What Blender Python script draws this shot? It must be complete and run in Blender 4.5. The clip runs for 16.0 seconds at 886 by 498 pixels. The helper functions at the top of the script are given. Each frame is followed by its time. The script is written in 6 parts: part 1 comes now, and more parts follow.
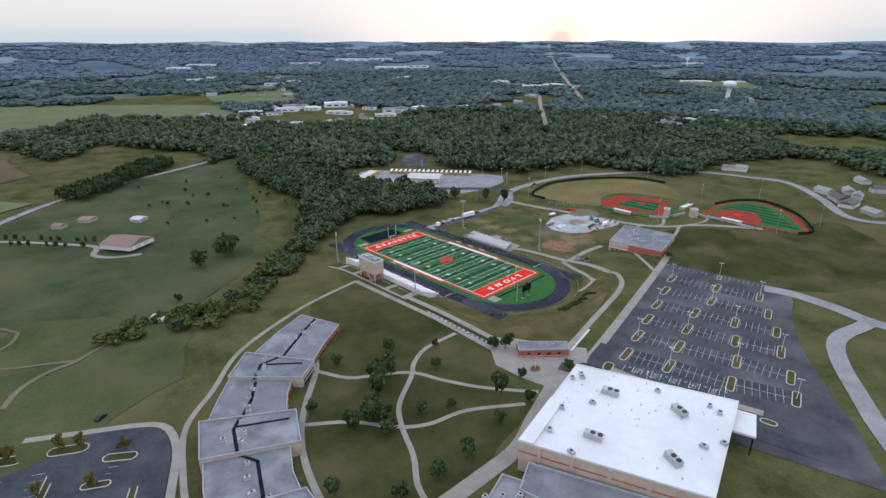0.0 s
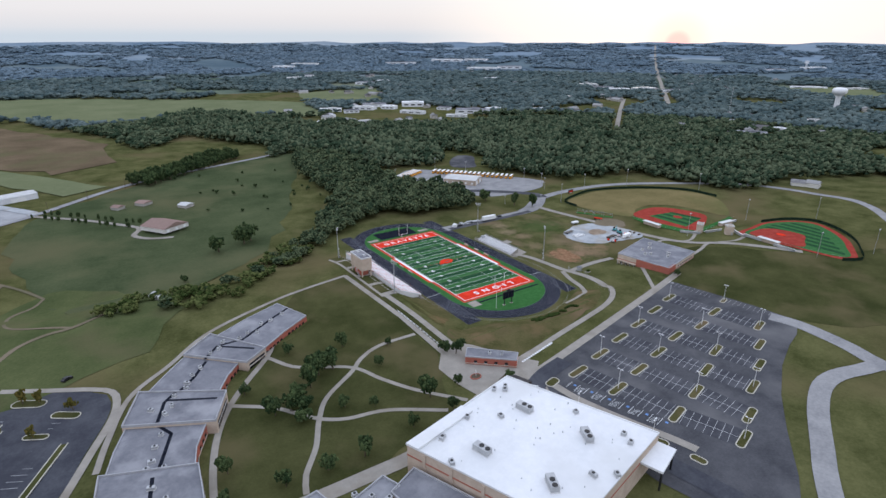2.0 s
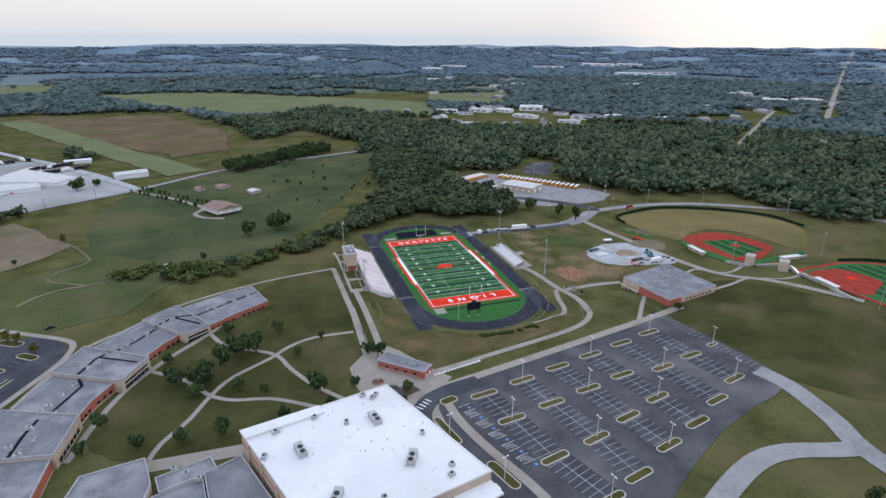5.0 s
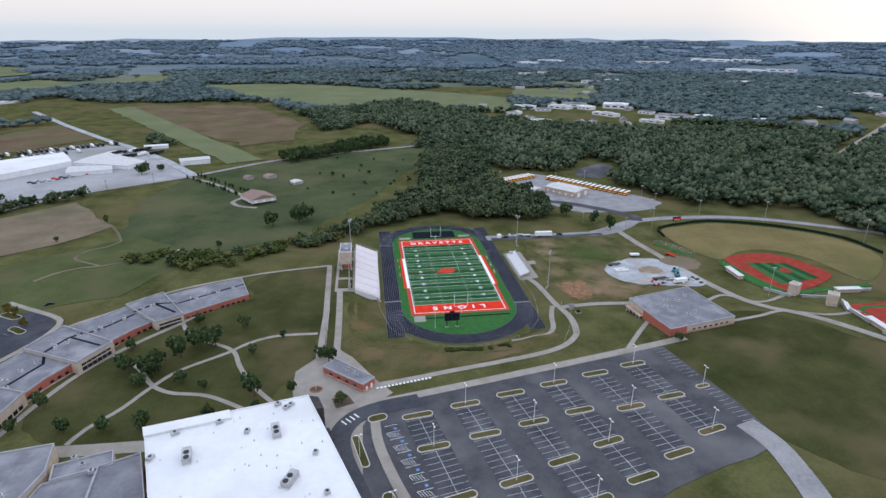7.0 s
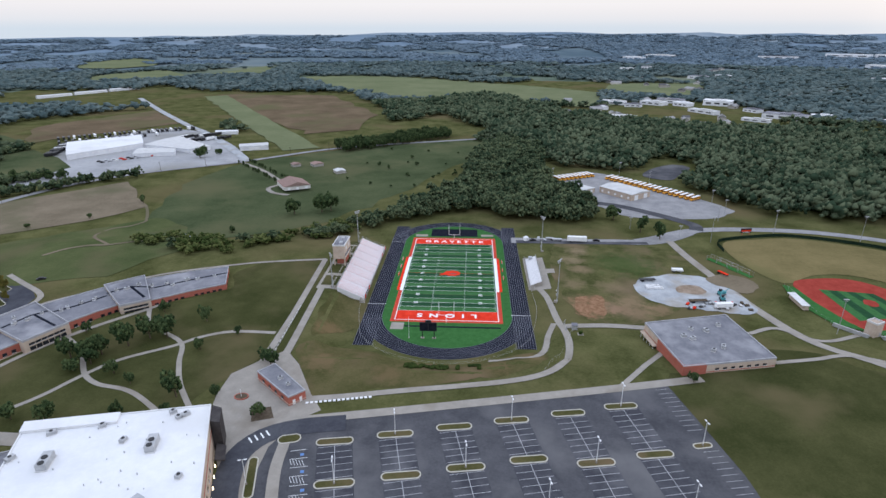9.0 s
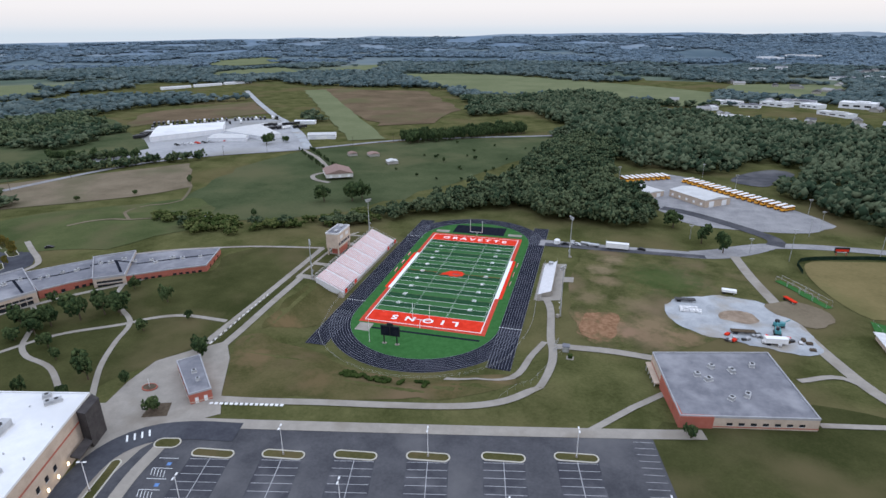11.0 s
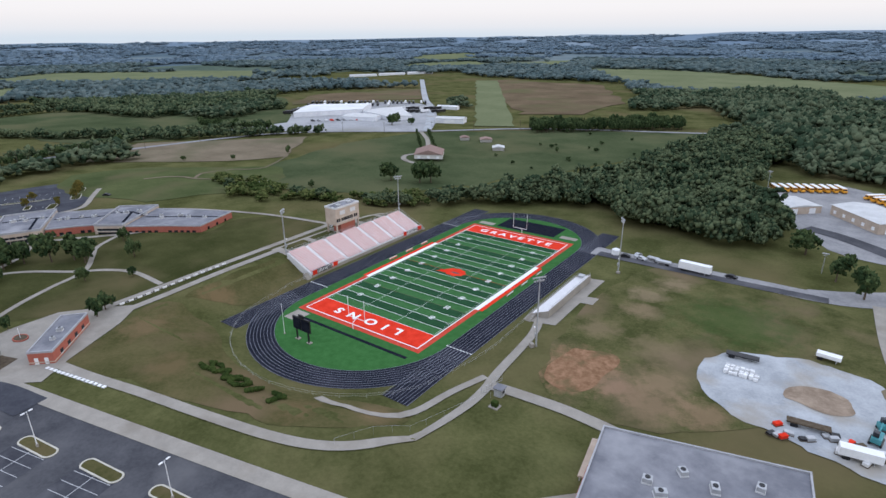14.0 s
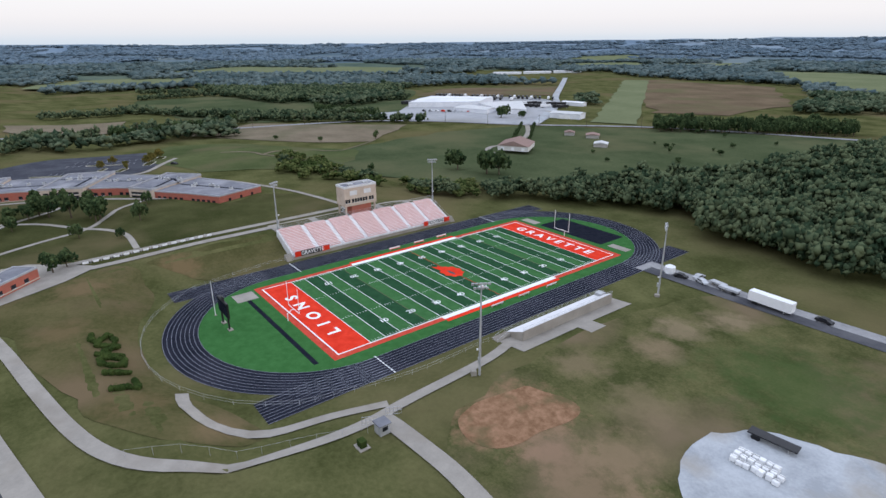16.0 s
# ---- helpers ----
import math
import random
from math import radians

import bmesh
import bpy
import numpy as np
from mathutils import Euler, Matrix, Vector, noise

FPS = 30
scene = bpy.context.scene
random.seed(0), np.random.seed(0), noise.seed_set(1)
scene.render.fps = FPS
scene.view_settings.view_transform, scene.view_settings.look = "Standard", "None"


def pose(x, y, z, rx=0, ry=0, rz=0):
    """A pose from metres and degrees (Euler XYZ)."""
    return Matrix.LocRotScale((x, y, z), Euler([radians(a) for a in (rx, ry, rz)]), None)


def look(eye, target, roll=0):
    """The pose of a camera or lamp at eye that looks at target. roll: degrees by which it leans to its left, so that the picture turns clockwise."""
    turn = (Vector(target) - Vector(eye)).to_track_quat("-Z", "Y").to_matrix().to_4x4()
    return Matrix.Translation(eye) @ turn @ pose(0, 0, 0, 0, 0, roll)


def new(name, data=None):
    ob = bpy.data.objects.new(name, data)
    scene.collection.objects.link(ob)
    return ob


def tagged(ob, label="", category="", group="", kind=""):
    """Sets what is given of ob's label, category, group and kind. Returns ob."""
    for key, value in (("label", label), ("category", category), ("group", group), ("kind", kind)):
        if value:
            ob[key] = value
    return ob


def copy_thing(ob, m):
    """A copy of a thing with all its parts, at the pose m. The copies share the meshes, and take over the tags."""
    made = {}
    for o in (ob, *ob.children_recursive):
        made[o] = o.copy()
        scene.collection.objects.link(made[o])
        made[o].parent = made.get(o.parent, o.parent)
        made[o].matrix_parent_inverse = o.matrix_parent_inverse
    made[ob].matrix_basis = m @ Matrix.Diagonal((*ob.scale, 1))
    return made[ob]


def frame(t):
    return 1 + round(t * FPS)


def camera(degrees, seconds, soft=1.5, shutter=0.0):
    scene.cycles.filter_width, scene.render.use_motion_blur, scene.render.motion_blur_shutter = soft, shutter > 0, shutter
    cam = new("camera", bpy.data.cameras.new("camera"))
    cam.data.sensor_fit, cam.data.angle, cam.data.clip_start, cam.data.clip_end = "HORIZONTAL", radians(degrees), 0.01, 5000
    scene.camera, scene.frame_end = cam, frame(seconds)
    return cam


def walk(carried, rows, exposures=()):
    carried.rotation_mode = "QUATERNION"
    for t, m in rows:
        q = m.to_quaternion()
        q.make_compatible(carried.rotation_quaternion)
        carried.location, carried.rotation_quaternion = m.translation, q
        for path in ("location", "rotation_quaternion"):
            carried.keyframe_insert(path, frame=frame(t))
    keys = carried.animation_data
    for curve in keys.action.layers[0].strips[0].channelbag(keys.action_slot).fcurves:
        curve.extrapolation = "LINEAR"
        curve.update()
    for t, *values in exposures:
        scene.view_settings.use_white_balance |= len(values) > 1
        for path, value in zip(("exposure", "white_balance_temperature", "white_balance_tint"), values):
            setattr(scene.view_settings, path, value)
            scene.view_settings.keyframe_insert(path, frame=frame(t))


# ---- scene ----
cam = camera(76.4, 16.0)
PATH = [
    (0, -243.90, -245.04, 138.67, -44.538, -20.759, -0.073),
    (0.5, -232.93, -255.79, 138.93, -41.971, -20.776, -0.070),
    (1, -221.35, -266.12, 139.22, -39.395, -20.763, -0.053),
    (1.5, -209.17, -275.89, 139.46, -36.827, -20.734, -0.013),
    (2, -196.32, -285.07, 139.57, -34.252, -20.703, 0.050),
    (2.5, -182.74, -293.68, 139.55, -31.647, -20.673, 0.125),
    (3, -168.49, -301.77, 139.42, -28.995, -20.639, 0.187),
    (3.5, -153.74, -309.22, 139.24, -26.305, -20.600, 0.225),
    (4, -138.64, -315.77, 139.04, -23.599, -20.559, 0.242),
    (6.5, -61.28, -325.92, 138.87, -10.389, -20.628, 0.280),
    (7, -46.14, -320.64, 139.26, -7.796, -21.058, 0.259),
    (7.5, -31.41, -314.08, 138.53, -5.197, -21.382, 0.214),
    (8, -17.10, -306.68, 136.15, -2.559, -21.501, 0.142),
    (8.5, -3.09, -298.63, 132.48, 0.173, -21.466, 0.055),
    (9, 10.70, -289.97, 128.43, 3.001, -21.400, -0.026),
    (9.5, 24.16, -280.73, 124.22, 5.906, -21.322, -0.100),
    (12, 83.13, -225.42, 104.08, 21.444, -20.900, -0.413),
    (12.5, 93.17, -212.59, 100.21, 24.851, -20.853, -0.387),
    (13, 102.41, -199.25, 96.40, 28.371, -20.822, -0.370),
    (13.5, 110.76, -185.45, 92.63, 32.005, -20.803, -0.382),
    (14, 118.10, -171.20, 88.81, 35.758, -20.788, -0.419),
    (14.5, 124.33, -156.35, 84.84, 39.646, -20.758, -0.449),
    (15, 129.34, -140.85, 80.68, 43.670, -20.686, -0.447),
    (15.5, 133.11, -124.92, 76.42, 47.810, -20.537, -0.395),
    (16, 135.71, -109.07, 72.23, 52.019, -20.282, -0.276),
]
walk(cam, [(t, pose(x, y, z, 90 + pitch, 0, yaw) @ pose(0, 0, 0, 0, 0, roll)) for t, x, y, z, yaw, pitch, roll in PATH], ((0, 0.0), (4, 0.0), (8, 0.08), (16, 0.12)))
from mathutils.geometry import delaunay_2d_cdt

# ---- light ----
SUN_AZ = 55.6            # degrees from +y towards +x
world = bpy.data.worlds.new("dusk_sky")
scene.world = world
world.use_nodes = True
wn, wl = world.node_tree.nodes, world.node_tree.links
sky = wn.new("ShaderNodeTexSky")
sky.sky_type = 'NISHITA'
sky.sun_disc = False
sky.sun_elevation = radians(5.0)
sky.sun_rotation = radians(SUN_AZ)
sky.air_density, sky.dust_density, sky.ozone_density = 1.0, 1.0, 2.0
# hazy dusk sky: grey-blue at the horizon, pinkish above it, paler and brighter towards the zenith
coord = wn.new("ShaderNodeTexCoord")
split = wn.new("ShaderNodeSeparateXYZ")
wl.new(coord.outputs["Generated"], split.inputs[0])
haze = wn.new("ShaderNodeValToRGB")
haze.color_ramp.interpolation = 'B_SPLINE'
for k, (at, colour) in enumerate(((0.0, (3.3, 3.8, 4.35)), (0.012, (4.1, 4.2, 4.5)), (0.035, (4.7, 4.5, 4.6)), (0.09, (5.0, 5.1, 5.3)), (0.4, (5.7, 6.2, 7.5)), (1.0, (6.5, 7.4, 9.6)))):
    e = haze.color_ramp.elements[k] if k < 2 else haze.color_ramp.elements.new(at)
    e.position, e.color = at, (*(c / 9.6 for c in colour), 1)
wl.new(split.outputs[2], haze.inputs[0])
toward = wn.new("ShaderNodeVectorMath")
toward.operation = 'DOT_PRODUCT'
toward.inputs[1].default_value = (math.sin(radians(SUN_AZ)), math.cos(radians(SUN_AZ)), -0.010)
wl.new(coord.outputs["Generated"], toward.inputs[0])
raised = wn.new("ShaderNodeVectorMath")
raised.operation = 'SCALE'
raised.inputs["Scale"].default_value = 9.6
wl.new(haze.outputs[0], raised.inputs[0])
sky_col = raised.outputs[0]
for reach, colour, amount in ((26, (5.8, 5.65, 5.55), 0.8), (3.0, (6.2, 4.0, 4.1), 0.6), (1.1, (7.2, 3.0, 3.4), 0.8)):
    near = wn.new("ShaderNodeMapRange")
    near.interpolation_type = 'SMOOTHSTEP'
    near.inputs["From Min"].default_value = math.cos(radians(reach))
    near.inputs["From Max"].default_value = 1.0
    near.inputs["To Max"].default_value = amount
    wl.new(toward.outputs["Value"], near.inputs["Value"])
    glow = wn.new("ShaderNodeMixRGB")
    wl.new(near.outputs[0], glow.inputs[0])
    wl.new(sky_col, glow.inputs[1])
    glow.inputs[2].default_value = (*colour, 1)
    sky_col = glow.outputs[0]
wmix = wn.new("ShaderNodeMixRGB")
wmix.inputs[0].default_value = 0.965
wl.new(sky.outputs[0], wmix.inputs[1])
wl.new(sky_col, wmix.inputs[2])
wl.new(wmix.outputs[0], wn["Background"].inputs[0])
wn["Background"].inputs[1].default_value = 0.185
sun = new("sun", bpy.data.lights.new("sun", "SUN"))
sun.data.energy, sun.data.angle, sun.data.color = 0.4, radians(14), (1.0, 0.88, 0.78)
sd = Vector((math.sin(radians(SUN_AZ)), math.cos(radians(SUN_AZ)), 0.16))
sun.matrix_world = look((0, 0, 300), Vector((0, 0, 300)) - sd)

# ---- ground height ----
def ss(a, b, v):
    t = min(1.0, max(0.0, (v - a) / (b - a)))
    return t * t * (3 - 2 * t)


def hz(x, y):
    """Height of the ground: a bowl for the stadium, a plateau south and west of it, gentle hills far out."""
    cap = math.hypot(x, max(abs(y) - 48.5, 0)) - 41.5
    box = max(abs(x) - 41.5, abs(y) - 80.5)
    d = min(cap, box)
    ws = 1 - ss(-100, -55, y)
    wwst = (1 - ss(-60, -40, x)) * (1 - ss(15, 60, y)) * ss(-330, -200, x)
    east = 1.6 * (1 - ss(0, 60, y))
    p = 5.0 * ws + (1 - ws) * (6.2 * wwst + (1 - wwst) * east)
    h = p * ss(0.5, 17, d)
    r = math.hypot(x, y)
    if r > 200:
        und = noise.noise((x / 260, y / 260, 3.1)) * 3.0 + noise.noise((x / 800, y / 800, 7.7)) * 7.0
        h += und * ss(200, 900, r) * (1 - 0.85 * ss(1400, 2600, r))
    if r > 1500:
        west = ss(-0.1, 1.1, math.atan2(-x, y))
        ridge = 104 - 42 * west + 4 * noise.noise((x / 1400, y / 1400, 1.3)) + 2 * noise.noise((x / 350, y / 350, 6.3))
        h += ridge * ((min(r, 4500) - 1500) / 3000) ** 2 - 0.25 * max(0, r - 4500)
    return h


# ---- materials ----
def shade(name, c1, c2, scale=0.3, rough=0.9, c3=None, fine=6.0, metal=0.0, bump=0.0, bumpscale=8.0, island=0.0, obrand=0.0, big=None):
    """A surface whose colour wanders between c1 and c2 at a large and a fine scale; c3 stains it."""
    m = bpy.data.materials.new(name)
    m.use_nodes = True
    n, l = m.node_tree.nodes, m.node_tree.links
    b = n["Principled BSDF"]
    b.inputs["Roughness"].default_value = rough
    b.inputs["Metallic"].default_value = metal
    b.inputs["Specular IOR Level"].default_value = 0.0 if rough >= 0.75 else 0.4
    geo = n.new("ShaderNodeNewGeometry")
    n1 = n.new("ShaderNodeTexNoise")
    n1.inputs["Scale"].default_value = scale
    n1.inputs["Detail"].default_value = 8
    n1.inputs["Roughness"].default_value = 0.62
    n2 = n.new("ShaderNodeTexNoise")
    n2.inputs["Scale"].default_value = fine
    n2.inputs["Detail"].default_value = 6
    n2.inputs["Roughness"].default_value = 0.7
    l.new(geo.outputs["Position"], n1.inputs["Vector"])
    l.new(geo.outputs["Position"], n2.inputs["Vector"])
    add = n.new("ShaderNodeMath")
    add.operation = 'MULTIPLY_ADD'
    l.new(n2.outputs[0], add.inputs[0])
    add.inputs[1].default_value = 0.5
    l.new(n1.outputs[0], add.inputs[2])
    fac = add.outputs[0]
    for src, amount in ((geo.outputs["Random Per Island"], island), (None, obrand)):
        if amount:
            if src is None:
                src = n.new("ShaderNodeObjectInfo").outputs["Random"]
            a = n.new("ShaderNodeMath")
            a.operation = 'MULTIPLY_ADD'
            l.new(src, a.inputs[0])
            a.inputs[1].default_value = amount
            s = n.new("ShaderNodeMath")
            s.operation = 'SUBTRACT'
            l.new(fac, s.inputs[0])
            s.inputs[1].default_value = amount / 2
            l.new(s.outputs[0], a.inputs[2])
            fac = a.outputs[0]
    ramp = n.new("ShaderNodeValToRGB")
    ramp.color_ramp.elements[0].position, ramp.color_ramp.elements[1].position = 0.58, 0.94
    ramp.color_ramp.elements[0].color = (*c1, 1)
    ramp.color_ramp.elements[1].color = (*c2, 1)
    l.new(fac, ramp.inputs[0])
    col = ramp.outputs[0]
    if c3:
        n3 = n.new("ShaderNodeTexNoise")
        n3.inputs["Scale"].default_value = big or scale * 0.35
        n3.inputs["Detail"].default_value = 6
        l.new(geo.outputs["Position"], n3.inputs["Vector"])
        r3 = n.new("ShaderNodeValToRGB")
        r3.color_ramp.elements[0].position, r3.color_ramp.elements[1].position = 0.5, 0.68
        l.new(n3.outputs[0], r3.inputs[0])
        mx = n.new("ShaderNodeMixRGB")
        l.new(r3.outputs[0], mx.inputs[0])
        l.new(col, mx.inputs[1])
        mx.inputs[2].default_value = (*c3, 1)
        col = mx.outputs[0]
    l.new(col, b.inputs["Base Color"])
    if bump:
        bp = n.new("ShaderNodeBump")
        bp.inputs["Strength"].default_value = bump
        nb = n.new("ShaderNodeTexNoise")
        nb.inputs["Scale"].default_value = bumpscale
        nb.inputs["Detail"].default_value = 4
        l.new(geo.outputs["Position"], nb.inputs["Vector"])
        l.new(nb.outputs[0], bp.inputs["Height"])
        l.new(bp.outputs[0], b.inputs["Normal"])
    return m


GRASS = shade("grass_ground", (0.050, 0.055, 0.019), (0.118, 0.116, 0.048), 0.045, 0.95, c3=(0.118, 0.096, 0.048), fine=0.9, bump=0.3, bumpscale=1.2, big=0.011)
# far ground: aerial haze is put into the base colour as a blue-green cast
FARG = shade("far_country_hazed", (0.055, 0.080, 0.064), (0.120, 0.150, 0.110), 0.004, 0.95, c3=(0.165, 0.180, 0.125), fine=0.05, big=0.0022)
LAWN = shade("mown_lawn", (0.037, 0.042, 0.015), (0.074, 0.074, 0.030), 0.05, 0.95, c3=(0.098, 0.084, 0.041), fine=1.5, big=0.03)
DRYLAWN = shade("dry_lawn", (0.054, 0.056, 0.020), (0.112, 0.096, 0.044), 0.06, 0.95, c3=(0.140, 0.102, 0.058), fine=1.0, big=0.035)
PASTURE = shade("pasture", (0.044, 0.060, 0.028), (0.086, 0.100, 0.050), 0.02, 0.95, c3=(0.100, 0.100, 0.052), fine=0.5, big=0.01)
PALEG = shade("pale_pasture", (0.12, 0.138, 0.072), (0.165, 0.178, 0.098), 0.012, 0.95, fine=0.2)
BROWN = shade("brown_crop", (0.098, 0.074, 0.046), (0.165, 0.122, 0.078), 0.02, 0.95, fine=0.4, c3=(0.115, 0.105, 0.055), big=0.012)
TAN = shade("tan_crop", (0.140, 0.114, 0.078), (0.205, 0.168, 0.118), 0.04, 0.95, fine=0.7, c3=(0.115, 0.11, 0.065))
DIRT = shade("bare_clay", (0.17, 0.095, 0.052), (0.30, 0.175, 0.105), 0.5, 0.95, c3=(0.115, 0.092, 0.045), fine=1.4, big=0.16)
GRAVEL = shade("pale_gravel", (0.29, 0.305, 0.315), (0.43, 0.445, 0.455), 0.16, 0.9, c3=(0.30, 0.275, 0.235), fine=1.6, big=0.07, bump=0.4, bumpscale=1.5)
YARDG = shade("grey_yard_gravel", (0.27, 0.272, 0.275), (0.40, 0.402, 0.405), 0.03, 0.9, c3=(0.24, 0.235, 0.215), fine=0.3, big=0.015)
CONC = shade("concrete", (0.262, 0.240, 0.208), (0.330, 0.302, 0.260), 0.25, 0.85, c3=(0.235, 0.208, 0.172), fine=2.2)
ASPH = shade("asphalt", (0.056, 0.057, 0.063), (0.096, 0.096, 0.102), 0.10, 0.85, c3=(0.135, 0.133, 0.135), fine=1.2, big=0.035)
ASPH_D = shade("dark_asphalt", (0.048, 0.050, 0.060), (0.082, 0.085, 0.095), 0.1, 0.85, fine=1.0)
ROADM = shade("worn_road", (0.213, 0.210, 0.213), (0.312, 0.306, 0.300), 0.1, 0.85, fine=0.8)
TURF_A = shade("turf_dark", (0.019, 0.057, 0.026), (0.027, 0.077, 0.036), 0.4, 0.9, fine=4)
TURF_B = shade("turf_light", (0.037, 0.112, 0.037), (0.055, 0.145, 0.053), 0.4, 0.9, fine=4)
TURF_D = shade("turf_surround", (0.033, 0.107, 0.030), (0.048, 0.140, 0.043), 0.4, 0.9, fine=4)
RED = shade("red_turf", (0.56, 0.032, 0.016), (0.72, 0.055, 0.028), 0.3, 0.85, fine=4)
REDTRIM = shade("red_turf_border", (0.42, 0.045, 0.028), (0.54, 0.085, 0.055), 0.5, 0.9, fine=4)
WHITEP = shade("white_line", (0.70, 0.72, 0.70), (0.82, 0.83, 0.81), 0.5, 0.85, fine=4)
TRACKM = shade("track_rubber", (0.014, 0.015, 0.022), (0.026, 0.027, 0.038), 0.15, 0.75, c3=(0.034, 0.034, 0.045), fine=2.0)
PADM = shade("black_pad", (0.010, 0.012, 0.018), (0.020, 0.022, 0.030), 0.5, 0.8)
LANE = shade("lane_paint", (0.20, 0.21, 0.24), (0.30, 0.31, 0.34), 0.8, 0.8)
BRICK = shade("red_brick", (0.350, 0.110, 0.077), (0.400, 0.135, 0.098), 0.5, 0.9, fine=3, c3=(0.320, 0.120, 0.090))
BEIGE = shade("beige_masonry", (0.420, 0.335, 0.265), (0.530, 0.435, 0.350), 0.3, 0.9, fine=3)
ROOFG = shade("grey_membrane_roof", (0.150, 0.152, 0.168), (0.230, 0.231, 0.246), 0.12, 0.8, c3=(0.300, 0.299, 0.310), fine=0.7, big=0.06)
ROOFW = shade("white_membrane_roof", (0.64, 0.645, 0.645), (0.73, 0.73, 0.73), 0.05, 0.8, c3=(0.60, 0.60, 0.59), fine=0.4, big=0.04)
ROOFEDGE = shade("roof_coping", (0.300, 0.300, 0.310), (0.400, 0.400, 0.410), 0.4, 0.8)
TRIMW = shade("pale_coping", (0.500, 0.500, 0.500), (0.640, 0.630, 0.610), 0.4, 0.7)
METAL = shade("galvanised_steel", (0.340, 0.345, 0.350), (0.480, 0.485, 0.490), 0.5, 0.5, metal=0.35)
ALU = shade("aluminium_seat", (0.66, 0.65, 0.65), (0.78, 0.77, 0.77), 0.5, 0.45, metal=0.2)
# aluminium risers; the reflected pink dusk sky is mixed into their base colour
PINKSEAT = shade("riser_pink_reflection", (0.64, 0.35, 0.31), (0.72, 0.44, 0.4), 0.5, 0.6)
DARKG = shade("dark_glass", (0.012, 0.014, 0.018), (0.025, 0.027, 0.032), 0.5, 0.15)
BLACK = shade("black_paint", (0.008, 0.008, 0.009), (0.016, 0.016, 0.018), 0.5, 0.5)
LEAF = shade("forest_leaves", (0.028, 0.046, 0.025), (0.104, 0.126, 0.066), 0.035, 0.9, fine=0.4, island=0.5)
WOODLEAF = shade("woodland_leaves", (0.029, 0.048, 0.028), (0.104, 0.126, 0.074), 0.02, 0.9, fine=0.3, island=0.55)
LEAF2 = shade("tree_leaves", (0.022, 0.039, 0.017), (0.072, 0.098, 0.040), 0.08, 0.9, fine=0.7, island=0.45)
LEAF3 = shade("yellowing_leaves", (0.062, 0.065, 0.018), (0.144, 0.112, 0.031), 0.08, 0.9, fine=0.7, island=0.45)
BARK = shade("bark", (0.075, 0.057, 0.040), (0.125, 0.100, 0.073), 1.0, 0.95)
FACTW = shade("white_metal_wall", (0.62, 0.63, 0.66), (0.74, 0.75, 0.77), 0.1, 0.6)
BUSY = shade("bus_yellow", (0.62, 0.27, 0.02), (0.74, 0.34, 0.03), 0.5, 0.5)
WHITEPAINT = shade("white_paint", (0.70, 0.70, 0.70), (0.80, 0.80, 0.79), 0.5, 0.5)
BROWNROOF = shade("brown_shingle", (0.250, 0.175, 0.150), (0.300, 0.210, 0.180), 0.5, 0.9, obrand=0.6)
HOUSEW = shade("house_siding", (0.360, 0.340, 0.310), (0.600, 0.580, 0.540), 0.5, 0.8, obrand=0.9)
HOUSER = shade("house_roof", (0.120, 0.116, 0.118), (0.300, 0.295, 0.290), 0.3, 0.8, obrand=1.0)
HEDGE = shade("hedge_leaves", (0.020, 0.035, 0.010), (0.050, 0.069, 0.020), 0.5, 0.95, fine=3)
# aerial haze painted into these base colours, bluer and paler with distance
HAZE = shade("ridge_haze_blue", (0.115, 0.165, 0.215), (0.19, 0.245, 0.295), 0.0022, 1.0, c3=(0.26, 0.30, 0.32), fine=0.02, big=0.0009)
MIDH = shade("wooded_slopes_hazed", (0.075, 0.110, 0.132), (0.130, 0.170, 0.185), 0.003, 1.0, c3=(0.19, 0.22, 0.21), fine=0.02, big=0.0014)
FARLEAF = shade("far_leaves_hazed", (0.060, 0.090, 0.092), (0.124, 0.158, 0.150), 0.01, 0.95, fine=0.1, island=0.4)
HAZELEAF = shade("distant_leaves_hazed", (0.100, 0.145, 0.182), (0.155, 0.205, 0.242), 0.004, 0.95, fine=0.04, island=0.3)


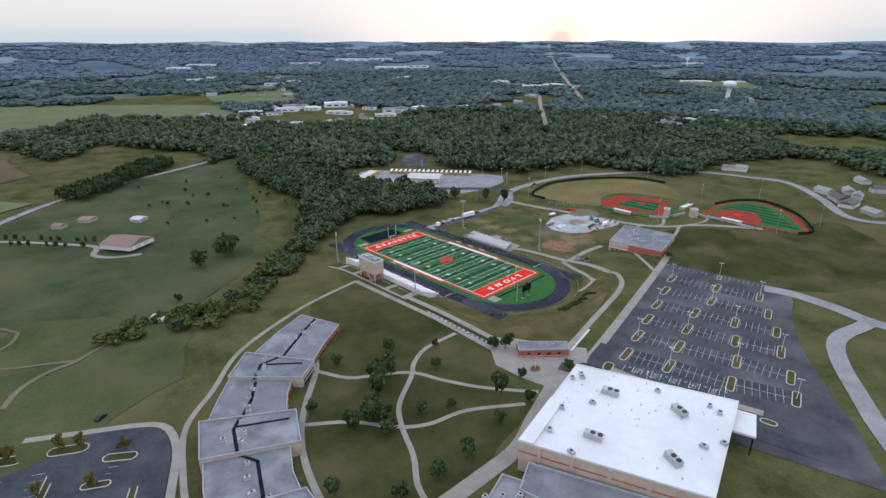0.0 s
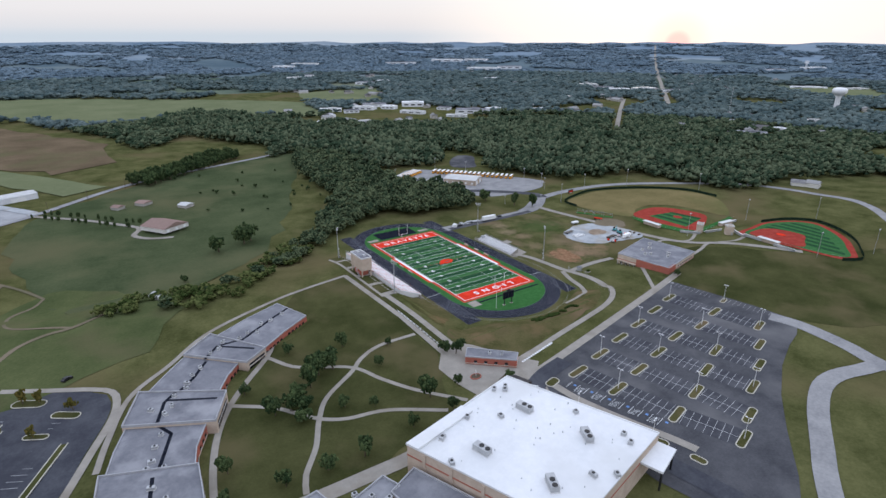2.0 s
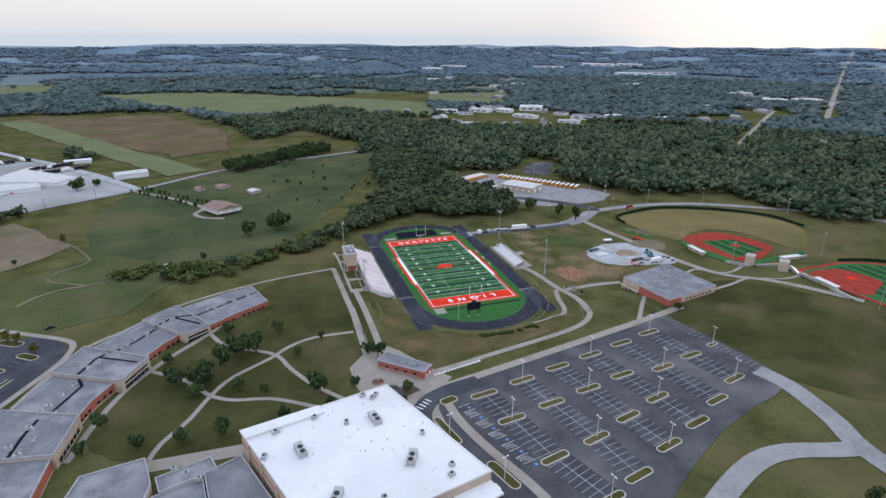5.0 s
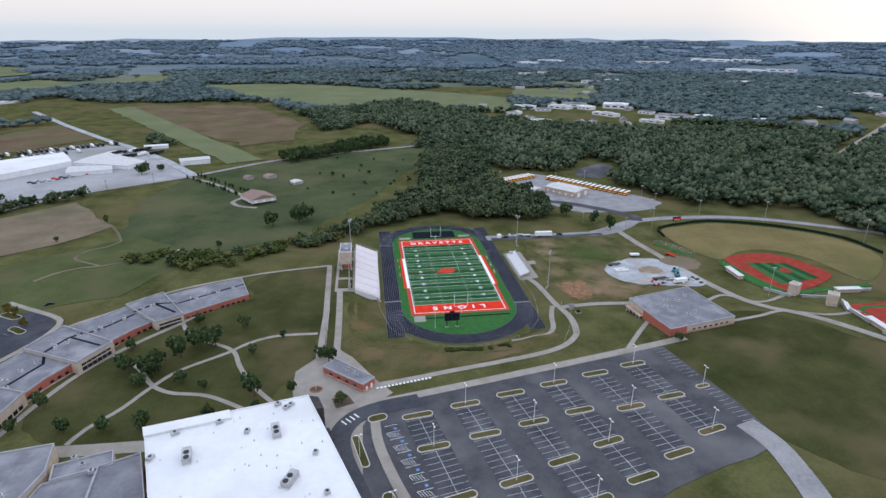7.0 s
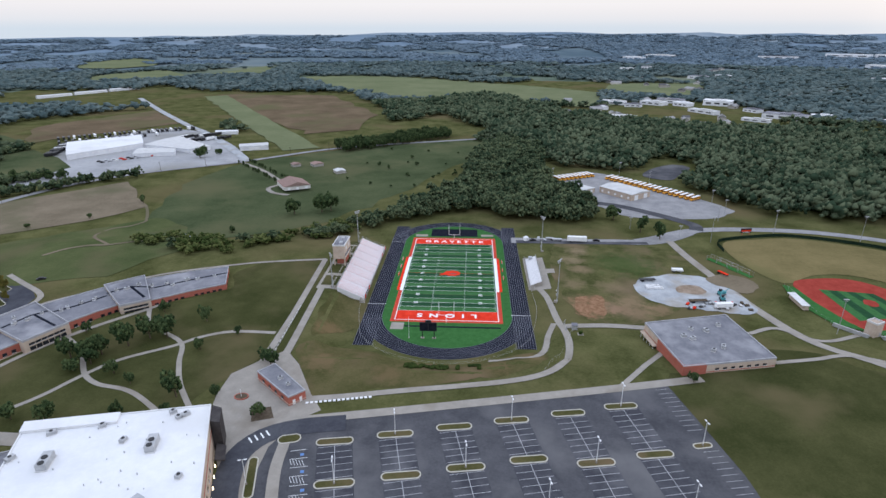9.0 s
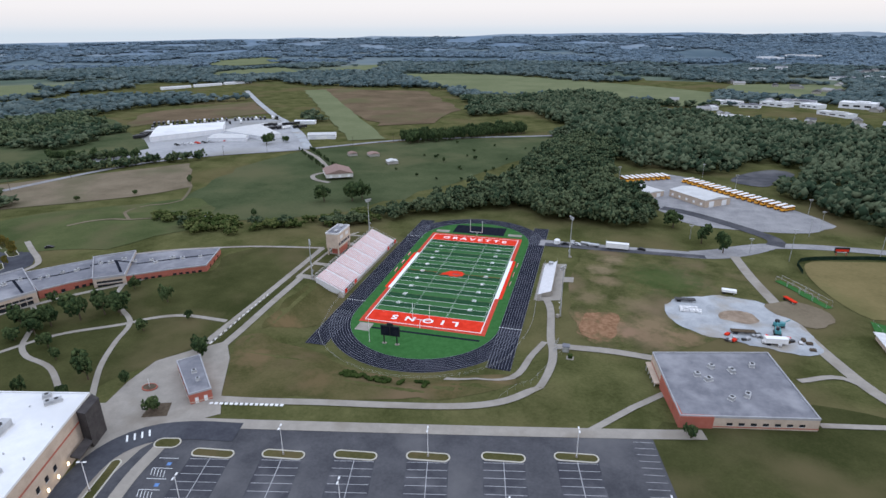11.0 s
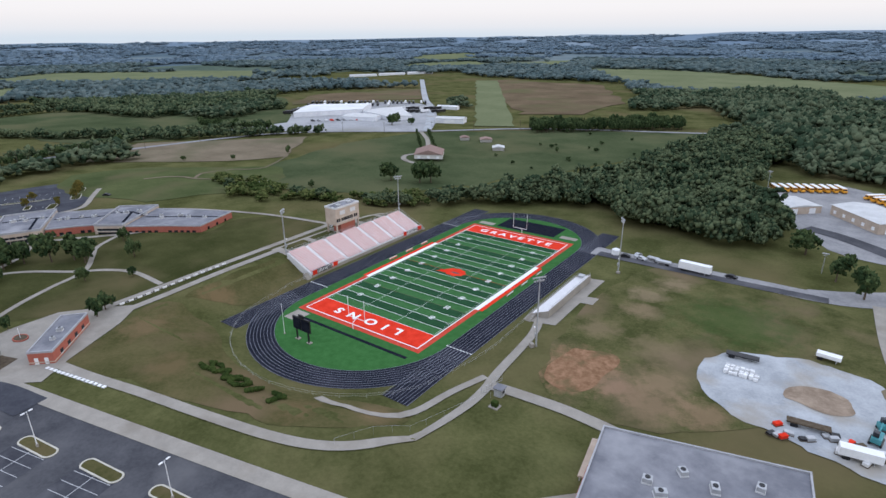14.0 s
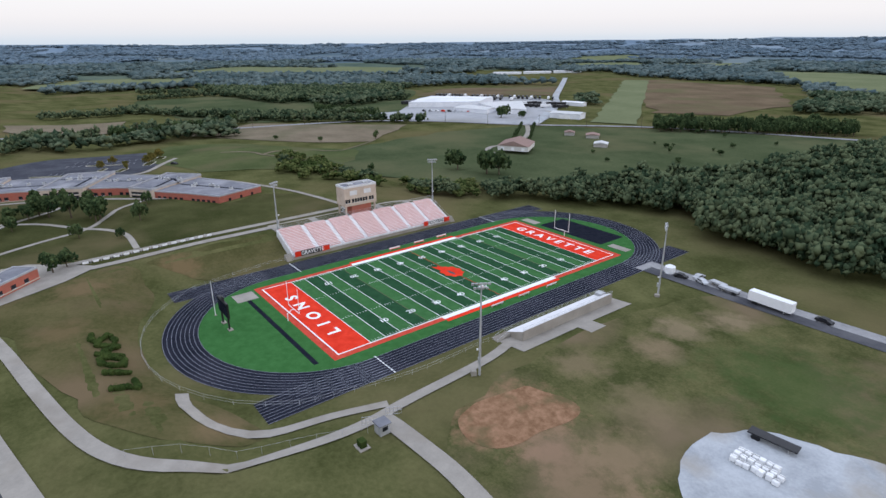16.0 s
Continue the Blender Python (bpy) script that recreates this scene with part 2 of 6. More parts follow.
def blotch(m, spots, wobble=4.0):
    """Worn places on a surface: rows of x, y, reach in metres, colour, strength, with ragged noisy edges."""
    n, l = m.node_tree.nodes, m.node_tree.links
    b = n["Principled BSDF"]
    col = b.inputs["Base Color"].links[0].from_socket
    geo = n.new("ShaderNodeNewGeometry")
    nz = n.new("ShaderNodeTexNoise")
    nz.inputs["Scale"].default_value = 0.22
    nz.inputs["Detail"].default_value = 9
    nz.inputs["Roughness"].default_value = 0.72
    l.new(geo.outputs["Position"], nz.inputs["Vector"])
    for x, y, reach, colour, strength in spots:
        flat = n.new("ShaderNodeVectorMath")
        flat.operation = 'MULTIPLY'
        flat.inputs[1].default_value = (1, 1, 0)
        l.new(geo.outputs["Position"], flat.inputs[0])
        d = n.new("ShaderNodeVectorMath")
        d.operation = 'DISTANCE'
        d.inputs[1].default_value = (x, y, 0)
        l.new(flat.outputs[0], d.inputs[0])
        w = n.new("ShaderNodeMath")
        w.operation = 'MULTIPLY_ADD'
        l.new(nz.outputs[0], w.inputs[0])
        w.inputs[1].default_value = -wobble * reach
        l.new(d.outputs["Value"], w.inputs[2])
        mr = n.new("ShaderNodeMapRange")
        mr.inputs["From Min"].default_value = reach * (0.9 - wobble / 2)
        mr.inputs["From Max"].default_value = reach * (0.25 - wobble / 2)
        mr.inputs["To Max"].default_value = strength
        l.new(w.outputs[0], mr.inputs["Value"])
        mx = n.new("ShaderNodeMixRGB")
        l.new(mr.outputs[0], mx.inputs[0])
        l.new(col, mx.inputs[1])
        mx.inputs[2].default_value = (*colour, 1)
        col = mx.outputs[0]
    l.new(col, b.inputs["Base Color"])


# ---- mesh helpers ----
def mesh_ob(name, verts, faces, material, parent=None, label="", smooth=False):
    me = bpy.data.meshes.new(name)
    me.from_pydata([tuple(v) for v in verts], [], [tuple(f) for f in faces])
    me.materials.append(material)
    if smooth:
        me.shade_smooth()
    ob = new(name, me)
    if parent is not None:
        ob.parent = parent
    if label:
        tagged(ob, label)
    return ob


def part(name, bm, material, parent, label=""):
    me = bpy.data.meshes.new(name)
    bm.to_mesh(me)
    bm.free()
    me.materials.append(material)
    ob = new(name, me)
    if parent is not None:
        ob.parent = parent
    if label:
        tagged(ob, label)
    return ob


def thing(name, label, category, at=None, group="", kind=""):
    ob = new(name)
    ob.empty_display_size = 0.5
    if at is not None:
        ob.matrix_basis = at
    return tagged(ob, label, category, group, kind)


def add_box(bm, c, s, rz=0.0, m=None, bevel=0.0):
    """A box with its base centre at c and size s, turned by rz degrees."""
    mat = m or (Matrix.Translation((c[0], c[1], c[2] + s[2] / 2)) @ pose(0, 0, 0, 0, 0, rz) @ Matrix.Diagonal((*s, 1)))
    r = bmesh.ops.create_cube(bm, size=1.0, matrix=mat)
    if bevel:
        es = {e for v in r["verts"] for e in v.link_edges}
        bmesh.ops.bevel(bm, geom=list(es), offset=bevel, segments=1, affect='EDGES')
    return bm


def box(c, s, rz=0.0, bevel=0.0):
    return add_box(bmesh.new(), c, s, rz, None, bevel)


def add_cyl(bm, a, b, r1, r2=None, seg=8):
    a, b = Vector(a), Vector(b)
    d = b - a
    mat = Matrix.Translation((a + b) / 2) @ d.to_track_quat('Z', 'Y').to_matrix().to_4x4()
    bmesh.ops.create_cone(bm, cap_ends=True, segments=seg, radius1=r1, radius2=r1 if r2 is None else r2, depth=d.length, matrix=mat)
    return bm


def cyl(a, b, r1, r2=None, seg=8):
    return add_cyl(bmesh.new(), a, b, r1, r2, seg)


def prism(poly, z0, z1):
    """An upright block over a plan polygon."""
    bm = bmesh.new()
    lo = [bm.verts.new((x, y, z0)) for x, y in poly]
    hi = [bm.verts.new((x, y, z1)) for x, y in poly]
    bm.faces.new(hi)
    bm.faces.new(lo[::-1])
    for i in range(len(poly)):
        j = (i + 1) % len(poly)
        bm.faces.new((lo[i], lo[j], hi[j], hi[i]))
    bmesh.ops.recalc_face_normals(bm, faces=bm.faces)
    return bm


def inset_poly(poly, d):
    """The plan polygon moved inwards by d (outwards for a minus)."""
    n = len(poly)
    area = sum(poly[i][0] * poly[(i + 1) % n][1] - poly[(i + 1) % n][0] * poly[i][1] for i in range(n))
    sgn = 1 if area > 0 else -1
    out = []
    for i in range(n):
        p0, p1, p2 = Vector(poly[i - 1]), Vector(poly[i]), Vector(poly[(i + 1) % n])
        e1, e2 = (p1 - p0).normalized(), (p2 - p1).normalized()
        n1, n2 = Vector((-e1.y, e1.x)) * sgn, Vector((-e2.y, e2.x)) * sgn
        b = (n1 + n2).normalized()
        out.append(tuple(p1 + b * (d / max(0.3, b.dot(n1)))))
    return out


def ring_prism(poly, width, z0, z1):
    """A wall of that width that runs round the inside of a plan polygon (a parapet, a kerb)."""
    inner = inset_poly(poly, width)
    n = len(poly)
    vs, fs = [], []
    for p in (poly, inner):
        vs += [(x, y, z0) for x, y in p] + [(x, y, z1) for x, y in p]
    bm = bmesh.new()
    v = [bm.verts.new(p) for p in vs]
    for i in range(n):
        j = (i + 1) % n
        bm.faces.new((v[i], v[j], v[n + j], v[n + i]))
        bm.faces.new((v[2 * n + j], v[2 * n + i], v[3 * n + i], v[3 * n + j]))
        bm.faces.new((v[n + i], v[n + j], v[3 * n + j], v[3 * n + i]))
        bm.faces.new((v[i], v[2 * n + i], v[2 * n + j], v[j]))
    bmesh.ops.recalc_face_normals(bm, faces=bm.faces)
    return bm


def curve_pts(pts, step=3.0, closed=False):
    """A smooth line through plan points, sampled about every step metres."""
    P = [Vector(p) for p in pts]
    out = []
    n = len(P)
    for i in range(n if closed else n - 1):
        p1, p2 = P[i], P[(i + 1) % n]
        p0 = P[i - 1] if (i > 0 or closed) else p1 * 2 - p2
        p3 = P[(i + 2) % n] if (i + 2 < n or closed) else p2 * 2 - p1
        k = max(1, int((p2 - p1).length / step))
        for j in range(k):
            t = j / k
            out.append(0.5 * ((2 * p1) + (p2 - p0) * t + (2 * p0 - 5 * p1 + 4 * p2 - p3) * t * t + (3 * p1 - p0 - 3 * p2 + p3) * t ** 3))
    if not closed:
        out.append(P[-1])
    return out


def strip(name, pts, width, material, off=0.10, step=3.0, kind="structure", label="", category="", cross=3, smooth=True, wob=0.0):
    """A path or road of that width laid on the ground along plan points."""
    line = curve_pts(pts, step) if smooth else [Vector(p) for p in pts]
    vs, fs = [], []
    for i, p in enumerate(line):
        a, b = line[max(0, i - 1)], line[min(len(line) - 1, i + 1)]
        t = (b - a).normalized()
        nrm = Vector((-t.y, t.x))
        w = width * (1 + wob * noise.noise((p.x / 15, p.y / 15, 0.5)))
        for j in range(cross):
            q = p + nrm * (w * (j / (cross - 1) - 0.5))
            vs.append((q.x, q.y, hz(q.x, q.y) + off))
    for i in range(len(line) - 1):
        for j in range(cross - 1):
            a = i * cross + j
            fs.append((a + 1, a, a + cross, a + cross + 1))
    return tagged(mesh_ob(name, vs, fs, material), label, category, "", kind)


def inside(p, poly):
    c = False
    j = len(poly) - 1
    for i in range(len(poly)):
        xi, yi, xj, yj = *poly[i][:2], *poly[j][:2]
        if (yi > p[1]) != (yj > p[1]) and p[0] < (xj - xi) * (p[1] - yi) / (yj - yi) + xi:
            c = not c
        j = i
    return c


def area(name, poly, material, off=0.06, res=6.0, label="", category="", smooth=True, kind="structure", flat=None, rag=0.0):
    """A patch of ground over a plan polygon, laid on the ground."""
    line = [tuple(p) for p in (curve_pts(poly, res, True) if smooth else [Vector(p) for p in poly])]
    if not smooth:
        dense = []
        for i in range(len(line)):
            a, b = Vector(line[i]), Vector(line[(i + 1) % len(line)])
            k = max(1, int((b - a).length / res))
            dense += [tuple(a.lerp(b, j / k)) for j in range(k)]
        line = dense
    if rag:
        line = [(x + rag * noise.noise((x / rag / 2.5, y / rag / 2.5, 0.3)), y + rag * noise.noise((x / rag / 2.5, y / rag / 2.5, 5.3))) for x, y in line]
    xs, ys = [p[0] for p in line], [p[1] for p in line]
    n = len(line)
    pts = [Vector(p) for p in line]
    y = min(ys) + res / 2
    while y < max(ys):
        x = min(xs) + res / 2
        while x < max(xs):
            if inside((x, y), line):
                pts.append(Vector((x, y)))
            x += res
        y += res
    v, e, f, *_ = delaunay_2d_cdt(pts, [(i, (i + 1) % n) for i in range(n)], [], 1, 0.01)
    vs = [(p.x, p.y, (hz(p.x, p.y) if flat is None else flat) + off) for p in v]
    return tagged(mesh_ob(name, vs, f, material), label, category, "", kind)


def lay(name, poly, material, z, parent=None, label=""):
    """A thin flat layer at height z."""
    bm = bmesh.new()
    f = bm.faces.new([bm.verts.new((x, y, z)) for x, y in poly])
    if f.normal.z < 0 or sum(poly[i - 1][0] * poly[i][1] - poly[i][0] * poly[i - 1][1] for i in range(len(poly))) < 0:
        f.normal_flip()
    return part(name, bm, material, parent, label)


def rect(x0, y0, x1, y1):
    return [(x0, y0), (x1, y0), (x1, y1), (x0, y1)]


def letters(name, text, size, material, parent, m, stretch=1.0, bold=0.0):
    """Words as a mesh, centred on m, reading along its x."""
    cu = bpy.data.curves.new(name, 'FONT')
    cu.body, cu.size, cu.align_x, cu.align_y, cu.offset, cu.extrude = text, size, 'CENTER', 'CENTER', bold, 0.004
    tmp = bpy.data.objects.new(name, cu)
    me = bpy.data.meshes.new_from_object(tmp)
    bpy.data.objects.remove(tmp)
    me.materials.append(material)
    me.transform(m @ Matrix.Diagonal((stretch, 1, 1, 1)))
    ob = new(name, me)
    if parent is not None:
        ob.parent = parent
    return ob


# ---- ground sheet ----
def axis(core0, core1, step, reach):
    a = list(np.arange(core0, core1 + 0.1, step))
    s, lo, hi = step, [], []
    v = a[-1]
    while v < reach:
        s *= 1.07
        v += s
        hi.append(min(v, reach))
    s, v = step, a[0]
    while v > -reach:
        s *= 1.07
        v -= s
        lo.append(max(v, -reach))
    return lo[::-1] + a + hi


gx, gy = axis(-150, 160, 2.5, 4500), axis(-240, 130, 2.5, 4500)
gv = [(x, y, hz(x, y) - 0.05) for y in gy for x in gx]
nx = len(gx)
gf = [(j * nx + i, j * nx + i + 1, (j + 1) * nx + i + 1, (j + 1) * nx + i) for j in range(len(gy) - 1) for i in range(nx - 1)]
ground = tagged(mesh_ob("ground", gv, gf, GRASS, smooth=True), "open grassland reaching out to low wooded hills tinted with haze", "ground", "", "structure")
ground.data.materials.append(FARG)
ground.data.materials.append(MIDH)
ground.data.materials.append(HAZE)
# haze by rings: beyond 1350 m each zone takes a bluer, paler ground colour
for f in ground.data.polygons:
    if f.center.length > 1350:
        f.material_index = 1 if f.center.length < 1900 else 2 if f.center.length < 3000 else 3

# ---- far land ----
area("crop_field", [(-510, 880), (-281, 902), (-144, 628), (-146, 482), (-200, 448), (-300, 540)], BROWN, 0.5, 30, "brown harvested crop field beside the airstrip", "field", smooth=False, rag=22)
area("crop_field", [(-360, 0), (-397, 80), (-297, 188), (-240, 115), (-262, 78), (-300, 49)], TAN, 0.3, 15, "tan stubble field with faint drill rows", "field", smooth=False, rag=5)
area("crop_field", [(-524, 357), (-600, 470), (-530, 660), (-407, 525)], BROWN, 0.5, 30, "brown ploughed field behind the factory", "field", smooth=False, rag=14)
area("grass_airstrip", [(-530, 850), (-490, 870), (-165, 352), (-200, 330)], PALEG, 0.7, 25, "pale mown grass strip between crop fields", "airstrip", smooth=False, rag=5)
FAR_FIELDS = [
    [(-1299, 1598), (-1459, 1870), (-1360, 2146), (-1137, 1715)],
    [(-966, 1119), (-1040, 1288), (-968, 1502), (-861, 1412), (-788, 1185)],
    [(-711, 1292), (-746, 1555), (-704, 1784), (-623, 1508)],
    [(-1409, 251), (-1574, 505), (-1187, 807), (-965, 627), (-1088, 422)],
    [(-1050, -60), (-1260, 60), (-1180, 260), (-940, 160)],
    [(1390, 330), (1560, 260), (1700, 420), (1480, 520)],
]
for poly in FAR_FIELDS:
    area("far_pasture", poly, PALEG, 3.0, 70, "pale green pasture among woods", "pasture", rag=45)
area("far_pasture", [(-560, -3), (-717, 48), (-714, 148), (-540, 225), (-489, 325), (-380, 235), (-422, 113)], PASTURE, 0.6, 30, "green pasture beyond the country road", "pasture", smooth=False, rag=8)
area("crop_field", [(-400, -100), (-482, -106), (-476, -12), (-400, -33)], TAN, 0.6, 20, "tan stubble field beside the country road", "field", smooth=False, rag=6)
area("far_pasture", [(-483, 1300), (-210, 1363), (291, 1014), (239, 759), (17, 873), (-118, 821), (-307, 1045)], PALEG, 0.8, 60, "pale green pasture among woods", "pasture")
area("far_pasture", [(375, 1225), (592, 1206), (443, 904), (317, 986)], PALEG, 0.8, 60, "pale green pasture among woods", "pasture")
area("pasture", [(-200, 30), (-125, 62), (-60, 140), (5, 290), (60, 420), (-90, 372), (-160, 325), (-225, 262), (-240, 180), (-225, 90)], PASTURE, 0.12, 14, "green cattle pasture below the school", "pasture", rag=8)
area("pasture", [(-395, 95), (-420, 200), (-500, 330), (-640, 420), (-700, 250), (-520, 40)], PASTURE, 0.3, 30, "green pasture with fence lines", "pasture")
MEADOW = shade("green_meadow", (0.052, 0.068, 0.027), (0.098, 0.110, 0.047), 0.03, 0.95, c3=(0.108, 0.098, 0.052), fine=0.8, big=0.018)
area("hay_meadow", [(-262, -40), (-302, -3), (-262, 50), (-212, 88), (-168, 40), (-158, 12), (-175, -18), (-205, -34)], MEADOW, 0.16, 10, "dry grass meadow crossed by vehicle tracks", "meadow", rag=9)
strip("dirt_track", [(-238, 1), (-231, 11), (-220, 17), (-209, 18), (-198, 25), (-186, 34)], 2.4, TAN, 0.30, wob=0.3, label="worn dirt vehicle track through dry grass", category="track")
strip("dirt_track", [(-221, 80), (-226, 70), (-236, 63), (-238, 51), (-230, 37), (-209, 18)], 2, TAN, 0.30, wob=0.3, label="worn dirt vehicle track through dry grass", category="track")
strip("dirt_track", [(-255, 129), (-242, 117), (-230, 98), (-221, 80)], 2.2, TAN, 0.30, wob=0.3, label="worn dirt vehicle track through dry grass", category="track")

# roads
strip("road", [(-640, 810), (-410, 520), (-340, 440), (-238, 300), (-225, 275)], 9, GRAVEL, 0.9, 8, label="pale gravel road past the factory", category="road")
strip("road", [(-430, -170), (-372, -50), (-384, 10), (-352, 150), (-307, 216), (-229, 272), (-157, 340), (-91, 375), (43, 430), (140, 520)], 7, ROADM, 0.45, 10, label="two-lane country road through farmland", category="road")
strip("road", [(300, -220), (277, -172), (325, -138), (362, -108), (380, -70), (376, -30), (355, 5), (302, 52), (250, 78), (200, 84), (160, 79), (130, 62), (118, 57)], 8, ROADM, 0.16, 6, label="grey asphalt ring road around the ballfields", category="road")
strip("road", [(37, 55), (72, 54.5), (100, 55), (126, 56), (145, 66), (160, 79)], 9.5, ROADM, 0.14, 5, label="pale worn service road north of the stands", category="road")
strip("road", [(40, 52.6), (72, 52.2), (100, 52.6), (124, 53.5)], 5.2, ASPH, 0.18, 5, label="grey asphalt lane along the gravel shoulder", category="road")
strip("road", [(139, 58), (141, 20), (146, -20), (150, -42), (160, -74), (172, -88), (186, -107), (200, -130)], 5, CONC, 0.16, 5, label="gravel service track beside the ballfields", category="road")
strip("road", [(905, 468), (1193, 689), (1718, 1090), (2500, 1680), (3400, 2350)], 11, CONC, 1.2, 40, label="long straight main street running to the horizon", category="road")
strip("road", [(501, 277), (634, 381), (780, 495), (931, 609)], 8, CONC, 1.0, 40, label="town street between trees", category="road")
strip("road", [(88, -166), (91, -178), (90, -190), (87.5, -203), (83, -216), (84, -236), (96, -270), (112, -310)], 9.0, ROADM, 0.17, 4, label="pale concrete drive leaving the parking lot", category="road")
strip("road", [(83, -217), (71.5, -214.2), (58, -210.2), (44, -210.2), (26, -216.4), (3, -228), (-14, -237), (-44, -256)], 7.5, ROADM, 0.22, 4, label="curved pale concrete drive by the parking lot", category="road")

# lawns
blotch(DRYLAWN, ((-52, -72, 9, (0.17, 0.115, 0.06), 0.7), (-48, -100, 10, (0.16, 0.11, 0.06), 0.7), (-20, -108, 9, (0.15, 0.105, 0.055), 0.6), (22, -100, 9, (0.15, 0.105, 0.055), 0.6), (38, -88, 7, (0.17, 0.12, 0.065), 0.6)), 2.0)
area("lawn", [(-70, 0), (-72, -92), (-84, -122), (-95, -140), (-150, -150), (-178, -128), (-160, -88), (-138, -58), (-110, -40), (-112, -14)], LAWN, 0.05, 5, "shaded campus lawn crossed by concrete paths", "lawn", rag=4)
area("lawn", [(-41, -60), (-56, -80), (-58, -60), (-58, -40), (-44, -36)], DRYLAWN, 0.05, 4, "dry grass bank beside the stands", "lawn", rag=4)
area("lawn", [(-60, -88), (-38, -82), (-14, -92), (14, -92), (36, -83), (44, -78), (40, -94), (30, -104), (-12, -116), (-44, -122), (-52, -112)], DRYLAWN, 0.05, 4, "dry grass bank around the end of the track", "lawn", rag=4)
PRACTICE = shade("practice_lawn", (0.050, 0.056, 0.020), (0.118, 0.110, 0.048), 0.10, 0.95, c3=(0.150, 0.114, 0.068), fine=1.6, big=0.03)
blotch(PRACTICE, ((69, -40, 15, (0.26, 0.155, 0.095), 0.9), (82, -42, 10, (0.24, 0.155, 0.10), 0.8), (92, -44, 12, (0.20, 0.14, 0.085), 0.8), (90, -33, 10, (0.21, 0.15, 0.09), 0.75), (103, -42, 9, (0.22, 0.15, 0.09), 0.7), (73, 6, 9, (0.22, 0.16, 0.10), 0.65), (71, 20, 10, (0.23, 0.175, 0.11), 0.65), (76, 36, 9, (0.24, 0.18, 0.115), 0.65), (66, -14, 9, (0.20, 0.15, 0.09), 0.6), (84, -16, 10, (0.19, 0.145, 0.085), 0.55), (128, -50, 9, (0.24, 0.17, 0.11), 0.6), (100, 16, 26, (0.045, 0.078, 0.024), 0.6)), 2.0)
area("lawn", [(64, -50), (62, 46), (118, 48), (136, 30), (138, -2), (100, -50)], PRACTICE, 0.05, 5, "patchy dry practice lawn with worn earth", "lawn", rag=5)
area("lawn", [(84, -112), (100, -100), (150, -80), (200, -135), (255, -165), (190, -215), (105, -190)], LAWN, 0.05, 7, "green lawn beyond the parking lot", "lawn", rag=4)
area("bare_earth", [(140, -6), (152, 4), (160, -2), (162, -16), (150, -20)], TAN, 0.19, 3, "worn tan earth by the ballfield gate", "bare earth", rag=4)
area("bare_earth", [(62.5, -49), (61.5, -40), (63.5, -32), (70, -27.5), (75.5, -29), (77, -39), (75, -49), (68, -51.5)], DIRT, 0.10, 1.0, "bare reddish clay patch in the practice lawn", "bare earth", rag=4.5)
area("gravel_yard", [(96, -19), (100, -11), (105, -5), (121, 1), (133, 0), (140, -4), (147, -20), (150, -38), (142, -45), (127, -42), (113, -39), (101, -32)], GRAVEL, 0.17, 2.2, "pale gravel construction yard", "gravel yard", rag=2.0)
MOUND = shade("brown_mound_earth", (0.20, 0.15, 0.11), (0.33, 0.26, 0.195), 0.3, 0.95, fine=1.5, bump=0.6, bumpscale=1.0)
area("bare_earth", [(117, -19), (121, -14), (128, -13), (133, -16), (133, -21), (126, -24), (119, -23)], MOUND, 0.26, 1.2, "brown earth mound patch in the gravel yard", "bare earth", rag=2)
area("gravel_yard", [(78, 205), (100, 235), (134, 240), (205, 140), (200, 118), (180, 106), (128, 108), (112, 130), (88, 165)], ROADM, 0.12, 7, "pale gravel bus yard", "gravel yard")
area("factory_yard", [(-390, 165), (-425, 260), (-450, 320), (-430, 455), (-345, 446), (-232, 296), (-262, 250), (-330, 205)], YARDG, 0.55, 14, "pale grey gravel factory yard", "yard")

# campus paths
path_off = 0.14
for pts, w in (
    ([(-73, -80), (-92, -80), (-104, -85), (-112, -92), (-128, -103), (-136, -114), (-143, -128), (-151, -139), (-154, -147)], 2.0),
    ([(-139, -62), (-132, -75), (-123, -81), (-110, -90), (-104, -104), (-96, -119), (-83, -136)], 2.0),
    ([(-161, -88), (-148, -98), (-140, -109), (-135, -115), (-127, -120), (-112, -124), (-93, -137)], 2.0),
    ([(-133, -52), (-139, -62), (-154, -78), (-164, -91), (-171, -105), (-176, -121), (-180, -140)], 2.4),
    ([(-71, 2), (-95, -2), (-118, -8), (-154, -24), (-176, -45), (-193, -61), (-203, -84), (-208, -100)], 2.2),
    ([(-71, -103), (-70, -63), (-71.5, 2)], 3.0),
    ([(-63.5, -104), (-63.5, -63), (-65, -3), (-66, 34)], 3.2),
    ([(-54, -126), (-34, -122.7), (-14, -118.4), (6, -114.6), (25, -110.5), (36.5, -106.5), (44.5, -101), (50, -93.5), (52.8, -84), (54, -73), (53.5, -63), (52, -54), (50, -30), (47, -18)], 3.0),
    ([(19, -90), (27, -91), (36, -88.5), (43, -80), (46, -68), (50, -57)], 2.6),
    ([(52, -61), (64, -60), (76, -59.5), (92, -61)], 4.0),
    ([(67, -112), (80, -97), (90, -86)], 2.2),
    ([(-56, -138.5), (-43, -136), (-14, -130), (25.3, -121.6), (56.5, -114.8), (84, -108.6), (99, -105)], 4.2),
    ([(135, -64), (150, -58), (163, -70), (185, -62)], 2.4),
    ([(132, -92), (150, -88), (166, -84), (185, -92), (205, -90)], 2.4),
):
    path_off += 0.006
    strip("path", pts, w, CONC, path_off, 3, label="pale concrete footpath", category="path", smooth=len(pts) > 3)
